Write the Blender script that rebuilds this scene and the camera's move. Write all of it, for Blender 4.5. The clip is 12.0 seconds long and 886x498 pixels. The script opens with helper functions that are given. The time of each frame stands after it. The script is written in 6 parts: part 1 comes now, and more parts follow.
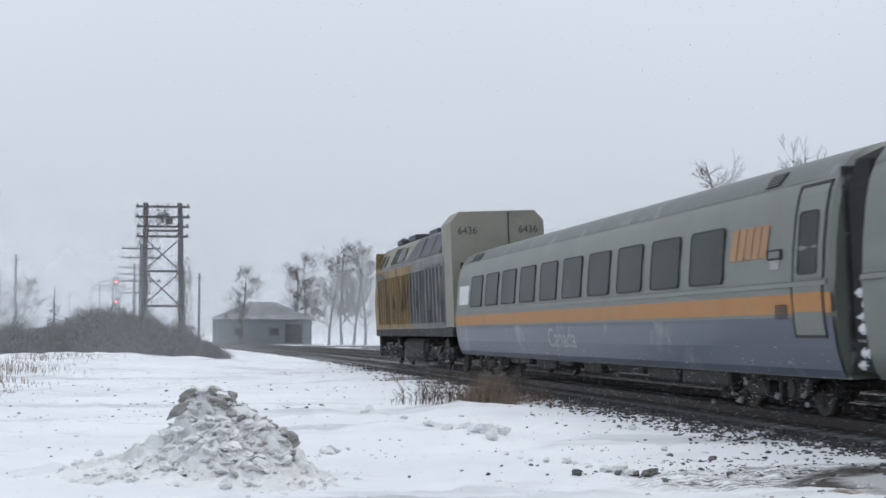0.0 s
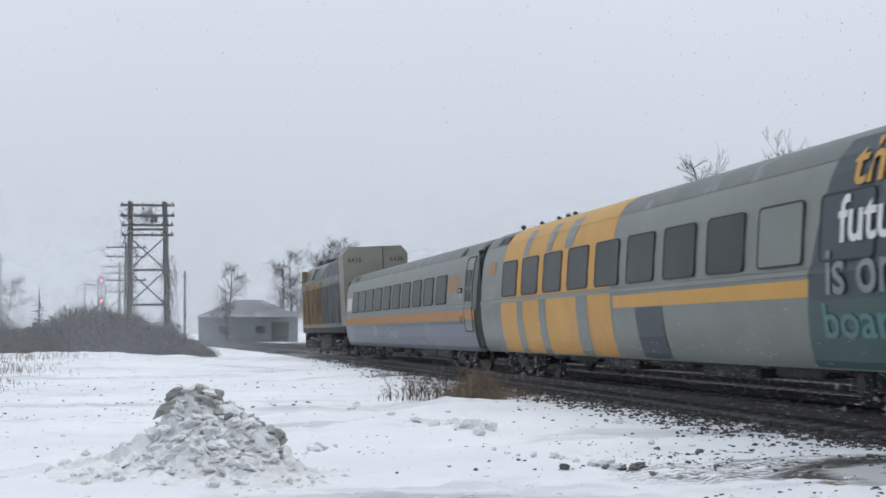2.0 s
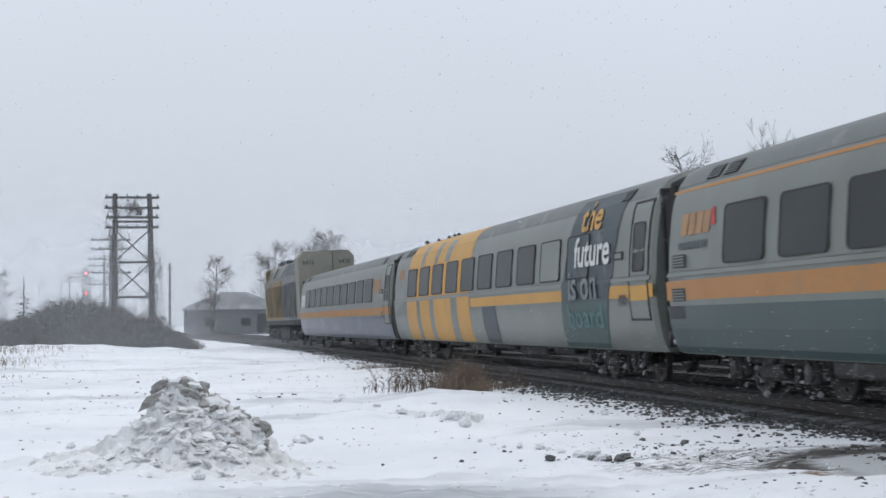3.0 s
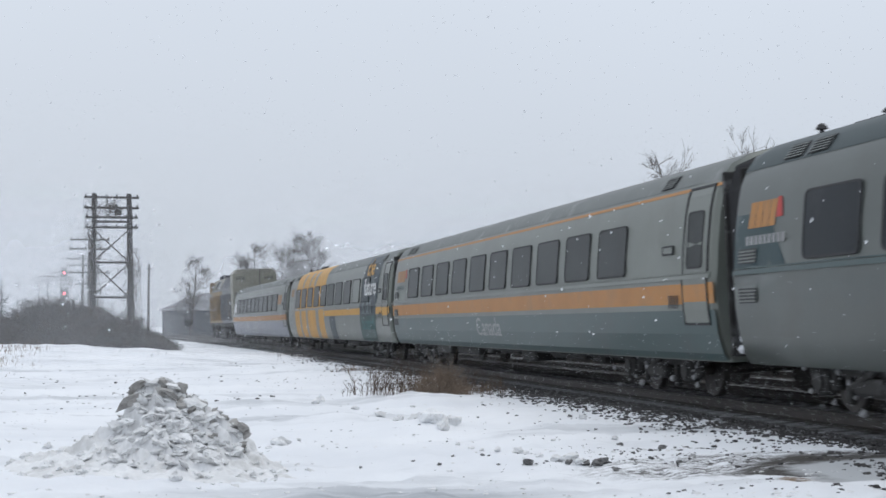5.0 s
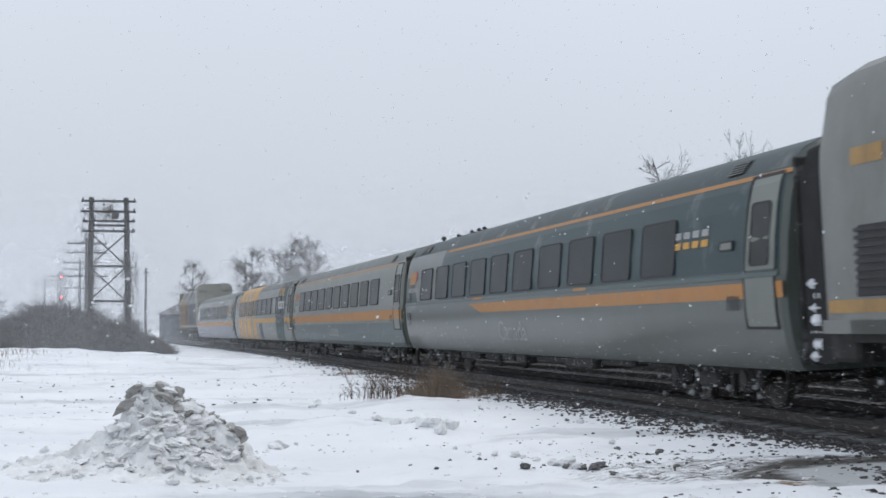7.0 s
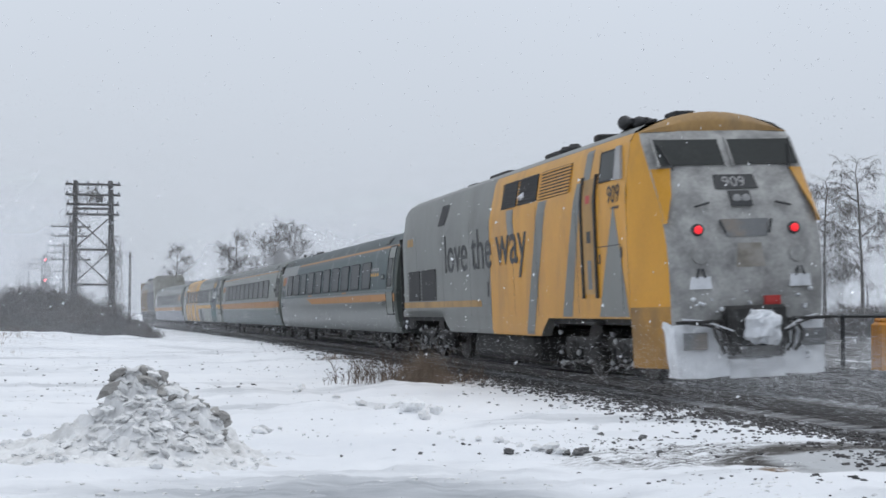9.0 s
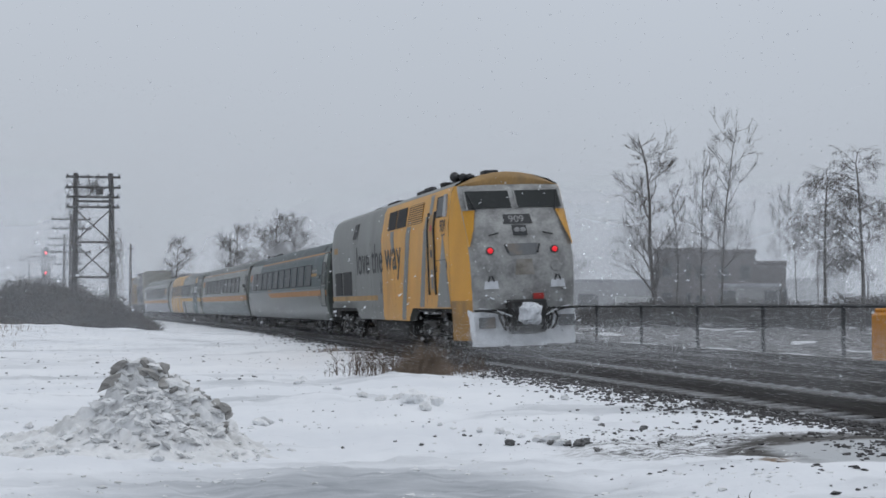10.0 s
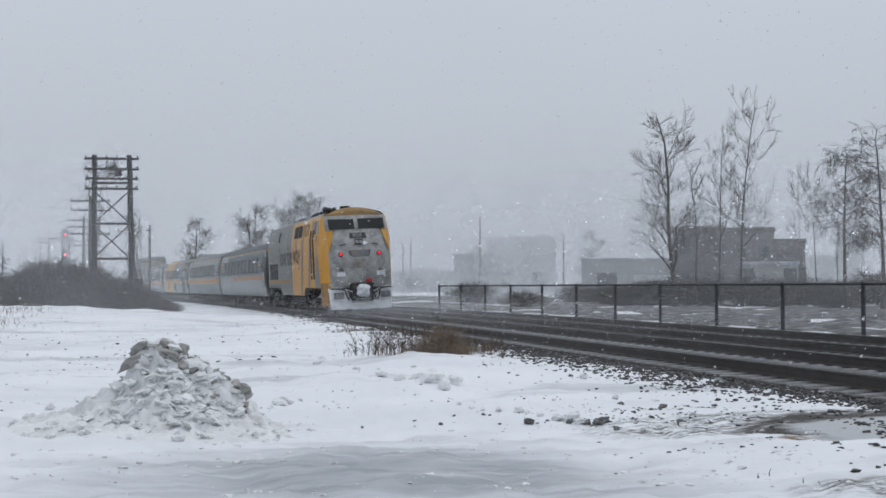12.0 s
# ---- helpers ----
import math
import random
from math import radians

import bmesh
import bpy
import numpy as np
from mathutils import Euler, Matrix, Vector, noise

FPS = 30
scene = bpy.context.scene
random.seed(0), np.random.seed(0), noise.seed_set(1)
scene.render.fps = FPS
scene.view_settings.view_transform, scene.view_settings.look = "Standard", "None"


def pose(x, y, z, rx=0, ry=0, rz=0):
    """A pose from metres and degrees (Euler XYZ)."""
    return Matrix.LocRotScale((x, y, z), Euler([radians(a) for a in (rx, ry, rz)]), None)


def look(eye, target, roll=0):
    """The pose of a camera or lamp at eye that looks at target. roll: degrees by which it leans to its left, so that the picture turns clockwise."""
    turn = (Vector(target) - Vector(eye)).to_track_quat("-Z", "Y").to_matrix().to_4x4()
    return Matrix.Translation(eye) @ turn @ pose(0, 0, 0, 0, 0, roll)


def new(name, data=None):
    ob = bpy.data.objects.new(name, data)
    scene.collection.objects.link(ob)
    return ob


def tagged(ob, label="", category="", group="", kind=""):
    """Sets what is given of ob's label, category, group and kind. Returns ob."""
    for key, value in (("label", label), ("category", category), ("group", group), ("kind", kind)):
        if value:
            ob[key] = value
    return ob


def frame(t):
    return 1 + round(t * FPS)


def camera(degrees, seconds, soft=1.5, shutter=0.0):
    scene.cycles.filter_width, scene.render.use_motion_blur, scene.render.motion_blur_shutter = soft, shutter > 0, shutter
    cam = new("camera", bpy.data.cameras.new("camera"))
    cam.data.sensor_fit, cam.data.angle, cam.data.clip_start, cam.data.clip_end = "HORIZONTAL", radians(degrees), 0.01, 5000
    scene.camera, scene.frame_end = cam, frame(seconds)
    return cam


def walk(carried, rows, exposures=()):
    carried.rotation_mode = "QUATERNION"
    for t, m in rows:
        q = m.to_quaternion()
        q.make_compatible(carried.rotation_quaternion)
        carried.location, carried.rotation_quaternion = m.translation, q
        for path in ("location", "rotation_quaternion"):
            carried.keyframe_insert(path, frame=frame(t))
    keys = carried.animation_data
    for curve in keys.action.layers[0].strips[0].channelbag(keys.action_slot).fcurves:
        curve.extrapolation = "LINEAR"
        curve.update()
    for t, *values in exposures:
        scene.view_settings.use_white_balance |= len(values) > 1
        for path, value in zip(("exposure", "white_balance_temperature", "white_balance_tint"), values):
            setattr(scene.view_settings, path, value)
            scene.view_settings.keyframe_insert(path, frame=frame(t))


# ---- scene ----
cam = camera(33.27, 12.0, soft=1.6, shutter=0.25)
EYE_Z = 1.416
RAIL_Z = 0.30
# seconds, yaw, pitch, roll of the hand-held camera
PATH = """
0.0 -9.14 3.333 -0.126
0.5 -9.189 3.07 0.041
1.0 -9.329 2.946 0.198
1.5 -9.45 2.976 0.367
2.0 -9.667 3.173 0.448
2.5 -9.909 3.181 0.486
3.0 -10.223 2.851 0.581
5.0 -11.026 2.968 0.071
5.5 -11.057 3.008 -0.099
6.0 -11.118 3.081 0.02
6.5 -11.093 3.23 0.093
8.5 -11.533 2.542 -0.302
9.0 -11.732 2.553 -0.238
9.5 -11.855 2.486 -0.085
10.0 -11.706 2.223 -0.053
10.5 -11.406 1.985 -0.042
11.0 -11.219 1.719 0.115
11.5 -11.113 1.565 0.153
12.0 -10.992 1.436 0.244
"""
rows = []
for line in PATH.strip().splitlines():
    t, yaw, pitch, roll = map(float, line.split())
    rows.append((t, pose(0, 0, EYE_Z, 90 + pitch, roll, yaw)))
walk(cam, rows, exposures=[(0, 0.0), (6.5, 0.02), (8.5, 0.0), (9.3, -0.12), (10.0, -0.36), (10.6, -0.3), (12, -0.28)])

# ---- light: snow-laden overcast ----
world = bpy.data.worlds.new("overcast_sky")
world.use_nodes = True
scene.world = world
wn, wl = world.node_tree.nodes, world.node_tree.links
sky = wn.new("ShaderNodeTexSky")
sky.sky_type, sky.sun_disc = "NISHITA", False
sky.sun_elevation, sky.sun_rotation = radians(35), radians(-60)
sky.dust_density = 6
cloud_coord = wn.new("ShaderNodeTexCoord")
cloud_sep = wn.new("ShaderNodeSeparateXYZ")
cloud_ramp = wn.new("ShaderNodeValToRGB")
cloud_ramp.color_ramp.elements[0].position, cloud_ramp.color_ramp.elements[0].color = 0.0, (0.53, 0.58, 0.655, 1)
cloud_ramp.color_ramp.elements[1].position, cloud_ramp.color_ramp.elements[1].color = 0.32, (0.70, 0.765, 0.86, 1)
cloud_noise = wn.new("ShaderNodeTexNoise")
cloud_noise.inputs["Scale"].default_value = 2.2
cloud_noise.inputs["Detail"].default_value = 3
cloud_soft = wn.new("ShaderNodeMapRange")
cloud_soft.inputs["To Min"].default_value, cloud_soft.inputs["To Max"].default_value = 0.95, 1.05
cloud_mul = wn.new("ShaderNodeMix")
cloud_mul.data_type, cloud_mul.blend_type = "RGBA", "MULTIPLY"
cloud_mul.inputs[0].default_value = 1.0
sky_dim = wn.new("ShaderNodeMix")
sky_dim.data_type, sky_dim.blend_type = "RGBA", "MULTIPLY"
sky_dim.inputs[0].default_value = 1.0
sky_dim.inputs[7].default_value = (0.06, 0.06, 0.06, 1)
sky_mix = wn.new("ShaderNodeMix")
sky_mix.data_type = "RGBA"
sky_mix.inputs[0].default_value = 0.93
wl.new(cloud_coord.outputs["Generated"], cloud_sep.inputs[0])
wl.new(cloud_sep.outputs["Z"], cloud_ramp.inputs[0])
wl.new(cloud_coord.outputs["Generated"], cloud_noise.inputs["Vector"])
wl.new(cloud_noise.outputs[0], cloud_soft.inputs[0])
wl.new(cloud_ramp.outputs[0], cloud_mul.inputs[6])
wl.new(cloud_soft.outputs[0], cloud_mul.inputs[7])
wl.new(sky.outputs[0], sky_dim.inputs[6])
wl.new(sky_dim.outputs[2], sky_mix.inputs[6])
wl.new(cloud_mul.outputs[2], sky_mix.inputs[7])
wl.new(sky_mix.outputs[2], wn["Background"].inputs[0])
wn["Background"].inputs[1].default_value = 1.10

sun = new("sun", bpy.data.lights.new("sun", "SUN"))
sun.data.energy, sun.data.angle, sun.data.color = 0.75, radians(50), (1.0, 0.97, 0.93)
sun.matrix_world = look((25, 10, 60), (0, 0, 0))


# ---- materials ----
def mat(name, color, rough=0.6, metal=0.0, var=0.15, scale=3.0, fine=40.0, bump=0.05, dirt=None, dirt_amount=0.0, dirt_scale=1.5,
        random_var=0.0, stretch=(1, 1, 1), spec=0.5):
    m = bpy.data.materials.new(name)
    m.use_nodes = True
    n, l = m.node_tree.nodes, m.node_tree.links
    b = n["Principled BSDF"]
    b.inputs["Roughness"].default_value, b.inputs["Metallic"].default_value = rough, metal
    b.inputs["Specular IOR Level"].default_value = spec
    co, mp = n.new("ShaderNodeTexCoord"), n.new("ShaderNodeMapping")
    mp.inputs["Scale"].default_value = stretch
    l.new(co.outputs["Object"], mp.inputs[0])
    big, small = n.new("ShaderNodeTexNoise"), n.new("ShaderNodeTexNoise")
    big.inputs["Scale"].default_value, big.inputs["Detail"].default_value = scale, 5
    small.inputs["Scale"].default_value, small.inputs["Detail"].default_value = fine, 4
    for q in (big, small):
        l.new(mp.outputs[0], q.inputs["Vector"])
    add = n.new("ShaderNodeMath")
    add.operation = "MULTIPLY_ADD"
    add.inputs[1].default_value = 0.45
    l.new(small.outputs[0], add.inputs[0])
    l.new(big.outputs[0], add.inputs[2])
    rng = n.new("ShaderNodeMapRange")
    rng.inputs["From Min"].default_value, rng.inputs["From Max"].default_value = 0.45, 1.0
    rng.inputs["To Min"].default_value, rng.inputs["To Max"].default_value = 1 - var, 1 + var
    l.new(add.outputs[0], rng.inputs[0])
    mul = n.new("ShaderNodeMix")
    mul.data_type, mul.blend_type = "RGBA", "MULTIPLY"
    mul.inputs[0].default_value = 1.0
    mul.inputs[6].default_value = (*color, 1)
    l.new(rng.outputs[0], mul.inputs[7])
    out = mul.outputs[2]
    if random_var:
        info, r2 = n.new("ShaderNodeObjectInfo"), n.new("ShaderNodeMapRange")
        r2.inputs["To Min"].default_value, r2.inputs["To Max"].default_value = 1 - random_var, 1 + random_var
        l.new(info.outputs["Random"], r2.inputs[0])
        m2 = n.new("ShaderNodeMix")
        m2.data_type, m2.blend_type = "RGBA", "MULTIPLY"
        m2.inputs[0].default_value = 1.0
        l.new(out, m2.inputs[6])
        l.new(r2.outputs[0], m2.inputs[7])
        out = m2.outputs[2]
    if dirt:
        dn, dr = n.new("ShaderNodeTexNoise"), n.new("ShaderNodeMapRange")
        dn.inputs["Scale"].default_value, dn.inputs["Detail"].default_value, dn.inputs["Roughness"].default_value = dirt_scale, 7, 0.65
        l.new(mp.outputs[0], dn.inputs["Vector"])
        dr.inputs["From Min"].default_value, dr.inputs["From Max"].default_value = 0.62 - 0.35 * dirt_amount, 0.78 - 0.2 * dirt_amount
        l.new(dn.outputs[0], dr.inputs[0])
        dm = n.new("ShaderNodeMix")
        dm.data_type = "RGBA"
        dm.inputs[7].default_value = (*dirt, 1)
        sc = n.new("ShaderNodeMath")
        sc.operation = "MULTIPLY"
        sc.inputs[1].default_value = min(1.0, 0.35 + 0.5 * dirt_amount)
        l.new(dr.outputs[0], sc.inputs[0])
        l.new(sc.outputs[0], dm.inputs[0])
        l.new(out, dm.inputs[6])
        out = dm.outputs[2]
    l.new(out, b.inputs["Base Color"])
    if bump:
        bp = n.new("ShaderNodeBump")
        bp.inputs["Strength"].default_value, bp.inputs["Distance"].default_value = min(1, bump * 4), bump
        l.new(add.outputs[0], bp.inputs["Height"])
        l.new(bp.outputs[0], b.inputs["Normal"])
    return m


def glow(name, color, strength):
    m = bpy.data.materials.new(name)
    m.use_nodes = True
    b = m.node_tree.nodes["Principled BSDF"]
    b.inputs["Base Color"].default_value = (*color, 1)
    b.inputs["Emission Color"].default_value = (*color, 1)
    b.inputs["Emission Strength"].default_value = strength
    return m


SALT = (0.42, 0.42, 0.41)
M_GREY = mat("coach_grey_paint", (0.146, 0.159, 0.141), 0.35, 0.1, 0.12, 0.8, 30, 0.002, (0.105, 0.105, 0.09), 0.3, 0.7)
# darker version of the coach grey, for the last coach body
M_GREY_DARK = mat("darker_grey_paint", (0.078, 0.090, 0.082), 0.28, 0.05, 0.14, 0.8, 30, 0.002, (0.065, 0.064, 0.055), 0.35, 0.7, spec=0.5)
M_ROOF = mat("coach_roof_grey", (0.130, 0.142, 0.135), 0.5, 0.1, 0.14, 0.9, 20, 0.003, (0.5, 0.5, 0.5), 0.15, 0.8)
M_GREEN_ROOF = mat("coach_roof_green_grey", (0.026, 0.044, 0.046), 0.5, 0.1, 0.14, 0.9, 20, 0.003, (0.45, 0.45, 0.45), 0.15, 0.8)
M_ORANGE = mat("orange_stripe_paint", (0.40, 0.172, 0.032), 0.45, 0, 0.16, 1.2, 30, 0.001, (0.17, 0.12, 0.075), 0.34, 1.2)
M_BLUE = mat("blue_grey_paint", (0.053, 0.065, 0.102), 0.3, 0, 0.12, 0.9, 30, 0.001, SALT, 0.15, 1.0)
M_TEAL = mat("teal_paint", (0.008, 0.034, 0.038), 0.35, 0, 0.14, 0.9, 30, 0.001, SALT, 0.05, 1.0, spec=0.3)
M_TEAL_DULL = mat("dusty_teal_paint", (0.027, 0.058, 0.057), 0.35, 0, 0.16, 0.8, 30, 0.001, (0.05, 0.052, 0.05), 0.25, 0.7)
M_WRAPTEAL = mat("green_teal_wrap", (0.018, 0.060, 0.056), 0.45, 0, 0.2, 0.8, 30, 0.001, (0.05, 0.05, 0.045), 0.25, 0.9)
M_DARKTEAL = mat("dark_teal_wrap", (0.020, 0.036, 0.045), 0.45, 0, 0.15, 0.8, 30, 0.001, SALT, 0.12, 1.0)
M_YELLOW = mat("yellow_paint", (0.518, 0.266, 0.032), 0.45, 0, 0.10, 1.0, 30, 0.001, (0.32, 0.18, 0.06), 0.15, 1.6)
M_LYELLOW = mat("locomotive_yellow_paint", (0.56, 0.265, 0.012), 0.4, 0, 0.15, 1.0, 30, 0.001, (0.24, 0.125, 0.035), 0.42, 1.1, stretch=(1, 1, 0.45))
M_DYELLOW = mat("faded_dirty_yellow_paint", (0.36, 0.215, 0.075), 0.6, 0, 0.3, 1.2, 30, 0.002, (0.085, 0.07, 0.055), 0.38, 1.6, stretch=(1, 1, 0.35))
M_OLDYELLOW = mat("sooty_faded_yellow_paint", (0.27, 0.185, 0.085), 0.65, 0, 0.35, 1.2, 30, 0.002, (0.035, 0.033, 0.032), 0.5, 1.4, stretch=(1, 1, 0.22))
M_FOOT = mat("mud_stained_yellow_paint", (0.40, 0.205, 0.035), 0.55, 0, 0.25, 1.4, 30, 0.002, (0.12, 0.085, 0.05), 0.75, 1.3)
M_STAIN = mat("rusty_salt_stain", (0.24, 0.22, 0.19), 0.75, 0, 0.35, 3, 20, 0.003, (0.35, 0.34, 0.33), 0.4, 3)
M_LGREY = mat("locomotive_grey_paint", (0.172, 0.178, 0.168), 0.45, 0.1, 0.16, 1.0, 30, 0.001, (0.10, 0.10, 0.088), 0.3, 0.9, stretch=(1, 1, 0.5))
M_NOSE = mat("salt_caked_grey_nose", (0.35, 0.35, 0.34), 0.7, 0, 0.4, 2.2, 16, 0.008, (0.10, 0.10, 0.105), 0.45, 2.6)
M_BEIGE = mat("faded_beige_grey_paint", (0.245, 0.238, 0.195), 0.55, 0, 0.15, 0.9, 25, 0.001, (0.12, 0.11, 0.095), 0.3, 0.9)
M_NAVY = mat("dull_navy_paint", (0.042, 0.046, 0.06), 0.5, 0, 0.25, 1.0, 25, 0.001, SALT, 0.2, 1.6)
M_LOUVRE = mat("dirty_louvre_grey", (0.165, 0.17, 0.175), 0.6, 0, 0.25, 1.2, 25, 0.001, (0.34, 0.22, 0.1), 0.25, 1.2)
M_BLACK = mat("black_rubber", (0.028, 0.028, 0.030), 0.7, 0, 0.25, 4, 40, 0.002)
M_LETTER = mat("dark_grey_lettering", (0.035, 0.037, 0.04), 0.6, 0, 0.15, 4, 40, 0)
M_WHITE = mat("white_lettering", (0.62, 0.63, 0.62), 0.55, 0, 0.12, 4, 40, 0)
M_PALETEAL = mat("pale_teal_lettering", (0.065, 0.16, 0.16), 0.55, 0, 0.15, 3, 40, 0)
M_PALEGREY = mat("pale_grey_lettering", (0.17, 0.20, 0.205), 0.55, 0, 0.15, 3, 40, 0)
M_FADED = mat("faded_silver_lettering", (0.33, 0.33, 0.33), 0.55, 0, 0.15, 3, 40, 0)
M_RED = mat("red_paint", (0.42, 0.035, 0.03), 0.5, 0, 0.15, 4, 40, 0)
M_GLASS = mat("tinted_train_glass", (0.034, 0.038, 0.038), 0.3, 0, 0.25, 0.8, 20, 0.0, (0.075, 0.08, 0.078), 0.2, 1.5, spec=0.12)
M_GLASSP = mat("dusty_purple_tinted_glass", (0.016, 0.020, 0.024), 0.3, 0, 0.25, 0.8, 20, 0.0, (0.06, 0.06, 0.065), 0.2, 1.5, spec=0.12)
M_ORANGE_FADED = mat("faded_orange_decal", (0.34, 0.185, 0.085), 0.55, 0, 0.2, 2.0, 30, 0.0, (0.16, 0.16, 0.155), 0.3, 3.0)
M_UNDER = mat("grimy_underframe_steel", (0.034, 0.033, 0.032), 0.8, 0.1, 0.4, 3, 30, 0.01, (0.40, 0.41, 0.42), 0.13, 3.0)
M_STEEL = mat("worn_steel", (0.065, 0.06, 0.057), 0.55, 0.5, 0.3, 3, 40, 0.004)
M_CRUST = mat("packed_snow_crust", (0.74, 0.76, 0.79), 0.8, 0, 0.14, 5, 40, 0.02, (0.30, 0.31, 0.32), 0.25, 3.0)
M_SOOTSNOW = mat("sooty_frozen_snow", (0.36, 0.365, 0.375), 0.85, 0, 0.4, 6, 40, 0.02, (0.06, 0.06, 0.06), 0.45, 7)
M_MARKER = glow("red_marker_light_glow", (0.8, 0.02, 0.03), 0.9)
M_SIGNAL = glow("red_signal_light_glow", (1.0, 0.06, 0.08), 4.0)
M_RAIL = mat("rusty_rail_steel", (0.050, 0.044, 0.040), 0.5, 0.4, 0.3, 3, 40, 0.003)
M_TIE = mat("wet_creosote_timber", (0.045, 0.041, 0.038), 0.7, 0, 0.4, 3, 30, 0.01, (0.6, 0.62, 0.65), 0.4, 2.5, random_var=0.25)
M_STONE = mat("dark_ballast_stone", (0.055, 0.052, 0.052), 0.75, 0, 0.5, 3, 30, 0.01, (0.5, 0.52, 0.54), 0.12, 4, random_var=0.3)
M_WOODPOLE = mat("weathered_creosote_pole", (0.05, 0.046, 0.045), 0.85, 0, 0.3, 2, 25, 0.01, stretch=(1, 1, 0.15))
M_TWIG = mat("brown_twigs", (0.050, 0.040, 0.034), 0.9, 0, 0.3, 0.5, 10, 0, random_var=0.2)
M_BARK = mat("bare_tree_bark", (0.075, 0.064, 0.056), 0.9, 0, 0.3, 2, 25, 0.01, (0.5, 0.5, 0.5), 0.08, 2)
M_CONIFER = mat("dark_conifer_needles", (0.025, 0.035, 0.028), 0.9, 0, 0.3, 2, 20, 0)
M_GRASS = mat("dead_grass", (0.225, 0.172, 0.13), 0.9, 0, 0.3, 2, 20, 0)
M_GRASS_DARK = mat("dark_dead_weeds", (0.11, 0.08, 0.06), 0.9, 0, 0.3, 2, 20, 0)
M_FENCE = mat("dark_galvanised_steel", (0.05, 0.052, 0.055), 0.6, 0.4, 0.25, 4, 40, 0)
M_WIRE = mat("galvanised_wire", (0.16, 0.165, 0.17), 0.55, 0.5, 0.2, 4, 40, 0)
M_BRICK = mat("dark_brick_wall", (0.11, 0.095, 0.09), 0.9, 0, 0.25, 0.4, 8, 0.01)
M_CONCRETE = mat("grey_concrete_wall", (0.22, 0.22, 0.215), 0.85, 0, 0.2, 0.3, 6, 0.01)
M_SIDING = mat("corrugated_grey_siding", (0.30, 0.305, 0.31), 0.6, 0.2, 0.15, 0.4, 8, 0.01)
M_SHEDWALL = mat("dull_blue_grey_cladding", (0.13, 0.14, 0.15), 0.8, 0, 0.2, 0.4, 8, 0.01)
M_SHEDROOF = mat("snow_dusted_shingles", (0.22, 0.225, 0.24), 0.85, 0, 0.2, 0.5, 6, 0.01, (0.7, 0.72, 0.75), 0.4, 0.3)
M_SLUSH = mat("frozen_gritty_slush", (0.09, 0.088, 0.086), 0.7, 0, 0.45, 9, 40, 0.03, (0.6, 0.61, 0.63), 0.36, 9, random_var=0.3)
M_YBOX = mat("orange_plastic", (0.62, 0.25, 0.02), 0.5, 0, 0.15, 3, 40, 0)
M_FLAKE = mat("snowflake", (0.92, 0.93, 0.95), 0.9, 0, 0.0, 1, 1, 0)
_b = M_FLAKE.node_tree
_tr, _mx = _b.nodes.new("ShaderNodeBsdfTranslucent"), _b.nodes.new("ShaderNodeMixShader")
_df = _b.nodes.new("ShaderNodeBsdfDiffuse")
_tr.inputs[0].default_value = _df.inputs[0].default_value = (0.80, 0.815, 0.84, 1)
_b.links.new(_df.outputs[0], _mx.inputs[1])
_b.links.new(_tr.outputs[0], _mx.inputs[2])
_b.links.new(_mx.outputs[0], _b.nodes["Material Output"].inputs[0])


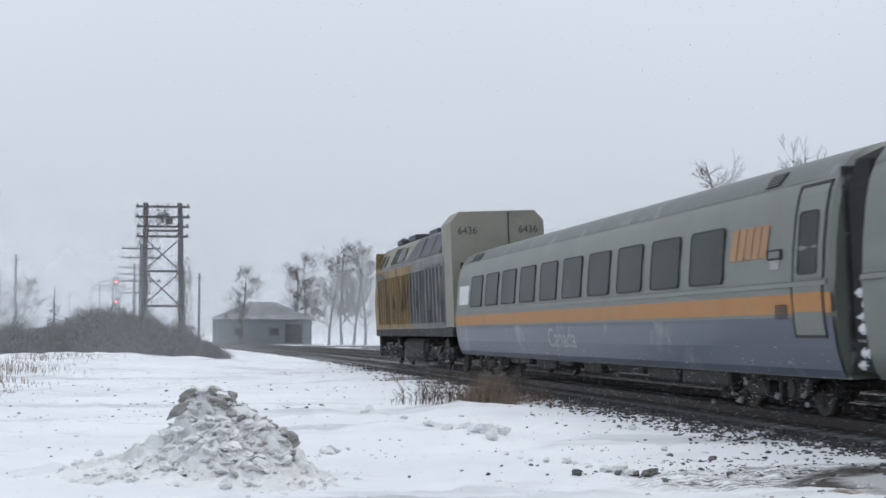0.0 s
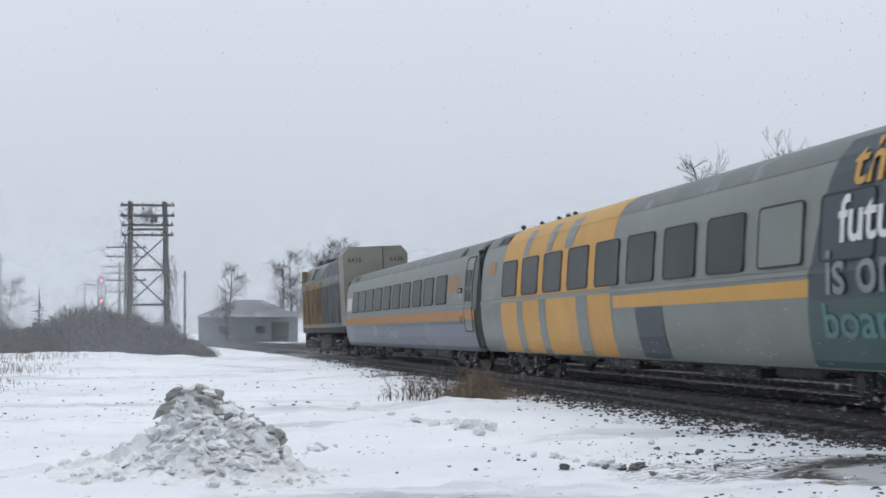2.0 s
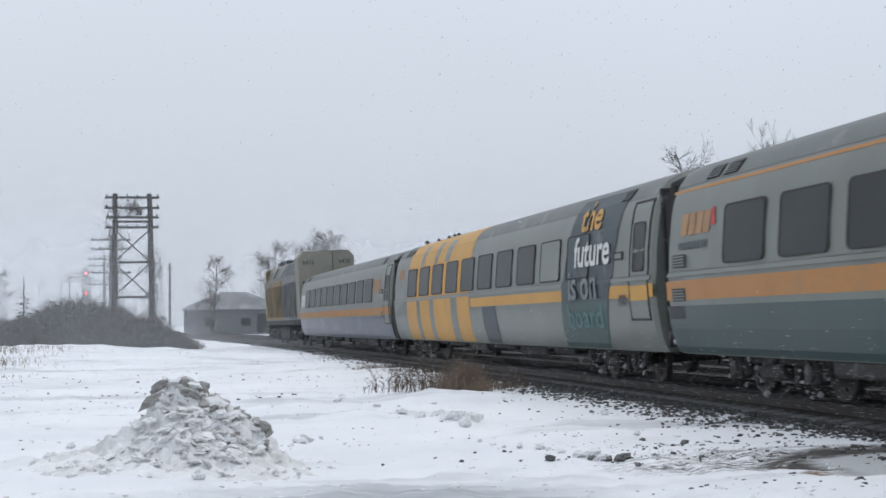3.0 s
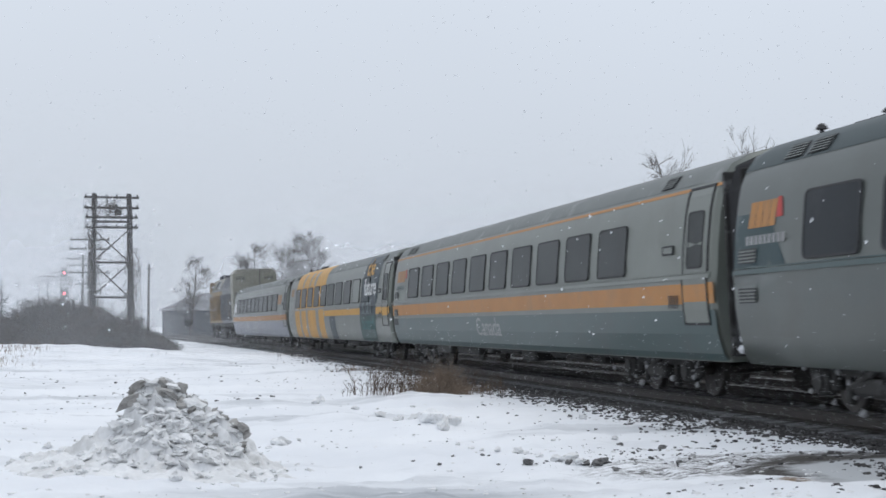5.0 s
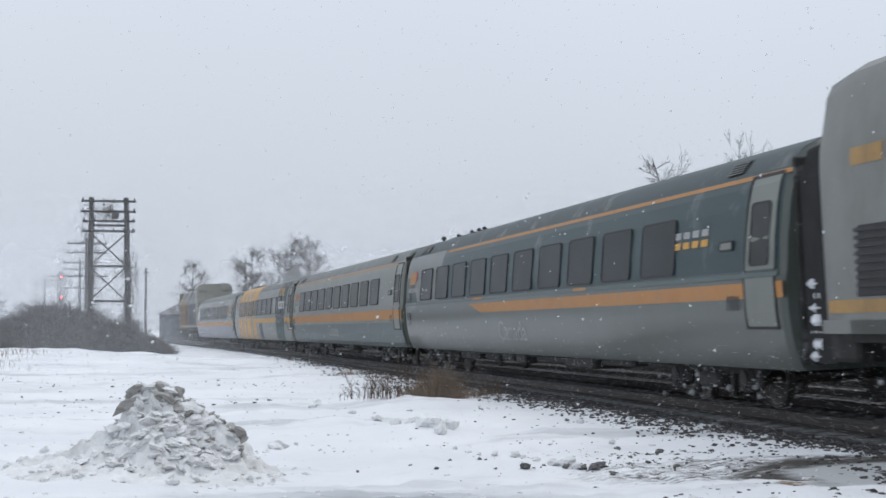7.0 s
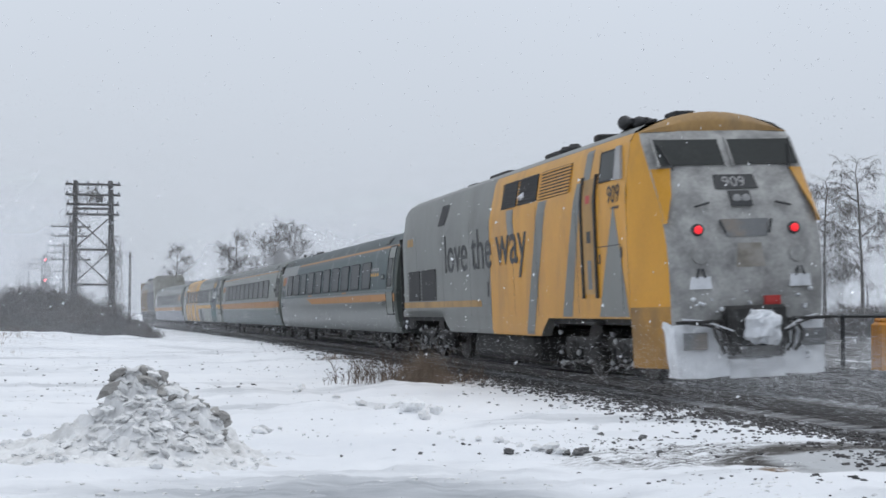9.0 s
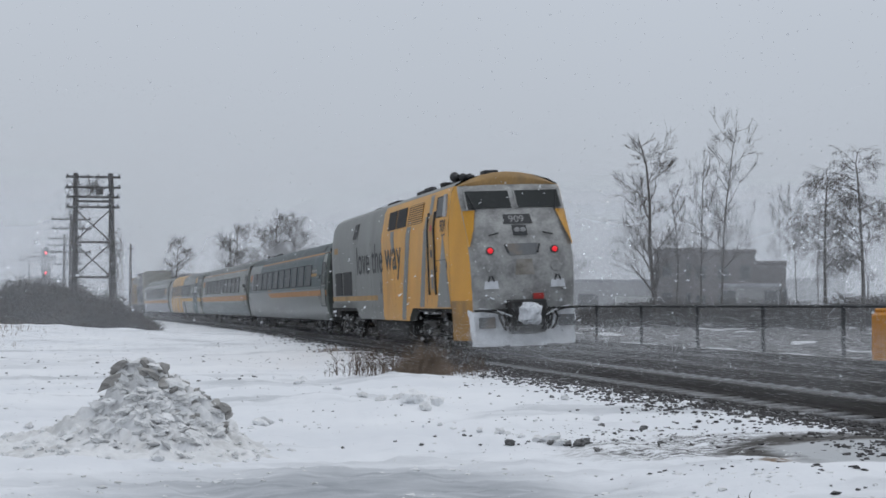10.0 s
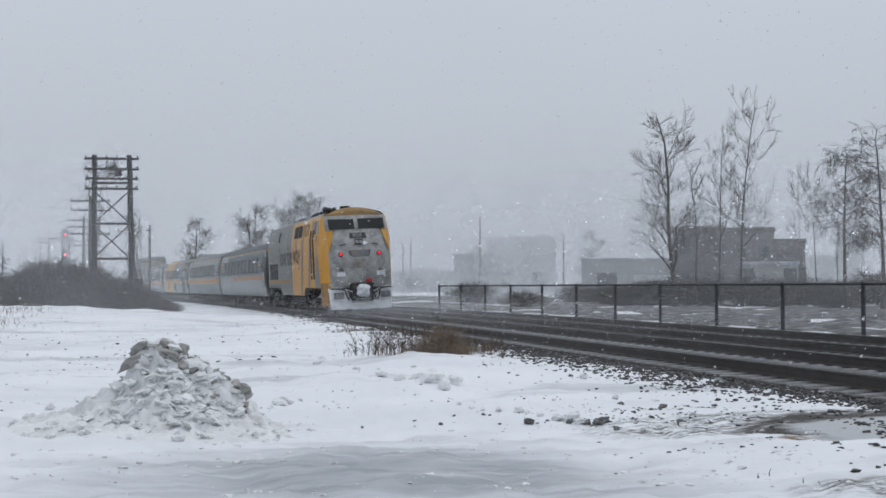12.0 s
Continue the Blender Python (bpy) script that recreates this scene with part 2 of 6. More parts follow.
def haze_powder_material(dense, height):
    """For sheet haze and blown powder: mostly open, clear over the tracks, uneven, and thinning out with height."""
    m = bpy.data.materials.new("haze_and_powder")
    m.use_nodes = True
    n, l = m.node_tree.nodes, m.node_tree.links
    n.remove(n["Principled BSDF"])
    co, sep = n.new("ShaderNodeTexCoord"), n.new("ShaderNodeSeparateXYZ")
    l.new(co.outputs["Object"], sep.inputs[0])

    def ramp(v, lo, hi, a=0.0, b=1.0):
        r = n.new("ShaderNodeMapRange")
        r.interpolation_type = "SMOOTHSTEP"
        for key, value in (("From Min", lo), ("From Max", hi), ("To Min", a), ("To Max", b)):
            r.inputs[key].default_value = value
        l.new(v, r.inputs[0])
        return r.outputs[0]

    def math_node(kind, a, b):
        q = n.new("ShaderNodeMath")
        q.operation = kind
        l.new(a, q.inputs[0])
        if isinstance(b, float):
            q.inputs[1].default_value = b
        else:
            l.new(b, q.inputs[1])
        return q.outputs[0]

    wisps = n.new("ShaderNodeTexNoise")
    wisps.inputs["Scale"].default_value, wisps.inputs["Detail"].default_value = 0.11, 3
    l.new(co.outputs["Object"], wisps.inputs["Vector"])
    # haze fades out round the track, so no sheet edge crosses the train
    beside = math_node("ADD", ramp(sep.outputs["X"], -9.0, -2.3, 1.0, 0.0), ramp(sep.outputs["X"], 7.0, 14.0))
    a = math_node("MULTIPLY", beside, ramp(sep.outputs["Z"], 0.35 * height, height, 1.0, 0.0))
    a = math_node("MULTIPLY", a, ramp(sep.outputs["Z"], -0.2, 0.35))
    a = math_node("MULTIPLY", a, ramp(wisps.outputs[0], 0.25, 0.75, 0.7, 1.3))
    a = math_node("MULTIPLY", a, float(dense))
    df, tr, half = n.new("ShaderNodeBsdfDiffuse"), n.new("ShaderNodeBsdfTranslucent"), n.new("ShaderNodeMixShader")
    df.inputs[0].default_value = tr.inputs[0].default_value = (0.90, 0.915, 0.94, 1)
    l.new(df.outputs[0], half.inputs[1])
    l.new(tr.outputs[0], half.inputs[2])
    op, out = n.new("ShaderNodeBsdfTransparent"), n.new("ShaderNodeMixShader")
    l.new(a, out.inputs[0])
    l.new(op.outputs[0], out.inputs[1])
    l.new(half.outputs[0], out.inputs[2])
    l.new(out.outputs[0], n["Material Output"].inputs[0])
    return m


def snow_material():
    """Wind-packed snow with grey slush where vehicles drove and dark grit showing through."""
    m = bpy.data.materials.new("trodden_snow")
    m.use_nodes = True
    n, l = m.node_tree.nodes, m.node_tree.links
    b = n["Principled BSDF"]
    b.inputs["Roughness"].default_value = 0.75
    b.inputs["Specular IOR Level"].default_value = 0.3
    co = n.new("ShaderNodeTexCoord")

    def tex(scale, detail, rough=0.55, stretch=(1, 1, 1), rot=0.0):
        mp = n.new("ShaderNodeMapping")
        mp.inputs["Scale"].default_value = stretch
        mp.inputs["Rotation"].default_value = (0, 0, rot)
        l.new(co.outputs["Object"], mp.inputs[0])
        q = n.new("ShaderNodeTexNoise")
        q.inputs["Scale"].default_value, q.inputs["Detail"].default_value, q.inputs["Roughness"].default_value = scale, detail, rough
        l.new(mp.outputs[0], q.inputs["Vector"])
        return q.outputs[0]

    def ramp(v, lo, hi, a=0.0, c=1.0):
        r = n.new("ShaderNodeMapRange")
        r.inputs["From Min"].default_value, r.inputs["From Max"].default_value = lo, hi
        r.inputs["To Min"].default_value, r.inputs["To Max"].default_value = a, c
        l.new(v, r.inputs[0])
        return r.outputs[0]

    def mix(f, a, c):
        q = n.new("ShaderNodeMix")
        q.data_type = "RGBA"
        l.new(f, q.inputs[0])
        for k, v in ((6, a), (7, c)):
            if isinstance(v, tuple):
                q.inputs[k].default_value = (*v, 1)
            else:
                l.new(v, q.inputs[k])
        return q.outputs[2]

    def mul(a, c):
        q = n.new("ShaderNodeMath")
        q.operation = "MULTIPLY"
        l.new(a, q.inputs[0])
        l.new(c, q.inputs[1])
        return q.outputs[0]

    soft = mix(ramp(tex(0.35, 5), 0.35, 0.7), (0.85, 0.865, 0.89), (0.75, 0.77, 0.805))
    slush = ramp(tex(0.22, 6, 0.6, (0.6, 1.7, 1), radians(12)), 0.53, 0.66, 0, 0.75)
    c = mix(slush, soft, (0.50, 0.52, 0.545))
    streak = ramp(tex(1.1, 8, 0.7, (0.45, 2.2, 1), radians(8)), 0.62, 0.72, 0, 0.8)
    gate = ramp(tex(0.13, 3), 0.46, 0.60)
    c = mix(mul(streak, gate), c, (0.16, 0.155, 0.15))
    grit = ramp(tex(7.0, 5, 0.7), 0.66, 0.71, 0, 0.9)
    gate2 = ramp(tex(0.3, 4), 0.52, 0.64)
    c = mix(mul(grit, gate2), c, (0.07, 0.065, 0.06))
    # driven-over icy patch and a thawed puddle edge
    def blot(cx, cy, rx, ry, wob, inner, outer):
        mp = n.new("ShaderNodeMapping")
        mp.vector_type = "POINT"
        mp.inputs["Location"].default_value = (-cx / rx, -cy / ry, 0)
        mp.inputs["Scale"].default_value = (1 / rx, 1 / ry, 0)
        l.new(co.outputs["Object"], mp.inputs[0])
        ln = n.new("ShaderNodeVectorMath")
        ln.operation = "LENGTH"
        l.new(mp.outputs[0], ln.inputs[0])
        ad = n.new("ShaderNodeMath")
        ad.operation = "MULTIPLY_ADD"
        ad.inputs[1].default_value = wob
        l.new(tex(0.9, 6, 0.6, (0.6, 1.8, 1)), ad.inputs[0])
        l.new(ln.outputs["Value"], ad.inputs[2])
        return ramp(ad.outputs[0], inner, outer, 1.0, 0.0)

    ice = mul(blot(1.7, 11.2, 2.3, 2.3, 1.1, 1.0, 1.75), ramp(tex(1.6, 6, 0.6, (0.5, 2.0, 1)), 0.3, 0.65, 0.55, 1.0))
    c = mix(ice, c, (0.31, 0.33, 0.355))
    edge = mul(blot(6.0, 13.8, 1.9, 1.0, 0.9, 1.2, 1.55), mul(ramp(tex(9.0, 10, 0.85, (0.6, 1.25, 1)), 0.46, 0.55, 0.0, 1.0), ramp(tex(1.4, 5, 0.6, (0.6, 1.8, 1)), 0.36, 0.5, 0.15, 1.0)))
    c = mix(edge, c, (0.06, 0.055, 0.05))
    rim = mul(blot(6.75, 13.15, 1.2, 1.15, 0.75, 1.32, 1.5), ramp(tex(3.0, 8, 0.75, (0.6, 1.4, 1)), 0.36, 0.48, 0.25, 1.0))
    c = mix(rim, c, (0.055, 0.05, 0.045))
    mud = mul(blot(5.5, 12.3, 0.25, 0.18, 0.7, 1.0, 1.5), ramp(tex(5.0, 7, 0.7), 0.42, 0.56))
    c = mix(mud, c, (0.20, 0.14, 0.09))
    pud = blot(6.95, 12.75, 1.2, 1.12, 0.7, 1.2, 1.38)
    c = mix(pud, c, (0.46, 0.475, 0.49))
    wet = mul(blot(4.95, 9.2, 0.9, 0.6, 0.9, 1.1, 1.5), ramp(tex(6.0, 9, 0.8, (0.6, 1.3, 1)), 0.44, 0.56, 0.0, 1.0))
    c = mix(wet, c, (0.09, 0.085, 0.08))
    l.new(c, b.inputs["Base Color"])
    bp = n.new("ShaderNodeBump")
    bp.inputs["Strength"].default_value, bp.inputs["Distance"].default_value = 0.7, 0.05
    l.new(tex(3.5, 8, 0.65), bp.inputs["Height"])
    l.new(bp.outputs[0], b.inputs["Normal"])
    return m


def ballast_material():
    m = mat("snowy_ballast", (0.050, 0.047, 0.046), 0.85, 0, 0.6, 9, 45, 0.05, (0.62, 0.64, 0.67), 0.5, 2.4)
    return m


M_TRACKSNOW = mat("snow_between_ties", (0.17, 0.175, 0.18), 0.8, 0, 0.3, 4, 30, 0.03, (0.05, 0.048, 0.046), 0.6, 3.0)
M_SNOW = snow_material()
M_BALLAST = ballast_material()


# ---- building helpers ----
class Shape:
    """Collects plain polygons for one mesh."""

    def __init__(self):
        self.v, self.f, self.mi = [], [], []

    def poly(self, pts, mi=0):
        k = len(self.v)
        self.v += [tuple(p) for p in pts]
        self.f.append(tuple(range(k, k + len(pts))))
        self.mi.append(mi)

    def grid(self, rings, mi=0, closed=False):
        """Quads between rings of points of equal count."""
        k, n = len(self.v), len(rings[0])
        for r in rings:
            self.v += [tuple(p) for p in r]
        for i in range(len(rings) - 1):
            for j in range(n if closed else n - 1):
                j2 = (j + 1) % n
                self.f.append((k + i * n + j, k + i * n + j2, k + (i + 1) * n + j2, k + (i + 1) * n + j))
                self.mi.append(mi)

    def box(self, c, s, ch=0.0, mi=0):
        """A box, chamfered along its upright and level edges by ch."""
        (x, y, z), (a, b, d) = c, (s[0] / 2, s[1] / 2, s[2] / 2)
        ch = min(ch, a * 0.9, b * 0.9, d * 0.9)

        def ring(zz, i):
            if ch <= 0:
                return [(x - a, y - b, zz), (x + a, y - b, zz), (x + a, y + b, zz), (x - a, y + b, zz)]
            p, q = a - i, b - i
            return [(x - p + ch, y - q, zz), (x + p - ch, y - q, zz), (x + p, y - q + ch, zz), (x + p, y + q - ch, zz),
                    (x + p - ch, y + q, zz), (x - p + ch, y + q, zz), (x - p, y + q - ch, zz), (x - p, y - q + ch, zz)]
        if ch <= 0:
            rings = [ring(z - d, 0), ring(z + d, 0)]
        else:
            rings = [ring(z - d, ch * 0.7), ring(z - d + ch, 0), ring(z + d - ch, 0), ring(z + d, ch * 0.7)]
        self.grid(rings, mi, True)
        self.poly(rings[0][::-1], mi)
        self.poly(rings[-1], mi)

    def tube(self, p, q, r0, r1=None, n=8, mi=0, caps=True):
        p, q = Vector(p), Vector(q)
        r1 = r0 if r1 is None else r1
        w = (q - p).normalized()
        u = w.orthogonal().normalized()
        v = w.cross(u)
        rings = [[o + (u * math.cos(2 * math.pi * k / n) + v * math.sin(2 * math.pi * k / n)) * r for k in range(n)] for o, r in ((p, r0), (q, r1))]
        self.grid(rings, mi, True)
        if caps:
            self.poly(rings[0][::-1], mi)
            self.poly(rings[1], mi)

    def lathe(self, c, prof, n=16, mi=0, axis="z"):
        """prof: (radius, along) pairs turned about an axis through c."""
        rings = []
        for r, h in prof:
            ring = []
            for k in range(n):
                a, o = r * math.cos(2 * math.pi * k / n), r * math.sin(2 * math.pi * k / n)
                d = {"z": (a, o, h), "x": (h, a, o), "y": (o, h, a)}[axis]
                ring.append((c[0] + d[0], c[1] + d[1], c[2] + d[2]))
            rings.append(ring)
        self.grid(rings, mi, True)
        self.poly(rings[0][::-1], mi)
        self.poly(rings[-1], mi)

    def mesh(self, name, mats, smooth=False):
        me = bpy.data.meshes.new(name)
        me.from_pydata(self.v, [], self.f)
        for m in mats if isinstance(mats, (list, tuple)) else [mats]:
            me.materials.append(m)
        me.polygons.foreach_set("material_index", self.mi)
        if smooth:
            me.polygons.foreach_set("use_smooth", [True] * len(self.f))
        me.update()
        return me


def part(name, shape, mats, parent=None, label="", smooth=False):
    ob = new(name, shape.mesh(name, mats, smooth))
    if parent:
        ob.parent = parent
    if label:
        ob["label"] = label
    return ob


def thing(name, label, category, group="", kind=""):
    return tagged(new(name), label, category, group, kind)


def smooth_by_angle(ob, deg=35):
    bm = bmesh.new()
    bm.from_mesh(ob.data)
    bmesh.ops.remove_doubles(bm, verts=bm.verts, dist=1e-5)
    bmesh.ops.recalc_face_normals(bm, faces=bm.faces)
    for f in bm.faces:
        f.smooth = True
    for e in bm.edges:
        if len(e.link_faces) == 2 and e.calc_face_angle(0) > radians(deg):
            e.smooth = False
    bm.to_mesh(ob.data)
    bm.free()
    return ob


def roughen(ob, cuts, amount):
    """Breaks up even faces as packed snow does."""
    bm = bmesh.new()
    bm.from_mesh(ob.data)
    bmesh.ops.remove_doubles(bm, verts=bm.verts, dist=1e-4)
    bmesh.ops.subdivide_edges(bm, edges=bm.edges, cuts=cuts, use_grid_fill=True)
    bm.normal_update()
    for v in bm.verts:
        v.co += v.normal * amount * (noise.noise(v.co * 6) + 0.6 * noise.noise(v.co * 14))
    bm.to_mesh(ob.data)
    bm.free()
    return ob


def word(text, size, weight=0.0):
    """Vertices and faces of a word in the built-in font, starting at the origin."""
    cu = bpy.data.curves.new("word", "FONT")
    cu.body, cu.size, cu.resolution_u, cu.offset = text, size, 4, weight
    ob = new("word", cu)
    bpy.context.view_layer.update()
    me = bpy.data.meshes.new_from_object(ob.evaluated_get(bpy.context.evaluated_depsgraph_get()))
    vs = [tuple(v.co) for v in me.vertices]
    fs = [tuple(p.vertices) for p in me.polygons]
    bpy.data.objects.remove(ob)
    bpy.data.curves.remove(cu)
    bpy.data.meshes.remove(me)
    return vs, fs


# ---- plan ----
D0, CA, CB = 9.478, 3.121e-4, -2.164e-7
CANT = math.tan(radians(2.5))


def track_x(y, off=0.0):
    """Centre line of the main track; it bends away beyond the camera."""
    u = max(y, 0.0)
    if u > 320:
        k = 320.0
        s = 2 * CA * k + 3 * CB * k * k
        return D0 + off - (CA * k * k + CB * k ** 3) - s * (u - k)
    return D0 + off - (CA * u * u + CB * u ** 3)


def fbm(x, y, s, o=4):
    return noise.fractal(Vector((x / s, y / s, 3.7)), 0.6, 2.1, o)


def step01(v, a, b):
    t = min(1, max(0, (v - a) / (b - a)))
    return t * t * (3 - 2 * t)


def bump_at(x, y, cx, cy, rx, ry, h):
    return h * math.exp(-((x - cx) / rx) ** 2 - ((y - cy) / ry) ** 2)


def ground_z(x, y):
    r = math.hypot(x, y)
    d = x - track_x(y)
    z = 0.10 * step01(d, -6.0, -2.8) + 0.10 * step01(d, 6.0, 8.0)
    near = 1 - step01(r, 90, 220)
    away = 1 - 0.8 * step01(d, -4.5, -2.2) if d < 0 else step01(d, 8, 11)
    z += near * away * (0.10 * fbm(x, y, 6.0) + 0.05 * fbm(x + 40, y, 1.3) + 0.03 * fbm(x, y + 70, 0.4, 3))
    z += bump_at(x, y, -8.5, 62, 11, 9, 0.55) + bump_at(x, y, -3.0, 66, 4, 5, 0.25) + bump_at(x, y, -3.6, 11.5, 1.3, 1.8, 0.25)
    z += bump_at(x, y, -6.5, 22, 2.6, 4, 0.2) + bump_at(x, y, 3.4, 19.6, 0.7, 0.8, 0.12) + bump_at(x, y, 4.6, 27.0, 1.2, 2.0, 0.14)
    z += bump_at(x, y, 2.6, 21.5, 0.6, 0.5, 0.08)
    if -1.75 < d < 7.6:
        z -= 0.12
    return z


def ground():
    az = np.concatenate([np.arange(-180, -20, 6.0), np.arange(-20, 46, 0.2), np.arange(46, 180, 6.0)])
    rr = [0.0, 1.5, 3.0, 4.5]
    while rr[-1] < 3500:
        rr.append(rr[-1] * (1.015 if rr[-1] < 60 else 1.03))
    n, co = len(az), []
    sa, ca = np.sin(np.radians(az)), np.cos(np.radians(az))
    for r in rr:
        for k in range(n):
            x, y = r * sa[k], r * ca[k]
            co.append((x, y, ground_z(x, y)))
    fs = [(i * n + k, i * n + (k + 1) % n, (i + 1) * n + (k + 1) % n, (i + 1) * n + k) for i in range(len(rr) - 1) for k in range(n)]
    me = bpy.data.meshes.new("ground")
    me.from_pydata(co, [], [f[::-1] for f in fs])
    me.materials.append(M_SNOW)
    me.polygons.foreach_set("use_smooth", [True] * len(fs))
    return tagged(new("ground", me), "flat yard of trodden snow with grey slush and grit", "ground", kind="structure")


ground()


def stone_mesh(name, seed, material):
    rnd = random.Random(seed)
    bm = bmesh.new()
    bmesh.ops.create_uvsphere(bm, u_segments=4, v_segments=2, radius=1.0)
    bmesh.ops.rotate(bm, verts=bm.verts, matrix=Euler((0.5, 0.4, seed)).to_matrix())
    for v in bm.verts:
        v.co *= rnd.uniform(0.65, 1.15)
        v.co.z *= 0.75
    me = bpy.data.meshes.new(name)
    bm.to_mesh(me)
    bm.free()
    me.materials.append(material)
    return me


def scatter(name, places, material, label, category, seed=1, flat=0.7):
    """Many small angular lumps in one mesh: places are (x, y, z, size)."""
    rnd = random.Random(seed)
    base = [stone_mesh("lump", k, material) for k in range(6)]
    forms = [(np.array([tuple(v.co) for v in b.vertices]), [tuple(p.vertices) for p in b.polygons]) for b in base]
    vs, fs, k = [], [], 0
    for x, y, z, s in places:
        v, f = forms[rnd.randrange(6)]
        a = rnd.uniform(0, 6.28)
        c, q = math.cos(a), math.sin(a)
        w = np.stack([(v[:, 0] * c - v[:, 1] * q) * s * rnd.uniform(0.8, 1.4), (v[:, 0] * q + v[:, 1] * c) * s, v[:, 2] * s * flat], 1) + (x, y, z)
        vs.append(w)
        fs += [tuple(i + k for i in p) for p in f]
        k += len(v)
    me = bpy.data.meshes.new(name)
    me.from_pydata(np.concatenate(vs).tolist(), [], fs)
    me.materials.append(material)
    for b in base:
        bpy.data.meshes.remove(b)
    return tagged(new(name, me), label, category, kind="stuff")


# ---- railway: two tracks on one ballast bed ----
def railway():
    ys = list(np.arange(-60, 60, 1.0)) + list(np.arange(60, 200, 4.0)) + list(np.arange(200, 900, 20.0))
    bed = Shape()
    prof = [(-2.1, -0.05), (-1.6, 0.08), (-1.35, 0.09), (-0.72, 0.105), (0.72, 0.168), (1.4, 0.195), (2.0, 0.17), (2.6, 0.11), (3.28, 0.125), (4.72, 0.188), (5.4, 0.205), (6.6, 0.13), (7.6, 0.10), (8.4, 0.0)]
    runs = [[(track_x(y, o) + 0.15 * fbm(o * 3, y, 1.2) * (o < -1.55 or o > 6), y, z + 0.02 * fbm(o * 5, y, 0.7)) for o, z in prof] for y in ys]
    for a, b, m in ((0, 4, 0), (3, 5, 1), (4, 9, 0), (8, 10, 1), (9, 14, 0)):
        bed.grid([r[a:b] for r in runs], m)
    tagged(part("ballast_bed", bed, [M_BALLAST, M_TRACKSNOW], smooth=True), "dark gravel ballast bed dusted with snow under two tracks", "ballast", kind="structure")
    for off, tname in ((0.0, "main_track"), (4.0, "second_track")):
        tr = thing(tname, "steel rails on dark timber ties with snow between", "railway track", "parallel railway tracks", "structure")
        for side in (-0.7525, 0.7525):
            r = Shape()
            pr = [(-0.075, 0.12), (-0.075, 0.135), (-0.012, 0.16), (-0.012, 0.255), (-0.036, 0.265), (-0.036, 0.292), (-0.028, 0.30),
                  (0.028, 0.30), (0.036, 0.292), (0.036, 0.265), (0.012, 0.255), (0.012, 0.16), (0.075, 0.135), (0.075, 0.12)]
            r.grid([[(track_x(y, off + side) + a, y, z + (side + 0.7525) * CANT + (0.02 if off else 0)) for a, z in pr] for y in ys], 0, True)
            part("rail", r, M_RAIL, tr, "rusty steel rail with a worn head")
        tie = Shape()
        tie.box((0, 0, 0.02), (2.6, 0.22, 0.20), 0.02)
        me = tie.mesh("tie", M_TIE)
        rnd = random.Random(5)
        y, k, rest = 12.0, 0, Shape()
        while y < 260:
            if k < (150 if off == 0 else 90):
                o = new("tie", me)
                o.parent = tr
                o.matrix_basis = pose(track_x(y, off) + rnd.uniform(-0.03, 0.03), y, 0.045 + (0.02 if off else 0), 0, -2.5, rnd.uniform(-1, 1) + math.degrees(2 * CA * y))
            else:
                rest.box((track_x(y, off), y, 0.085), (2.6, 0.22, 0.20))
            y += 0.54
            k += 1
        tagged(part("tie_rows", rest, M_TIE, tr), kind="stuff")


railway()
rnd = random.Random(11)
places = []
for _ in range(22000):
    y = 8 + 62 * rnd.random() ** 1.3
    o = -1.4 - abs(rnd.gauss(0, 0.95))
    x = track_x(y, o)
    if rnd.random() < (0.9 if o > -2.2 else 0.5 if o > -3.0 else 0.2) + 0.9 * fbm(x, y, 0.9):
        places.append((x, y, max(ground_z(x, y), float(np.interp(o, (-2.1, -1.6, -1.45), (-0.05, 0.10, 0.115)))) + 0.005, 0.016 + 0.04 * rnd.random() ** 2.5))
for _ in range(1700):
    y = 12 + 40 * rnd.random()
    o = rnd.uniform(2.0, 2.9)
    places.append((track_x(y, o), y, 0.115, rnd.uniform(0.02, 0.04)))
scatter("ballast_stones", places, M_STONE, "loose dark ballast stones spilling over snow", "gravel", 3)
places = []
for cx, cy, sx, sy, n in ((5.6, 18.5, 2.0, 2.2, 500), (6.0, 15.5, 1.2, 0.8, 500), (4.9, 14.6, 0.8, 0.35, 260), (2.0, 24, 3.2, 5, 700), (1.0, 38, 3.5, 8, 1400), (1.0, 54, 3.5, 6, 1000),
                          (0.7, 17, 1.5, 2.5, 200), (-2, 30, 3, 10, 250), (6.6, 24, 0.9, 6, 500), (5.2, 12.2, 1.2, 0.8, 260)):
    for _ in range(n):
        x, y = rnd.gauss(cx, sx), rnd.gauss(cy, sy)
        if y > 8 and x < track_x(y) - 2.6 and fbm(x * 0.6, y * 1.5, 1.1) > 0.05:
            places.append((x, y, ground_z(x, y), (0.006 + 0.03 * rnd.random() ** 3) * (0.8 if y < 26 else 1.35)))
scatter("grit", places, M_STONE, "dark frozen grit scattered over the snow", "grit", 4)


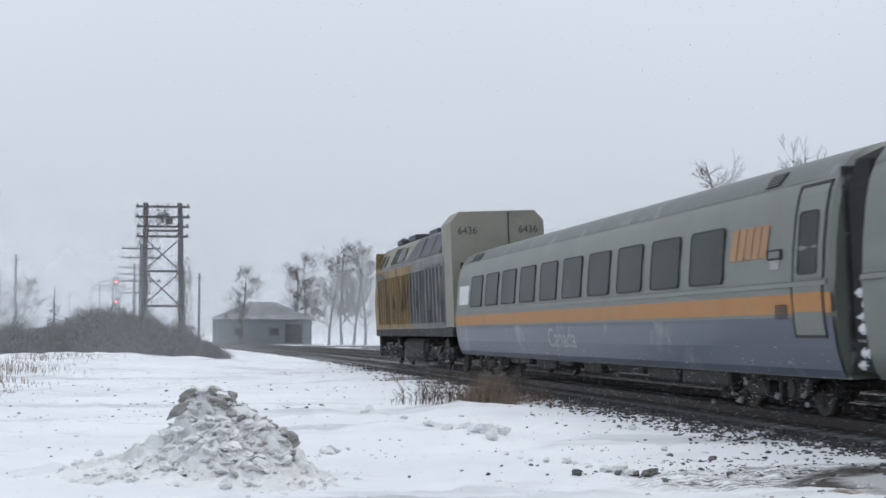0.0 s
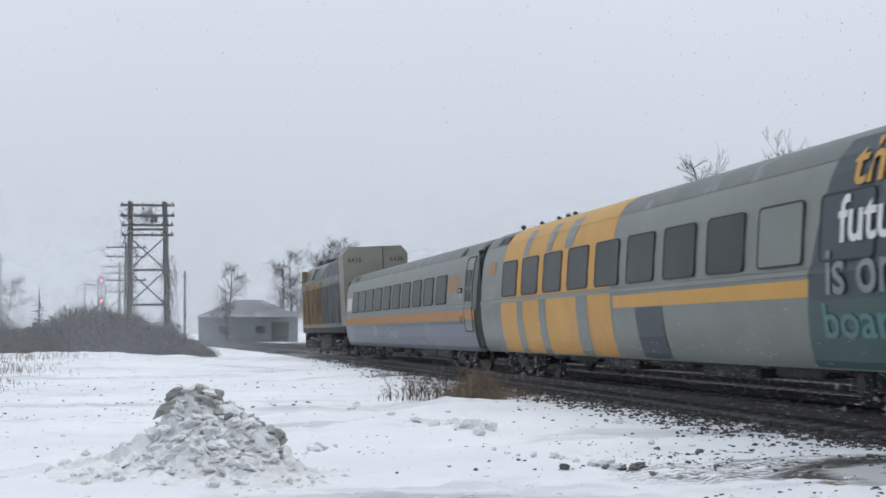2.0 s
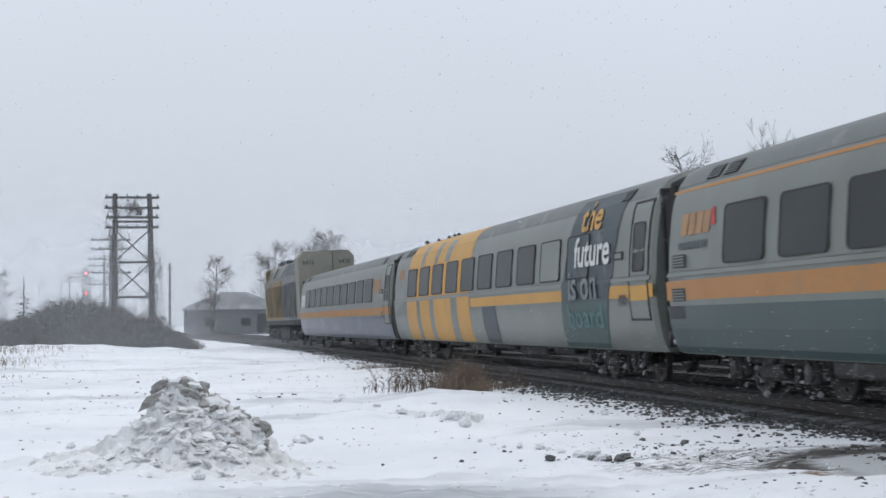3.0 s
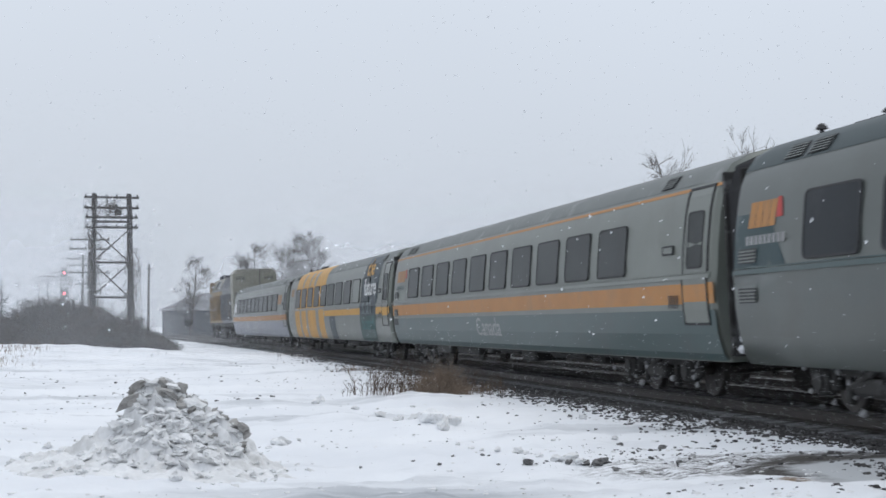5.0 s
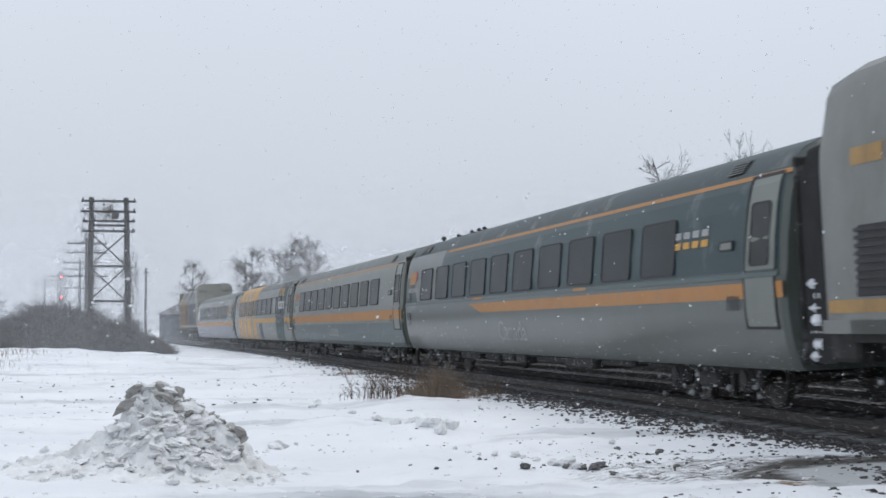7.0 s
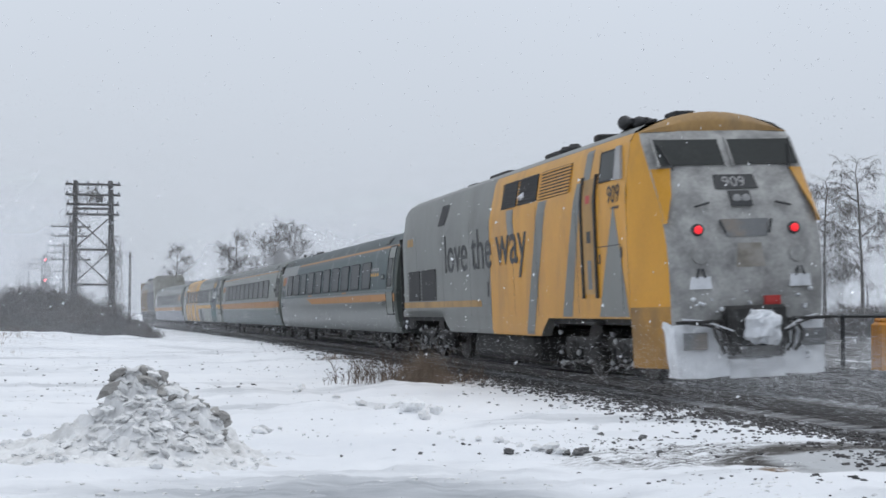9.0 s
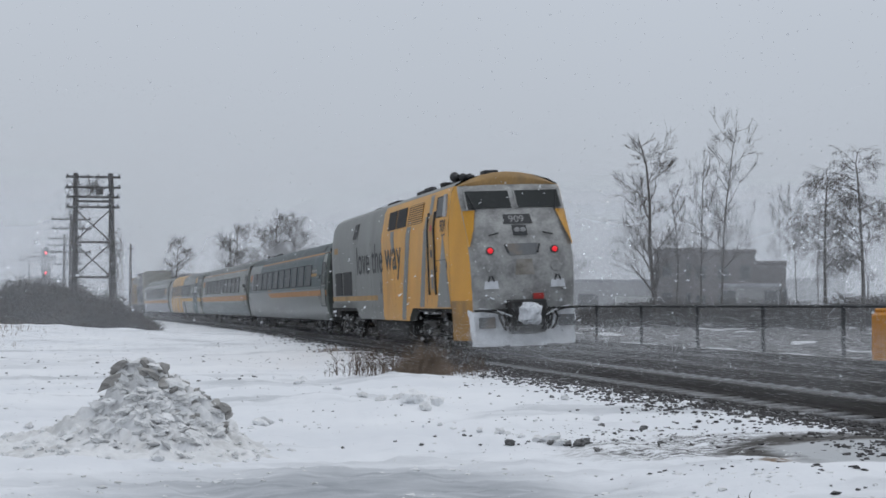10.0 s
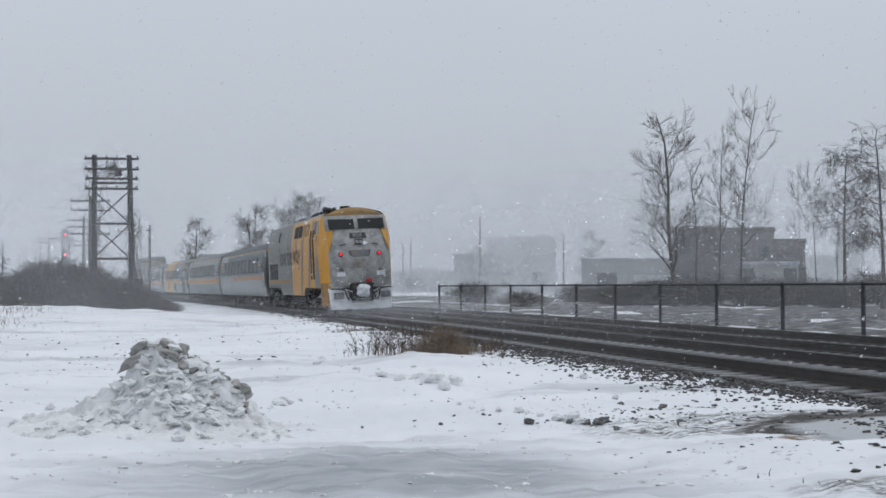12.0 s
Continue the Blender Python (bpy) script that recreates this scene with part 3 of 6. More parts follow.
# ---- rolling stock ----
COACH = [(1.40, 0.60), (1.47, 0.72), (1.54, 1.0), (1.58, 1.35), (1.59, 1.80), (1.57, 1.87), (1.535, 2.3), (1.47, 2.75), (1.41, 3.0),
         (1.32, 3.21), (1.16, 3.41), (0.87, 3.55), (0.45, 3.64), (0.0, 3.66)]
P42P = [(1.47, 0.74), (1.50, 0.85), (1.51, 2.0), (1.51, 3.1), (1.49, 3.28), (1.38, 3.95), (1.30, 4.10), (1.10, 4.22), (0.7, 4.33), (0.35, 4.39), (0.0, 4.41)]
F40P = [(1.44, 1.36), (1.46, 1.42), (1.46, 3.60), (1.42, 3.72), (1.10, 4.38), (1.00, 4.50), (0.6, 4.60), (0.0, 4.64)]


class Hull:
    """A vehicle's cross-section: half-width by height. d is metres behind the front coupling, so y = -d."""

    def __init__(self, prof):
        self.prof = prof
        self.zs = [p[1] for p in prof]
        self.ws = [p[0] for p in prof]

    def w(self, z):
        return float(np.interp(z, self.zs, self.ws))

    def point(self, d, z, off, side=-1):
        e = 0.02
        n = Vector((1.0, 0, -(self.w(z + e) - self.w(z - e)) / (2 * e))).normalized()
        return (side * (self.w(z) + off * n.x), -d, z + off * n.z)

    def shell(self, d0, d1, name, material, parent, label="", zmax=None, inset=0.06):
        s = Shape()
        half = [p for p in self.prof if zmax is None or p[1] <= zmax]
        ring = [(-a, z) for a, z in half] + [(a, z) for a, z in half[::-1] if a > 0]
        st = [(d0, inset), (d0 + 0.1, 0.0)] + [(float(v), 0.0) for v in np.arange(d0 + 2, d1 - 1, 2.0)] + [(d1 - 0.1, 0.0), (d1, inset)]
        rings = [[(x - math.copysign(i, x) if x else 0, -d, z - (i if z > 3 else 0)) for x, z in ring] for d, i in st]
        s.grid(rings)
        s.poly(rings[0][::-1])
        s.poly(rings[-1])
        s.grid([[r[0], r[-1]] for r in rings])
        return smooth_by_angle(part(name, s, material, parent, label), 30)

    def slab(self, s, z0, z1, dl, dr, off=0.004, side=-1, mi=0, depth=0.0):
        """A panel between heights z0 and z1; dl and dr give its two ends as (at z0, at z1)."""
        zs = sorted({z0, z1, *[z for z in self.zs if z0 < z < z1]})
        rows = []
        for z in zs:
            f = (z - z0) / (z1 - z0)
            a, b = dl[0] + (dl[1] - dl[0]) * f, dr[0] + (dr[1] - dr[0]) * f
            rows.append([self.point(a + (b - a) * i / (max(2, int(abs(dr[0] - dl[0]) / 3) + 1) - 1), z, off, side) for i in range(max(2, int(abs(dr[0] - dl[0]) / 3) + 1))])
        s.grid(rows, mi)
        if depth:
            for edge, inner in ((rows[0], None), (rows[-1], None)):
                s.grid([edge, [(p[0] - side * depth, p[1], p[2]) for p in edge]], mi)
            for c in (0, -1):
                s.grid([[r[c] for r in rows], [(r[c][0] - side * depth, r[c][1], r[c][2]) for r in rows]], mi)

    def plate(self, d0, d1, z0, z1, r, off, side=-1, n=3):
        """Outline of a round-cornered pane on the side."""
        pts = []
        for (cd, cz, a0) in ((d1 - r, z1 - r, 0), (d0 + r, z1 - r, 90), (d0 + r, z0 + r, 180), (d1 - r, z0 + r, 270)):
            for k in range(n + 1):
                a = radians(a0 + 90 * k / n)
                pts.append(self.point(cd + r * math.cos(a), cz + r * math.sin(a), off, side))
        return pts

    def window(self, parent, d0, d1, z0, z1, glass, side=-1, r=0.10, name="window"):
        """A pane in a raised rubber gasket."""
        s = Shape()
        outer0, outer1 = self.plate(d0, d1, z0, z1, r, -0.01, side), self.plate(d0, d1, z0, z1, r, 0.030, side)
        inner1, inner0 = self.plate(d0 + 0.026, d1 - 0.026, z0 + 0.026, z1 - 0.026, r * 0.8, 0.030, side), self.plate(d0 + 0.026, d1 - 0.026, z0 + 0.026, z1 - 0.026, r * 0.8, 0.018, side)
        s.grid([outer0, outer1, inner1, inner0], 0, True)
        fr = part(name, s, M_BLACK, parent)
        g = Shape()
        g.poly(self.plate(d0 + 0.022, d1 - 0.022, z0 + 0.022, z1 - 0.022, r * 0.8, 0.024, side))
        part("pane", g, glass, fr)
        return fr

    def text(self, parent, text, d0, d1, z0, z1, material, off=0.008, bold=0.0):
        """A word stretched over the panel from d0 to d1 and from z0 to z1."""
        vs, fs = word(text, 1.0, bold)
        xs, ys = [v[0] for v in vs], [v[1] for v in vs]
        kx, kz = (d1 - d0) / (max(xs) - min(xs)), (z1 - z0) / (max(ys) - min(ys))
        at = [(d0 + (v[0] - min(xs)) * kx, z0 + (v[1] - min(ys)) * kz) for v in vs]
        root = list(range(len(vs)))

        def find(k):
            while root[k] != k:
                k = root[k]
            return k

        for f in fs:
            for k in f[1:]:
                root[find(k)] = find(f[0])
        glyphs = {}
        for f in fs:
            glyphs.setdefault(find(f[0]), []).append(f)
        for group in glyphs.values():
            s = Shape()
            for f in group:
                s.poly([self.point(at[k][0], at[k][1], off) for k in f])
            part("letter", s, material, parent)


def wheelset_mesh(r, gauge=0.75):
    s = Shape()
    for side in (-1, 1):
        x = side * gauge
        s.lathe((0, 0, 0), [(r * 0.25, x - 0.07), (r * 0.8, x - 0.055), (r * 0.97, x - 0.065), (r, x - 0.05), (r, x + 0.05), (r * 0.92, x + 0.065), (r * 0.75, x + 0.03), (r * 0.3, x + 0.06), (r * 0.2, x + 0.07)], 20, 0, "x")
    s.tube((-1.05, 0, 0), (1.05, 0, 0), 0.085, n=10)
    for side in (-1, 1):
        for k in range(4):
            a = k * math.pi / 2
            s.box((side * (gauge + 0.062), 0.25 * math.cos(a), 0.25 * math.sin(a)), (0.02, 0.07, 0.07))
    return s.mesh("wheelset", M_STEEL)


WHEELS = []
WS_COACH, WS_LOCO = wheelset_mesh(0.42), wheelset_mesh(0.51)


def bogie(parent, d, base, r, me, wide=1.12):
    """A two-axle bogie: frame with boxes and springs, and its wheelsets."""
    s = Shape()
    for side in (-1, 1):
        x = side * wide
        s.box((x, -d, r + 0.16), (0.14, base + 0.9, 0.18), 0.03)
        for k in (-1, 1):
            y = -d + k * base / 2
            s.box((x + side * 0.03, y, r), (0.22, 0.34, 0.34), 0.04)
            s.lathe((x + side * 0.15, y, r), [(0.13, -0.02), (0.13, 0.05), (0.08, 0.07)], 10, 0, "x")
            for q in (-0.28, 0.28):
                s.lathe((x + side * 0.02, y + q, r + 0.02), [(0.075, -0.12), (0.09, -0.06), (0.07, 0.0), (0.09, 0.06), (0.075, 0.14)], 8)
            s.box((x + side * 0.02, y - k * 0.62, r - 0.05), (0.1, 0.1, 0.42), 0.02)
        s.box((x + side * 0.05, -d, r - 0.04), (0.22, 0.75, 0.22), 0.05)
        s.tube((x + side * 0.12, -d - 0.5, r + 0.3), (x + side * 0.12, -d + 0.45, r - 0.05), 0.05)
    s.box((0, -d, r + 0.15), (2.2, 0.5, 0.2), 0.03)
    b = part("bogie", s, M_UNDER, parent, "snow-caked dark steel bogie")
    cr, rnd = Shape(), random.Random(int(d * 10))
    for _ in range(70):
        side = rnd.choice((-1, -1, 1))
        x, y, z, q = side * (wide + rnd.uniform(0.06, 0.16)), -d + rnd.uniform(-1, 1) * (base / 2 + 0.7), rnd.uniform(r - 0.34, r + 0.34), 0.012 + 0.045 * rnd.random() ** 2.5
        cr.lathe((x, y, z), [(q * 0.3, -0.8 * q), (q, -0.3 * q), (q * 0.8, 0.5 * q), (q * 0.2, q)], 6, 0, "xyz"[rnd.randrange(3)])
    tagged(part("snow_crust", cr, M_SOOTSNOW, b, "clots of snow frozen to the frame"), kind="stuff")
    for k in (-1, 1):
        w = new("wheelset", me)
        w.parent = b
        WHEELS.append((w, -d + k * base / 2, r))
    return b


def underframe(parent, d0, d1, seed):
    rnd = random.Random(seed)
    s = Shape()
    s.box((0, -(d0 + d1) / 2, 0.66), (2.5, d1 - d0, 0.16), 0.02)
    d = d0 + 0.3
    while d < d1 - 1:
        n = rnd.uniform(0.6, 2.4)
        for side in (-1, 1):
            h = rnd.uniform(0.12, 0.26)
            s.box((side * rnd.uniform(0.75, 1.05), -d - n / 2, 0.62 - h / 2), (rnd.uniform(0.5, 0.8), n, h), 0.04)
        d += n + rnd.uniform(0.15, 0.8)
    for side in (-1, 1):
        s.tube((side * 1.2, -d0, 0.58), (side * 1.2, -d1, 0.58), 0.04, n=6)
        s.tube((side * 0.9, -d0, 0.5), (side * 0.9, -d1, 0.5), 0.03, n=6)
    part("underframe", s, M_UNDER, parent, "dark equipment boxes crusted with snow")


def coach(idx, label):
    H = Hull(COACH)
    c = thing("passenger_coach", label, "train coach", "coaches of the train")
    d0, d1 = 0.45, 25.75
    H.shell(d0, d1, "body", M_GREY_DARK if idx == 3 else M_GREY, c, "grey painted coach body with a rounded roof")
    roof = Shape()
    for side in (-1, 1):
        H.slab(roof, 3.19, 3.645, (d0 + 0.1, d0 + 0.1), (d1 - 0.1, d1 - 0.1), 0.004, side)
    part("roof_skin", roof, M_GREEN_ROOF if idx == 3 else M_ROOF, c, smooth=True)
    for side in (-1, 1):
        for z0, z1, o in ((1.80, 1.86, 0.022), (1.875, 1.895, 0.012)):
            rib = Shape()
            H.slab(rib, z0, z1, (d0 + 0.1, d0 + 0.1), (d1 - 0.1, d1 - 0.1), o, side, depth=0.03)
            smooth_by_angle(part("belt_rail", rib, M_TEAL_DULL if idx == 3 else M_GREY, c), 30)
    bands = []
    if idx == 0:
        bands = [("lower_band", M_BLUE, 0.62, 1.40, d0, d1), ("orange_stripe", M_ORANGE, 1.45, 1.71, d0, d1)]
    elif idx == 1:
        bands = [("orange_stripe", M_YELLOW, 1.52, 1.74, 12.05, d1)]
    elif idx == 2:
        bands = [("lower_band", M_TEAL_DULL, 0.62, 1.35, d0, d1), ("orange_stripe", M_ORANGE, 1.44, 1.74, d0, d1), ("roof_stripe", M_ORANGE, 3.10, 3.15, d0, d1)]
    for name, m, z0, z1, a, b in bands:
        s = Shape()
        for side in (-1, 1):
            H.slab(s, z0, z1, (a, a), (b, b), 0.004, side)
        part(name, s, m, c)
    if idx == 1:
        y = Shape()
        H.slab(y, 0.63, 3.19, (2.85, 2.95), (11.85, 11.95), 0.004)
        H.slab(y, 3.19, 3.62, (2.95, 2.95), (11.95, 11.95), 0.009)
        part("yellow_wrap", y, M_YELLOW, c, "yellow wrap under diagonal grey bars", smooth=True)
        for b0, w0, b1, w1 in ((4.45, 0.55, 5.0, 0.35), (6.5, 0.6, 7.1, 0.3), (9.5, 0.8, 8.6, 0.5)):
            g = Shape()
            H.slab(g, 0.63, 1.80, (b0, b0 + 0.1), (b0 + w0, b0 + w0 + 0.1), 0.008)
            part("grey_bar", g, M_GREY, c)
            g = Shape()
            H.slab(g, 2.80, 3.38, (b1 - 0.1, b1), (b1 + w1, b1 + w1 + 0.25), 0.013)
            part("grey_bar", g, M_GREY, c)
        k = Shape()
        H.slab(k, 0.63, 1.51, (13.35, 13.3), (14.75, 14.72), 0.008)
        part("dark_panel", k, M_DARKTEAL, c)
        k = Shape()
        low = Shape()
        H.slab(low, 0.63, 1.48, (20.2, 20.38), (23.0, 23.4), 0.010)
        part("teal_wrap", low, M_WRAPTEAL, c, "green-teal lower slogan wrap")
        H.slab(k, 1.48, 1.80, (20.38, 20.45), (23.4, 23.55), 0.010)
        H.slab(k, 1.90, 3.19, (20.5, 21.0), (23.62, 24.0), 0.010)
        H.slab(k, 3.19, 3.42, (21.0, 21.1), (24.0, 24.15), 0.010)
        H.slab(k, 1.79, 1.91, (20.45, 20.5), (23.57, 23.62), 0.026)
        part("dark_wrap", k, M_DARKTEAL, c, "dark teal slogan wrap")
        H.text(c, "the", 21.55, 22.85, 2.80, 3.34, M_YELLOW, 0.038, 0.018)
        H.text(c, "future", 21.30, 23.50, 2.14, 2.72, M_WHITE, 0.038, 0.018)
        H.text(c, "is on", 20.98, 22.78, 1.53, 2.08, M_PALEGREY, 0.045, 0.014)
        H.text(c, "board", 20.78, 23.0, 1.00, 1.44, M_PALETEAL, 0.022, 0.014)
    if idx == 2:
        w = Shape()
        H.slab(w, 1.15, 1.35, (0.5, 0.5), (1.2, 1.2), 0.008)
        part("vent_panel", w, M_LETTER, c)
    if idx == 3:
        s = Shape()
        for side in (-1, 1):
            H.slab(s, 1.895, 3.19, (5.0, 5.3), (d1 - 0.1, d1 - 0.1), 0.004, side)
            H.slab(s, 1.895, 2.6, (d0 + 0.1, d0 + 0.1), (2.2, 1.6), 0.004, side)
        part("teal_wrap", s, M_TEAL, c, "deep teal upper side")
        s = Shape()
        for side in (-1, 1):
            H.slab(s, 1.53, 1.74, (9.75, 8.55), (d1, d1), 0.004, side)
        part("orange_stripe", s, M_ORANGE, c)
        s = Shape()
        for side in (-1, 1):
            H.slab(s, 3.10, 3.16, (5.3, 5.9), (d1, d1), 0.008, side)
        part("roof_stripe", s, M_ORANGE, c)
        s = Shape()
        H.slab(s, 1.82, 1.875, (17.0, 17.0), (17.75, 17.75), 0.028)
        H.slab(s, 1.82, 1.875, (9.1, 9.1), (9.95, 9.95), 0.028)
        part("small_orange_bar", s, M_ORANGE, c)
    # windows: ten on each side
    for i in range(10):
        a = 3.0 + 1.972 * i if idx == 1 else 2.88 + 1.963 * i if idx == 2 else 2.70 + 1.985 * i
        glass = M_GLASSP if idx == 3 else M_GLASS
        blank = (idx == 1 and i >= 8)
        for side in (-1, 1):
            H.window(c, a, a + 1.47, 1.93, 2.77, M_GREY if blank and i == 8 else (M_DARKTEAL if blank else glass), side)
    # entry door near the rear end
    s = Shape()
    H.slab(s, 1.17, 1.80, (24.62, 24.62), (25.52, 25.52), 0.014, depth=0.02)
    H.slab(s, 1.90, 3.10, (24.62, 24.66), (25.52, 25.5), 0.014, depth=0.02)
    door = part("door", s, M_GREY, c, "grey entry door with a tall narrow window")
    fr = Shape()
    for a, b, z0, z1 in ((24.58, 24.62, 1.15, 1.80), (25.52, 25.55, 1.15, 1.80), (24.58, 24.62, 1.88, 3.12), (25.52, 25.55, 1.88, 3.12), (24.58, 25.55, 3.10, 3.14), (24.58, 25.55, 1.13, 1.16)):
        H.slab(fr, z0, z1, (a, a), (b, b), 0.02, depth=0.02)
    part("door_seal", fr, M_BLACK, door)
    if idx in (0, 1, 2):
        o = Shape()
        H.slab(o, 1.47, 1.72, (24.63, 24.63), (25.51, 25.51), 0.018)
        part("door_stripe", o, M_YELLOW if idx == 1 else M_ORANGE, door)
    H.window(door, 24.75, 25.35, 1.95, 2.78, M_GLASS, -1, 0.08, "door_window")
    H.window(c, 23.75, 24.2, 2.19, 2.33, M_GREY, -1, 0.03, "route_box")
    for q in range(4):
        h = Shape()
        H.slab(h, 1.38, 1.58, (24.0 + q * 0.11, 24.03 + q * 0.11), (24.05 + q * 0.11, 24.08 + q * 0.11), 0.02)
        part("hand_hold", h, M_LETTER, c)
    if idx == 0:
        s = Shape()
        H.slab(s, 2.02, 2.55, (0.95, 0.95), (2.3, 2.3), 0.008)
        part("white_panel", s, M_WHITE, c)
        s = Shape()
        H.slab(s, 2.06, 2.2, (23.8, 23.8), (24.12, 24.12), 0.008)
        part("notice", s, M_FADED, c)
    # roof vents in the shoulder
    for a in ((23.2,) if idx in (0, 2) else (23.6,)) + (1.75, 2.45):
        v = Shape()
        H.slab(v, 3.22, 3.42, (a, a), (a + 0.55, a + 0.55), 0.012)
        vent = part("roof_vent", v, M_BLACK, c, "black louvred vent")
        for q in range(5):
            sl = Shape()
            H.slab(sl, 3.23 + q * 0.036, 3.246 + q * 0.036, (a + 0.03, a + 0.03), (a + 0.52, a + 0.52), 0.03, depth=0.02)
            part("slat", sl, M_ROOF, vent)
    # end emblem (plain shapes), grilles
    for dd, zz, w, h, m, n in {0: [(22.3, 2.24, 1.4, 0.46, M_ORANGE_FADED, 5)], 1: [(1.25, 2.5, 0.85, 0.33, M_ORANGE_FADED, 3)], 2: [(1.05, 2.42, 1.25, 0.33, M_ORANGE_FADED, 4)], 3: [(1.0, 2.40, 0.85, 0.34, M_ORANGE, 4)]}[idx]:
        for q in range(n):
            s = Shape()
            a = dd + q * w / n
            H.slab(s, zz, zz + h, (a, a + 0.06), (a + w / n * 0.9, a + w / n * 0.9 + 0.06), 0.012)
            part("emblem_bar", s, m, c, "faded orange emblem bar")
        if idx in (2, 3):
            s = Shape()
            H.slab(s, zz + 0.1, zz + 0.36, (dd + w + 0.02, dd + w + 0.05), (dd + w + 0.22, dd + w + 0.15), 0.012)
            part("emblem_leaf", s, M_RED, c)
            for q in range(9):
                s = Shape()
                H.slab(s, zz - 0.22, zz - 0.10, (dd - 0.05 + q * 0.14, dd - 0.05 + q * 0.14), (dd + 0.04 + q * 0.14, dd + 0.04 + q * 0.14), 0.012)
                part("small_print_bar", s, M_FADED if idx == 3 else M_TEAL_DULL, c)
    for z in ((1.94, 1.42) if idx in (2, 3) else ()):
        g = Shape()
        H.slab(g, z, z + 0.2, (0.72, 0.72), (1.3, 1.3), 0.012)
        gr = part("end_grille", g, M_LETTER, c)
        for q in range(4):
            sl = Shape()
            H.slab(sl, z + 0.02 + q * 0.045, z + 0.04 + q * 0.045, (0.74, 0.74), (1.28, 1.28), 0.026, depth=0.015)
            part("slat", sl, M_GREY, gr)
    if idx in (0, 2, 3):
        H.text(c, "Canada", 11.25, 13.5, 0.90, 1.32, M_FADED, 0.010, 0.004)
    if idx == 3:
        for q, zz in enumerate((2.3, 2.45)):
            for k in range(4):
                s = Shape()
                H.slab(s, zz, zz + 0.1, (22.0 + k * 0.35, 22.0 + k * 0.35), (22.25 + k * 0.35, 22.25 + k * 0.35), 0.012)
                part("slogan_bar", s, M_FADED if q else M_YELLOW, c)
    # roof-top gear
    if idx in (1, 3):
        base = Shape()
        base.box((-0.45, -4.2, 3.63), (0.10, 4.2, 0.05), 0.01)
        rail = part("antenna_rail", base, M_BLACK, c)
        for q, a in enumerate((2.9, 4.5, 5.3, 5.9)):
            s = Shape()
            s.lathe((-0.45, -a, 3.64), [(0.035, 0), (0.035, 0.03), (0.075, 0.04), (0.05, 0.075), (0.02, 0.10)], 10)
            part("antenna", s, M_BLACK, c)
        s = Shape()
        s.lathe((-0.5, -1.2, 3.62), [(0.035, 0), (0.035, 0.06), (0.09, 0.07), (0.06, 0.12), (0.02, 0.15)], 10)
        part("antenna", s, M_BLACK, c)
    # dark panels cover the grey body ends at the gaps between vehicles
    for d in (d0 - 0.02, d1 + 0.02):
        s = Shape()
        s.box((0, -d, 1.98), (2.74, 0.05, 2.6), 0.02)
        part("end_wall", s, M_UNDER, c, "dark panel over the coach end")
    # gangway bellows and end frames
    s = Shape()
    folds = []
    for k in range(13):
        d, w = 25.74 + k * 0.06, 0.0 if k % 2 else 0.07
        folds.append([(x * (1.30 - w), -d, z) for x, z in ((-1, 0.7), (-1, 3.0), (-0.9, 3.36 - w), (-0.6, 3.52 - w), (0.6, 3.52 - w), (0.9, 3.36 - w), (1, 3.0), (1, 0.7))])
    s.grid(folds, 0, True)
    part("gangway_bellows", s, M_BLACK, c, "black rubber gangway bellows")
    for k in range(7):
        s = Shape()
        s.box((-1.22 + 0.03 * (k % 3), -25.95 - 0.06 * (k % 2), 0.78 + k * 0.15), (0.22, 0.22 + 0.06 * (k % 3), 0.12 + 0.03 * (k % 2)), 0.05)
        part("packed_snow", s, M_CRUST, c, "snow packed between the coach ends")
    underframe(c, 5.5, 20.7, idx + 3)
    for d in (3.6, 22.4):
        bogie(c, d, 2.6, 0.42, WS_COACH)
    return c


def horn_cluster(parent, x, d, z, mats):
    base = Shape()
    base.box((x, -d, z + 0.05), (0.4, 0.5, 0.10), 0.03)
    b = part("horn_base", base, mats, parent)
    for k, (a, o, r) in enumerate(((0, 0, 0.12), (0.3, 0.22, 0.11), (-0.3, 0.1, 0.13), (0.1, -0.3, 0.10), (-0.1, 0.45, 0.10))):
        s = Shape()
        s.lathe((x + a * 0.6, -d - o, z + 0.16 + 0.03 * (k % 3)), [(0.04, -0.28), (0.06, -0.1), (r, 0.08), (r, 0.12), (0.04, 0.13)], 12, 0, "y")
        part("horn", s, mats, b, "black roof horn")


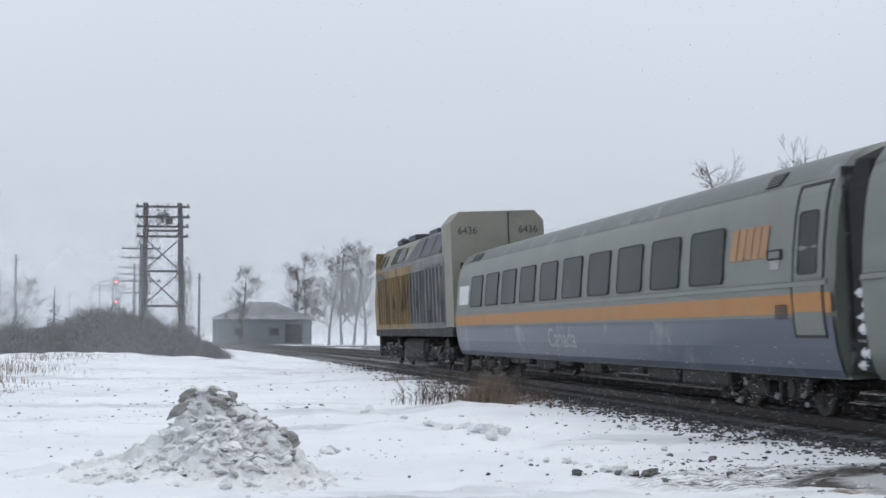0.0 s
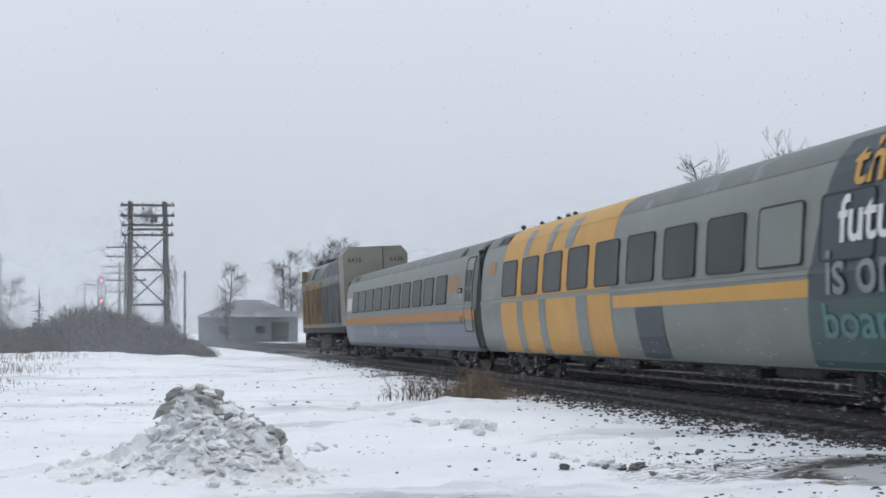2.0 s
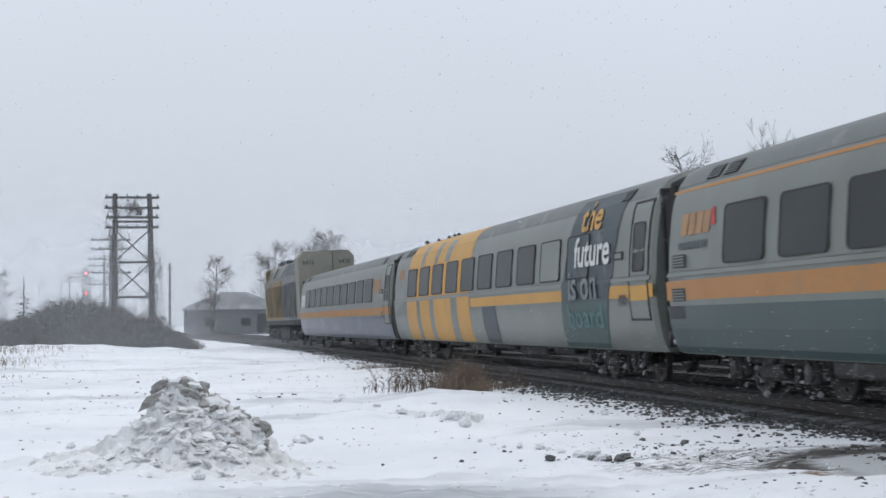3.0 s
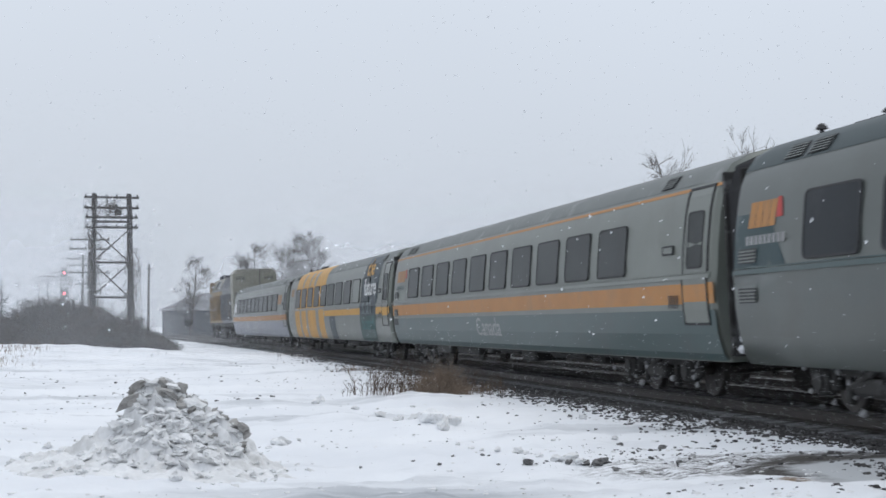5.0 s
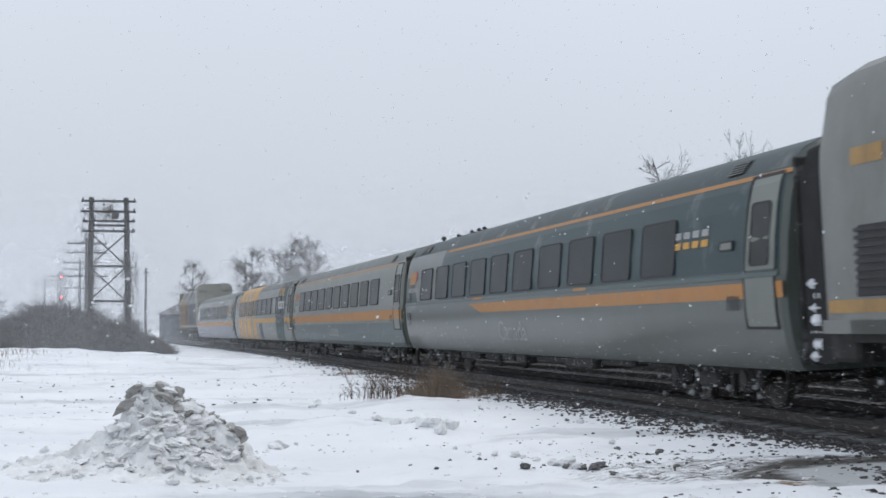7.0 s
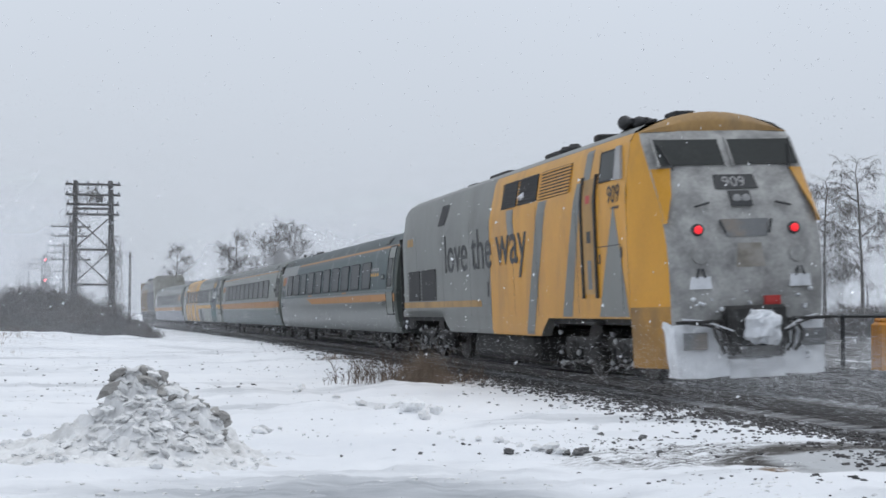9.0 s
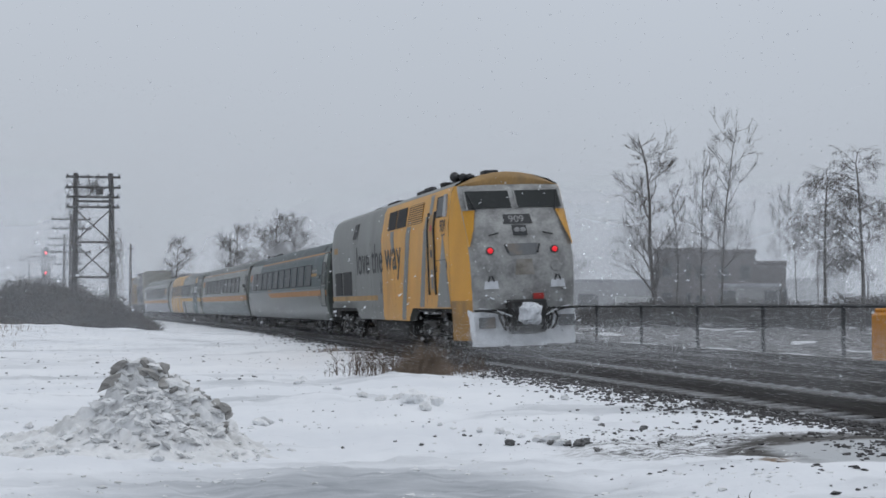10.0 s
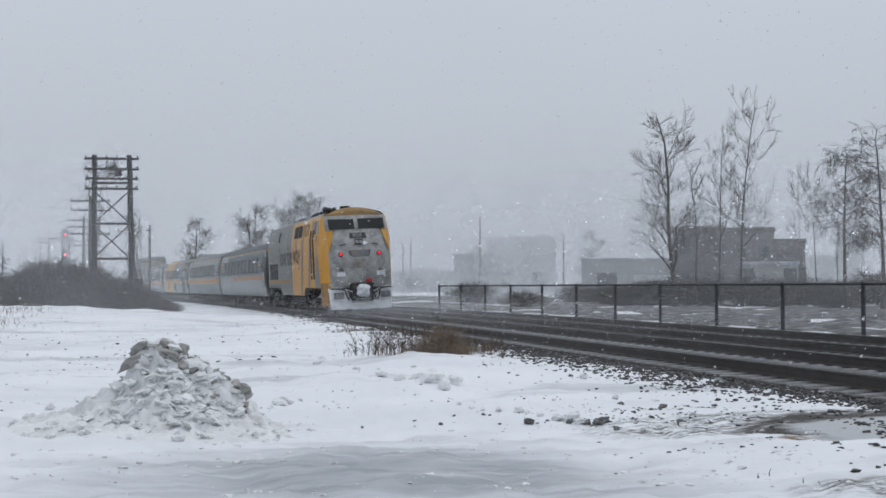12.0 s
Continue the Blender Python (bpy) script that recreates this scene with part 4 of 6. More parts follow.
def rear_locomotive():
    """Streamlined diesel with a tapered, salt-caked cab end, coupled at the tail."""
    H = Hull(P42P)
    c = thing("tail_locomotive", "yellow and grey diesel locomotive with a snow-caked cab end", "locomotive", "locomotives of the train")
    # hull with wheel arches
    s = Shape()
    top = [p for p in P42P if p[1] >= 1.05]
    ring = [(-H.w(1.1), 1.1)] + [(-a, z) for a, z in top] + [(a, z) for a, z in top[::-1] if a > 0] + [(H.w(1.1), 1.1)]
    st = [(0.70, 0.12, 0.30), (0.95, 0.02, 0.06)] + [(float(v), 0, 0) for v in np.arange(1.5, 18.9, 1.2)] + [(19.3, 0, 0)]
    rings = [[(x - math.copysign(i, x) if x else 0, -d, z - (dz if z > 3.5 else 0)) for x, z in ring] for d, i, dz in st]
    s.grid(rings)
    s.poly(rings[0][::-1])
    smooth_by_angle(part("body", s, M_LGREY, c, "grey locomotive body"), 30)
    sk = Shape()
    for side in (-1, 1):
        H.slab(sk, 0.75, 1.12, (6.5, 5.8), (14.2, 14.8), 0.0, side, depth=0.2)
        H.slab(sk, 1.10, 1.26, (0.8, 0.8), (5.9, 5.9), 0.0, side, depth=0.2)
    part("skirt", sk, M_LGREY, c)
    y = Shape()
    H.slab(y, 0.75, 1.10, (10.6, 10.6), (14.2, 14.8), 0.004)
    H.slab(y, 1.10, 3.28, (10.6, 10.65), (19.3, 19.3), 0.004)
    H.slab(y, 3.28, 4.08, (10.65, 10.9), (19.3, 19.3), 0.004)
    part("yellow_side", y, M_LYELLOW, c, "bright yellow cab-end side", smooth=True)
    o = Shape()
    H.slab(o, 1.34, 1.49, (1.0, 1.0), (9.8, 9.7), 0.006)
    part("yellow_line", o, M_DYELLOW, c)
    for (a0, b0, a1, b1, z0, z1) in ((13.29, 13.82, 14.36, 14.92, 0.78, 3.33), (15.73, 16.3, 16.72, 17.06, 1.13, 3.48), (17.8, 19.28, 18.66, 18.74, 1.13, 2.92), (12.15, 12.6, 12.02, 12.55, 2.78, 3.32)):
        g = Shape()
        H.slab(g, z0, z1, (a0, a1), (b0, b1), 0.009)
        part("grey_bar", g, M_LGREY, c)
    g = Shape()
    H.slab(g, 3.5, 4.0, (17.05, 17.13), (17.42, 17.53), 0.009)
    part("grey_bar", g, M_LGREY, c)
    # grilles and louvres
    for a, b, z0, z1, m in ((1.75, 3.2, 1.52, 2.32, M_BLACK), (3.45, 5.1, 1.52, 2.32, M_BLACK), (11.6, 12.7, 3.36, 3.90, M_BLACK), (12.85, 14.15, 3.36, 3.90, M_BLACK), (14.35, 16.25, 3.36, 3.90, M_LYELLOW)):
        g = Shape()
        H.slab(g, z0, z1, (a, a + 0.1), (b, b + 0.1), 0.010)
        gr = part("grille", g, M_BLACK, c, "black intake grille" if m is M_BLACK else "yellow louvred grille")
        n = 9
        for q in range(n):
            sl = Shape()
            zz = z0 + (z1 - z0) * (q + 0.2) / n
            H.slab(sl, zz, zz + (z1 - z0) / n * 0.5, (a + 0.02, a + 0.03), (b + 0.06, b + 0.07), 0.028, depth=0.02)
            part("slat", sl, m, gr)
    for a, b, z0, z1 in ((5.45, 6.2, 3.36, 3.85),):
        g = Shape()
        H.slab(g, z0, z1, (a, a + 0.35), (b, b + 0.4), 0.010)
        part("dark_vent", g, M_BLACK, c)
    g = Shape()
    H.slab(g, 3.0, 3.2, (1.75, 1.75), (2.5, 2.5), 0.008)
    part("yellow_patch", g, M_DYELLOW, c)
    H.text(c, "love the", 6.3, 10.78, 2.17, 3.08, M_LETTER, 0.012, 0.004)
    H.text(c, "way", 11.15, 13.55, 1.92, 2.83, M_LETTER, 0.014, 0.010)
    H.text(c, "909", 18.42, 19.02, 3.0, 3.30, M_LETTER, 0.014, 0.006)
    for q in range(4):
        s = Shape()
        H.slab(s, 2.90, 2.945, (18.62 + q * 0.1, 18.62 + q * 0.1), (18.69 + q * 0.1, 18.69 + q * 0.1), 0.014)
        part("small_print_bar", s, M_LETTER, c)
    for d in (2.9, 6.0, 8.8, 10.6, 12.5, 14.2, 16.7):
        s = Shape()
        H.slab(s, 1.14 if d < 15 else 1.2, 3.26, (d, d), (d + 0.018, d + 0.018), 0.0145)
        part("panel_seam", s, M_LETTER, c)
    # recessed cab door with its grab rails
    s = Shape()
    H.slab(s, 1.52, 3.5, (17.07, 17.07), (17.76, 17.76), 0.012)
    dr = part("cab_door", s, M_DYELLOW, c, "narrow yellow crew door")
    for a in (17.02, 17.75):
        s = Shape()
        H.slab(s, 1.45, 3.55, (a, a + 0.02), (a + 0.06, a + 0.08), 0.05, depth=0.05)
        part("grab_rail", s, M_LETTER, dr)
    for z0, z1, m in ((3.08, 3.22, M_RED), (2.4, 2.6, M_LETTER), (1.6, 2.1, M_LOUVRE)):
        s = Shape()
        H.slab(s, z0, z1, (17.3, 17.3), (17.52, 17.52), 0.018)
        part("door_fitting", s, m, dr)
    H.window(c, 17.94, 18.72, 3.38, 3.90, M_GLASS, -1, 0.05, "cab_window")
    H.window(c, 17.94, 18.72, 3.38, 3.90, M_GLASS, 1, 0.05, "cab_window")
    s = Shape()
    H.slab(s, 3.36, 3.92, (18.78, 18.72), (19.12, 18.92), 0.05, depth=0.05)
    part("wind_deflector", s, M_FADED, c, "frosted wind deflector beside the cab window")
    for a, b, z0, z1 in ((17.78, 19.0, 2.3, 2.315), (19.0, 19.02, 1.2, 2.3), (17.9, 17.915, 3.3, 3.95)):
        s = Shape()
        H.slab(s, z0, z1, (a, a), (b, b), 0.013)
        part("panel_seam", s, M_LETTER, c)
    for a, z in ((17.9, 2.02), (18.98, 2.1), (10.34, 1.55), (10.34, 1.72)):
        s = Shape()
        H.slab(s, z, z + 0.16, (a, a), (a + 0.10, a + 0.10), 0.014)
        part("hatch", s, M_LETTER, c)
    # tapered nose, from level outlines
    lev = [(0.32, 20.40, 1.20), (0.72, 20.48, 1.23), (1.28, 20.56, 1.26), (1.75, 20.58, 1.27), (2.2, 20.55, 1.28), (2.85, 20.36, 1.29), (3.3, 20.08, 1.30), (3.93, 19.66, 1.30), (4.08, 19.52, 1.26)]
    face, roof = Shape(), Shape()
    for sd in (-1, 1):
        sides = Shape()
        sides.grid([[(sd * H.w(max(z, 0.8)), -19.3, z), (sd * (0.75 * H.w(max(z, 0.8)) + 0.25 * w), -19.3 - 0.3 * (df - 19.44), z), (sd * w, -df + 0.14, z)] for z, df, w in lev[2:]])
        foot = Shape()
        foot.grid([[(sd * H.w(max(z, 0.8)), -19.3, z), (sd * (0.75 * H.w(max(z, 0.8)) + 0.25 * w), -19.3 - 0.3 * (df - 19.44), z), (sd * w, -df + 0.14, z)] for z, df, w in lev[:3]])
        part("nose_foot", foot, M_FOOT, c, "brown-stained lower nose side")
        smooth_by_angle(part("nose_side", sides, M_LYELLOW, c, "tapered yellow nose side"), 40)
    nf = 9
    face.grid([[((k / (nf - 1) * 2 - 1) * w, -df + (0.14 if k in (0, nf - 1) else 0.03 if k in (1, nf - 2) else 0.0), z) for k in range(nf)] for z, df, w in lev])
    rs = []
    for i in range(7):
        f = i / 6
        d = 19.52 - 0.22 * f
        w0 = 1.26 + 0.04 * f
        rs.append([((k / 8 * 2 - 1) * w0, -d + (0.12 if k in (0, 8) else 0), 4.08 + (H_ROOF(k / 8 * 2 - 1) - 4.08) * (0.45 + 0.55 * (1 - (1 - f) ** 2)) * (1 - abs(k / 4 - 1) ** 6)) for k in range(9)])
    rs.insert(0, [(x, y_, 4.07) for x, y_, z in rs[0]])
    roof.grid(rs)
    nose = smooth_by_angle(part("cab_nose", face, M_NOSE, c, "grey cab face caked with road salt and snow"), 50)
    smooth_by_angle(part("cab_roof", roof, M_DYELLOW, c, "dirty yellow cab roof brow"), 40)
    lz = [l[0] for l in lev]

    def on_face(x, z, off):
        return (x, -float(np.interp(z, lz, [l[1] for l in lev])) - off, z)

    def face_plate(name, x0, x1, z0, z1, m, off=0.02, taper=0.0, label=""):
        f = Shape()
        zs = np.linspace(z0, z1, 4)
        rows_ = [[on_face(x0 + taper * (z - z0) / (z1 - z0), z, off), on_face(x1 - taper * (z - z0) / (z1 - z0), z, off)] for z in zs]
        f.grid(rows_)
        for e in ([r[0] for r in rows_], [r[-1] for r in rows_], rows_[0], rows_[-1]):
            f.grid([e, [(p[0], p[1] + 0.05, p[2]) for p in e]])
        return part(name, f, m, nose, label)

    for sd in (-1, 1):
        x0, x1 = sorted((sd * 0.08, sd * 1.17))
        face_plate("windscreen", x0, x1, 3.49, 3.92, M_GLASS, 0.03, 0.0, "dark windscreen pane")
        for a, b, z0, z1 in ((x0 - 0.03, x0, 3.46, 3.95), (x1, x1 + 0.03, 3.46, 3.95)):
            face_plate("windscreen_frame", a, b, z0, z1, M_NOSE, 0.045)
        w = Shape()
        w.tube(on_face(sd * 0.98, 3.40, 0.05), on_face(sd * 1.12, 3.84, 0.06), 0.014, n=5)
        part("wiper", w, M_BLACK, nose)
        m = Shape()
        p = on_face(sd * 0.80, 2.44, 0.0)
        m.lathe(p, [(0.095, 0.02), (0.095, -0.04), (0.08, -0.05)], 14, 0, "y")
        part("marker_bezel", m, M_LETTER, nose)
        m = Shape()
        m.lathe((p[0], p[1] - 0.03, p[2]), [(0.066, 0.0), (0.066, -0.02), (0.04, -0.05)], 14, 0, "y")
        part("marker_light", m, M_MARKER, nose, "lit red marker light")
        m = Shape()
        p = on_face(sd * 0.80, 2.04, 0.0)
        m.lathe(p, [(0.13, 0.02), (0.13, -0.03), (0.07, -0.04)], 14, 0, "y")
        part("ditch_light", m, M_NOSE, nose, "salt-covered ditch light")
        face_plate("step_plate", sd * 0.82 - 0.18, sd * 0.82 + 0.18, 1.53, 1.72, M_CRUST, 0.035, 0.03, "foot step packed with snow")
        for q in (-0.08, 0.06):
            st2 = Shape()
            st2.tube(on_face(sd * 0.82 + q, 1.70, 0.05), on_face(sd * 0.82 + q * 0.4, 1.84, 0.03), 0.018, n=5)
            part("step_bracket", st2, M_LETTER, nose)
        yc = Shape()
        for z0, z1, e0, e1 in ((2.55, 3.0, 0.0, 0.16), (3.0, 3.44, 0.16, 0.27)):
            yc.poly([on_face(sd * (1.275 - e0), z0, 0.012), on_face(sd * 1.285, z0, -0.125), on_face(sd * 1.285, z1, -0.125), on_face(sd * (1.275 - e1), z1, 0.012)])
        part("yellow_cheek", yc, M_LYELLOW, nose, "yellow corner under the windscreen")
        h = Shape()
        h.tube(on_face(sd * 0.55, 2.86, 0.05), on_face(sd * 0.8, 2.80, 0.05), 0.018, n=5)
        part("hand_rail", h, M_LETTER, nose)
    face_plate("number_board", -0.36, 0.36, 3.09, 3.32, M_LETTER, 0.03, 0.03, "dark number board")
    vs, fs = word("909", 0.24)
    s = Shape()
    for f in fs:
        s.poly([on_face(-0.23 + vs[i][0] * 1.1, 3.12 + vs[i][1], 0.036) for i in f])
    part("number", s, M_FADED, nose)
    face_plate("headlight_box", -0.17, 0.17, 2.80, 3.05, M_LETTER, 0.05, 0.0, "twin headlight box, unlit")
    for sd in (-1, 1):
        m = Shape()
        p = on_face(sd * 0.075, 2.92, 0.05)
        m.lathe(p, [(0.07, 0.0), (0.07, -0.02), (0.03, -0.03)], 10, 0, "y")
        part("headlight", m, M_FADED, nose)
    face_plate("nose_door", -0.34, 0.34, 2.32, 2.60, M_LOUVRE, 0.012, -0.06, "faded emblem panel")
    for sd in (-1, 1):
        gh = Shape()
        gh.tube(on_face(sd * 0.36, 2.38, 0.05), on_face(sd * 0.43, 2.58, 0.05), 0.02, n=6)
        part("grab_handle", gh, M_LETTER, nose)
    face_plate("rust_stain", -0.22, 0.26, 1.85, 2.22, M_STAIN, 0.008, 0.05)
    face_plate("red_panel", 0.16, 0.42, 1.12, 1.40, M_RED, 0.16, 0.0, "red coupler cover")
    # coupler pocket, hoses, plough
    s = Shape()
    s.box((0, -20.65, 0.95), (0.95, 0.35, 0.62), 0.05)
    part("coupler_pocket", s, M_UNDER, c)
    s = Shape()
    s.box((0.02, -20.90, 0.92), (0.5, 0.45, 0.5), 0.12)
    s.box((0.02, -21.15, 0.90), (0.34, 0.25, 0.40), 0.10)
    roughen(part("coupler", s, M_CRUST, c, "coupler packed with snow"), 3, 0.08)
    for sd in (-1, 1):
        for k in range(3):
            h = Shape()
            pts = [(sd * (0.42 + k * 0.13), -20.60, 1.05), (sd * (0.45 + k * 0.13), -20.80, 0.85), (sd * (0.40 + k * 0.12), -20.85, 0.65), (sd * (0.33 + k * 0.12), -20.80, 0.55)]
            for p, q in zip(pts, pts[1:]):
                h.tube(p, q, 0.03, n=6)
            part("air_hose", h, M_UNDER, c)
    s = Shape()
    for sd in (-1, 1):
        f = [[(sd * x, -d, z) for x, d, z in row] for row in (
            ((0.45, 20.68, 0.20), (0.85, 20.66, 0.17), (1.20, 20.54, 0.18), (1.27, 20.26, 0.2)),
            ((0.45, 20.64, 0.45), (0.85, 20.61, 0.45), (1.22, 20.50, 0.46), (1.30, 20.26, 0.48)),
            ((0.48, 20.59, 0.72), (0.85, 20.56, 0.78), (1.24, 20.46, 0.84), (1.32, 20.26, 0.86)),
            ((0.50, 20.56, 0.92), (0.85, 20.53, 0.98), (1.26, 20.44, 1.02), (1.33, 20.26, 1.03)),
            ((0.50, 20.41, 0.93), (0.85, 20.38, 0.99), (1.24, 20.32, 1.03), (1.30, 20.16, 1.03)))]
        s.grid(f)
    s.grid([[(x, -20.68, z) for x in (-0.46, -0.2, 0.2, 0.46)] for z in (0.16, 0.30, 0.44)])
    s.grid([[(x, -20.68, 0.44) for x in (-0.46, -0.2, 0.2, 0.46)], [(x, -20.36, 0.46) for x in (-0.46, -0.2, 0.2, 0.46)]])
    roughen(smooth_by_angle(part("snow_plough", s, M_CRUST, c, "pilot plough covered in packed snow"), 40), 3, 0.05)
    for sd in (-1, 1):
        for q, z, w, dp, h in ((0.9, 1.03, 0.75, 0.08, 0.05), (0.98, 0.74, 0.40, 0.03, 0.26), (0.52, 0.85, 0.06, 0.10, 0.40)):
            s = Shape()
            s.box((sd * q, -20.66, z), (w, dp, h), 0.01)
            part("plough_step", s, M_LOUVRE if h == 0.26 else M_UNDER, c)
    for sd in (-1, 1):
        for k in range(2):
            b = Shape()
            pts = [(sd * 1.12, -20.50, 1.08 - 0.05 * k), (sd * 0.8, -20.66, 1.04 - 0.06 * k), (sd * 0.42, -20.82, 0.88 - 0.06 * k)]
            for p_, q_ in zip(pts, pts[1:]):
                b.tube(p_, q_, 0.014, n=6)
            part("uncoupling_bar", b, M_CRUST if k == 0 else M_UNDER, c, "bent uncoupling bar iced with snow")
        post = Shape()
        post.box((sd * 0.40, -20.74, 0.86), (0.05, 0.12, 0.72), 0.01)
        part("coupler_guard", post, M_UNDER, c)
    crust = Shape()
    rnd = random.Random(62)
    for _ in range(60):
        x = rnd.uniform(-1.0, 1.0)
        zz = rnd.choice((rnd.uniform(0.4, 1.0), rnd.uniform(1.05, 1.5)))
        r_ = 0.01 + 0.028 * rnd.random() ** 2
        crust.lathe((x, -20.60 - 0.08 * (zz < 1.0), zz), [(r_ * 0.4, -0.05), (r_, -0.02), (r_ * 0.9, 0.03), (r_ * 0.3, 0.08)], 7, 0, "y")
    tagged(part("snow_crust", crust, M_CRUST, c, "lumps of snow frozen to the cab front"), kind="stuff")
    # roof gear
    horn_cluster(c, -0.75, 17.85, 4.20, M_BLACK)
    for x, d, l in ((-0.5, 13.2, 1.1), (-0.4, 8.6, 1.6), (-0.3, 5.6, 0.9), (-0.6, 16.2, 0.3)):
        s = Shape()
        s.box((x, -d, 4.345), (0.6, l, 0.13), 0.03)
        part("roof_box", s, M_UNDER, c)
    for d in (14.0, 14.5):
        s = Shape()
        s.lathe((-0.75, -d, 4.25), [(0.14, 0.0), (0.16, 0.10), (0.09, 0.18)], 12)
        part("exhaust_cap", s, M_BLACK, c)
    s = Shape()
    s.box((-0.2, -18.5, 4.46), (0.35, 0.5, 0.10), 0.02)
    part("antenna_plate", s, M_BLACK, c)
    s = Shape()
    s.box((0.02, -10.4, 0.5), (2.5, 5.0, 0.6), 0.12)
    part("fuel_tank", s, M_UNDER, c, "grimy fuel tank under the body")
    s = Shape()
    s.box((0, -0.9, 1.0), (2.6, 0.7, 0.5), 0.05)
    s.box((0, -10, 1.05), (2.7, 18, 0.12), 0.02)
    s.box((0, -0.35, 0.9), (0.3, 1.0, 0.3), 0.05)
    part("frame", s, M_UNDER, c)
    for sd in (-1, 1):
        for k in range(3):
            s = Shape()
            s.box((sd * 1.42, -17.3, 0.42 + k * 0.3), (0.22, 0.55, 0.05), 0.01)
            part("cab_step", s, M_UNDER, c)
    for d in (3.9, 16.9):
        bogie(c, d, 2.75, 0.51, WS_LOCO, 1.2)
    return c


def H_ROOF(u):
    return 4.42 - 0.30 * u * u


def lead_locomotive():
    """Boxy hood-bodied diesel at the head, seen from behind."""
    H = Hull(F40P)
    c = thing("lead_locomotive", "grimy yellow and grey diesel locomotive with a tall beige rear hood", "locomotive", "locomotives of the train")
    H.shell(1.2, 15.6, "body", M_LOUVRE, c, "dirty yellow-grey louvred engine body")
    y = Shape()
    for sd in (-1, 1):
        H.slab(y, 1.40, 3.60, (1.25, 1.25), (9.4, 9.8), 0.005, sd)
        H.slab(y, 3.60, 4.4, (1.25, 1.6), (2.6, 2.7), 0.005, sd)
    part("yellow_side", y, M_OLDYELLOW, c, "faded dirty yellow side")
    up = Shape()
    for sd in (-1, 1):
        H.slab(up, 3.74, 4.52, (2.6, 2.7), (15.3, 15.3), 0.012, sd)
    part("upper_slope", up, M_BEIGE, c, "pale snow-dusted sloping upper side")
    for d in np.arange(2.0, 15.4, 0.62):
        z1 = 3.3
        r = Shape()
        H.slab(r, 1.55, z1, (d, d), (d + 0.14, d + 0.14), 0.09, depth=0.10)
        part("rib", r, M_OLDYELLOW if d < 9.3 else M_LOUVRE, c)
    for d in np.arange(12.2, 15.2, 0.5):
        r = Shape()
        H.slab(r, 2.0, 3.4, (d, d), (d + 0.22, d + 0.22), 0.02)
        part("louvre", r, M_NAVY, c)
    n = Shape()
    for sd in (-1, 1):
        H.slab(n, 3.75, 4.48, (8.2, 9.4), (15.3, 15.3), 0.02, sd)
    part("radiator_screen", n, M_NAVY, c, "dull navy sloping radiator screen")
    for a, b in ((2.0, 3.3), (6.2, 7.6)):
        g = Shape()
        H.slab(g, 3.05 if a < 3 else 3.8, 3.5 if a < 3 else 4.3, (a, a), (b, b), 0.05)
        part("cab_window" if a < 3 else "dark_vent", g, M_GLASS, c)
    for d in (4.2, 6.9, 9.6, 12.0):
        s = Shape()
        H.slab(s, 1.45, 3.55, (d, d), (d + 0.07, d + 0.07), 0.10)
        part("door_seam", s, M_BLACK, c)
    for a, b, z0, z1 in ((4.6, 6.4, 3.78, 4.35), (1.7, 2.4, 3.75, 4.2)):
        s = Shape()
        H.slab(s, z0, z1, (a, a + 0.2), (b, b + 0.2), 0.03)
        part("roof_screen", s, M_UNDER, c)
    for a, b, z0, z1 in ((14.6, 15.25, 3.72, 4.45), (10.9, 11.1, 3.76, 4.4), (12.9, 13.05, 3.76, 4.4), (3.05, 3.5, 3.76, 4.2)):
        s = Shape()
        H.slab(s, z0, z1, (a, a), (b, b), 0.03)
        part("hatch_gap", s, M_UNDER, c)
    s = Shape()
    H.slab(s, 2.9, 3.55, (1.35, 1.35), (2.0, 2.0), 0.03)
    part("side_window", s, M_GLASS, c)
    rnd = random.Random(71)
    for _ in range(26):
        d, z0 = rnd.uniform(1.6, 15.2), rnd.uniform(1.42, 2.6)
        s = Shape()
        H.slab(s, z0, z0 + rnd.uniform(0.4, 1.0), (d, d + 0.02), (d + rnd.uniform(0.05, 0.14), d + rnd.uniform(0.07, 0.12)), 0.105)
        part("soot_streak", s, M_UNDER, c)
    # rear hood: full width, chamfered top
    s = Shape()
    prof = [(-1.46, 1.4), (-1.46, 4.52), (-1.18, 4.84), (1.14, 4.84), (1.42, 4.52), (1.42, 1.4)]
    s.grid([[(x, -15.3, z) for x, z in prof], [(x, -16.75, z) for x, z in prof]])
    s.poly([(x, -15.3, z) for x, z in prof])
    s.poly([(x, -16.75, z) for x, z in prof][::-1])
    hood = part("rear_hood", s, M_BEIGE, c, "tall beige-grey rear equipment hood")
    s = Shape()
    s.box((0.32, -16.76, 3.9), (0.03, 0.03, 1.8))
    part("seam", s, M_LETTER, hood)
    vs, fs = word("6436", 0.32)
    for x in (-1.25, 0.62):
        s = Shape()
        for f in fs:
            s.poly([(x + vs[i][0] * 0.95, -16.757, 4.16 + vs[i][1]) for i in f])
        part("number", s, M_LETTER, hood)
    s = Shape()
    s.box((0.2, -16.76, 3.2), (0.9, 0.02, 0.75), 0.01)
    part("dark_stain_panel", s, M_LOUVRE, hood)
    # cab and nose
    s = Shape()
    s.grid([[(x, -d, z) for x in (-1.44, -0.6, 0.6, 1.44)] for d, z in ((0.55, 1.2), (0.42, 2.6), (0.75, 3.1), (1.3, 4.4))])
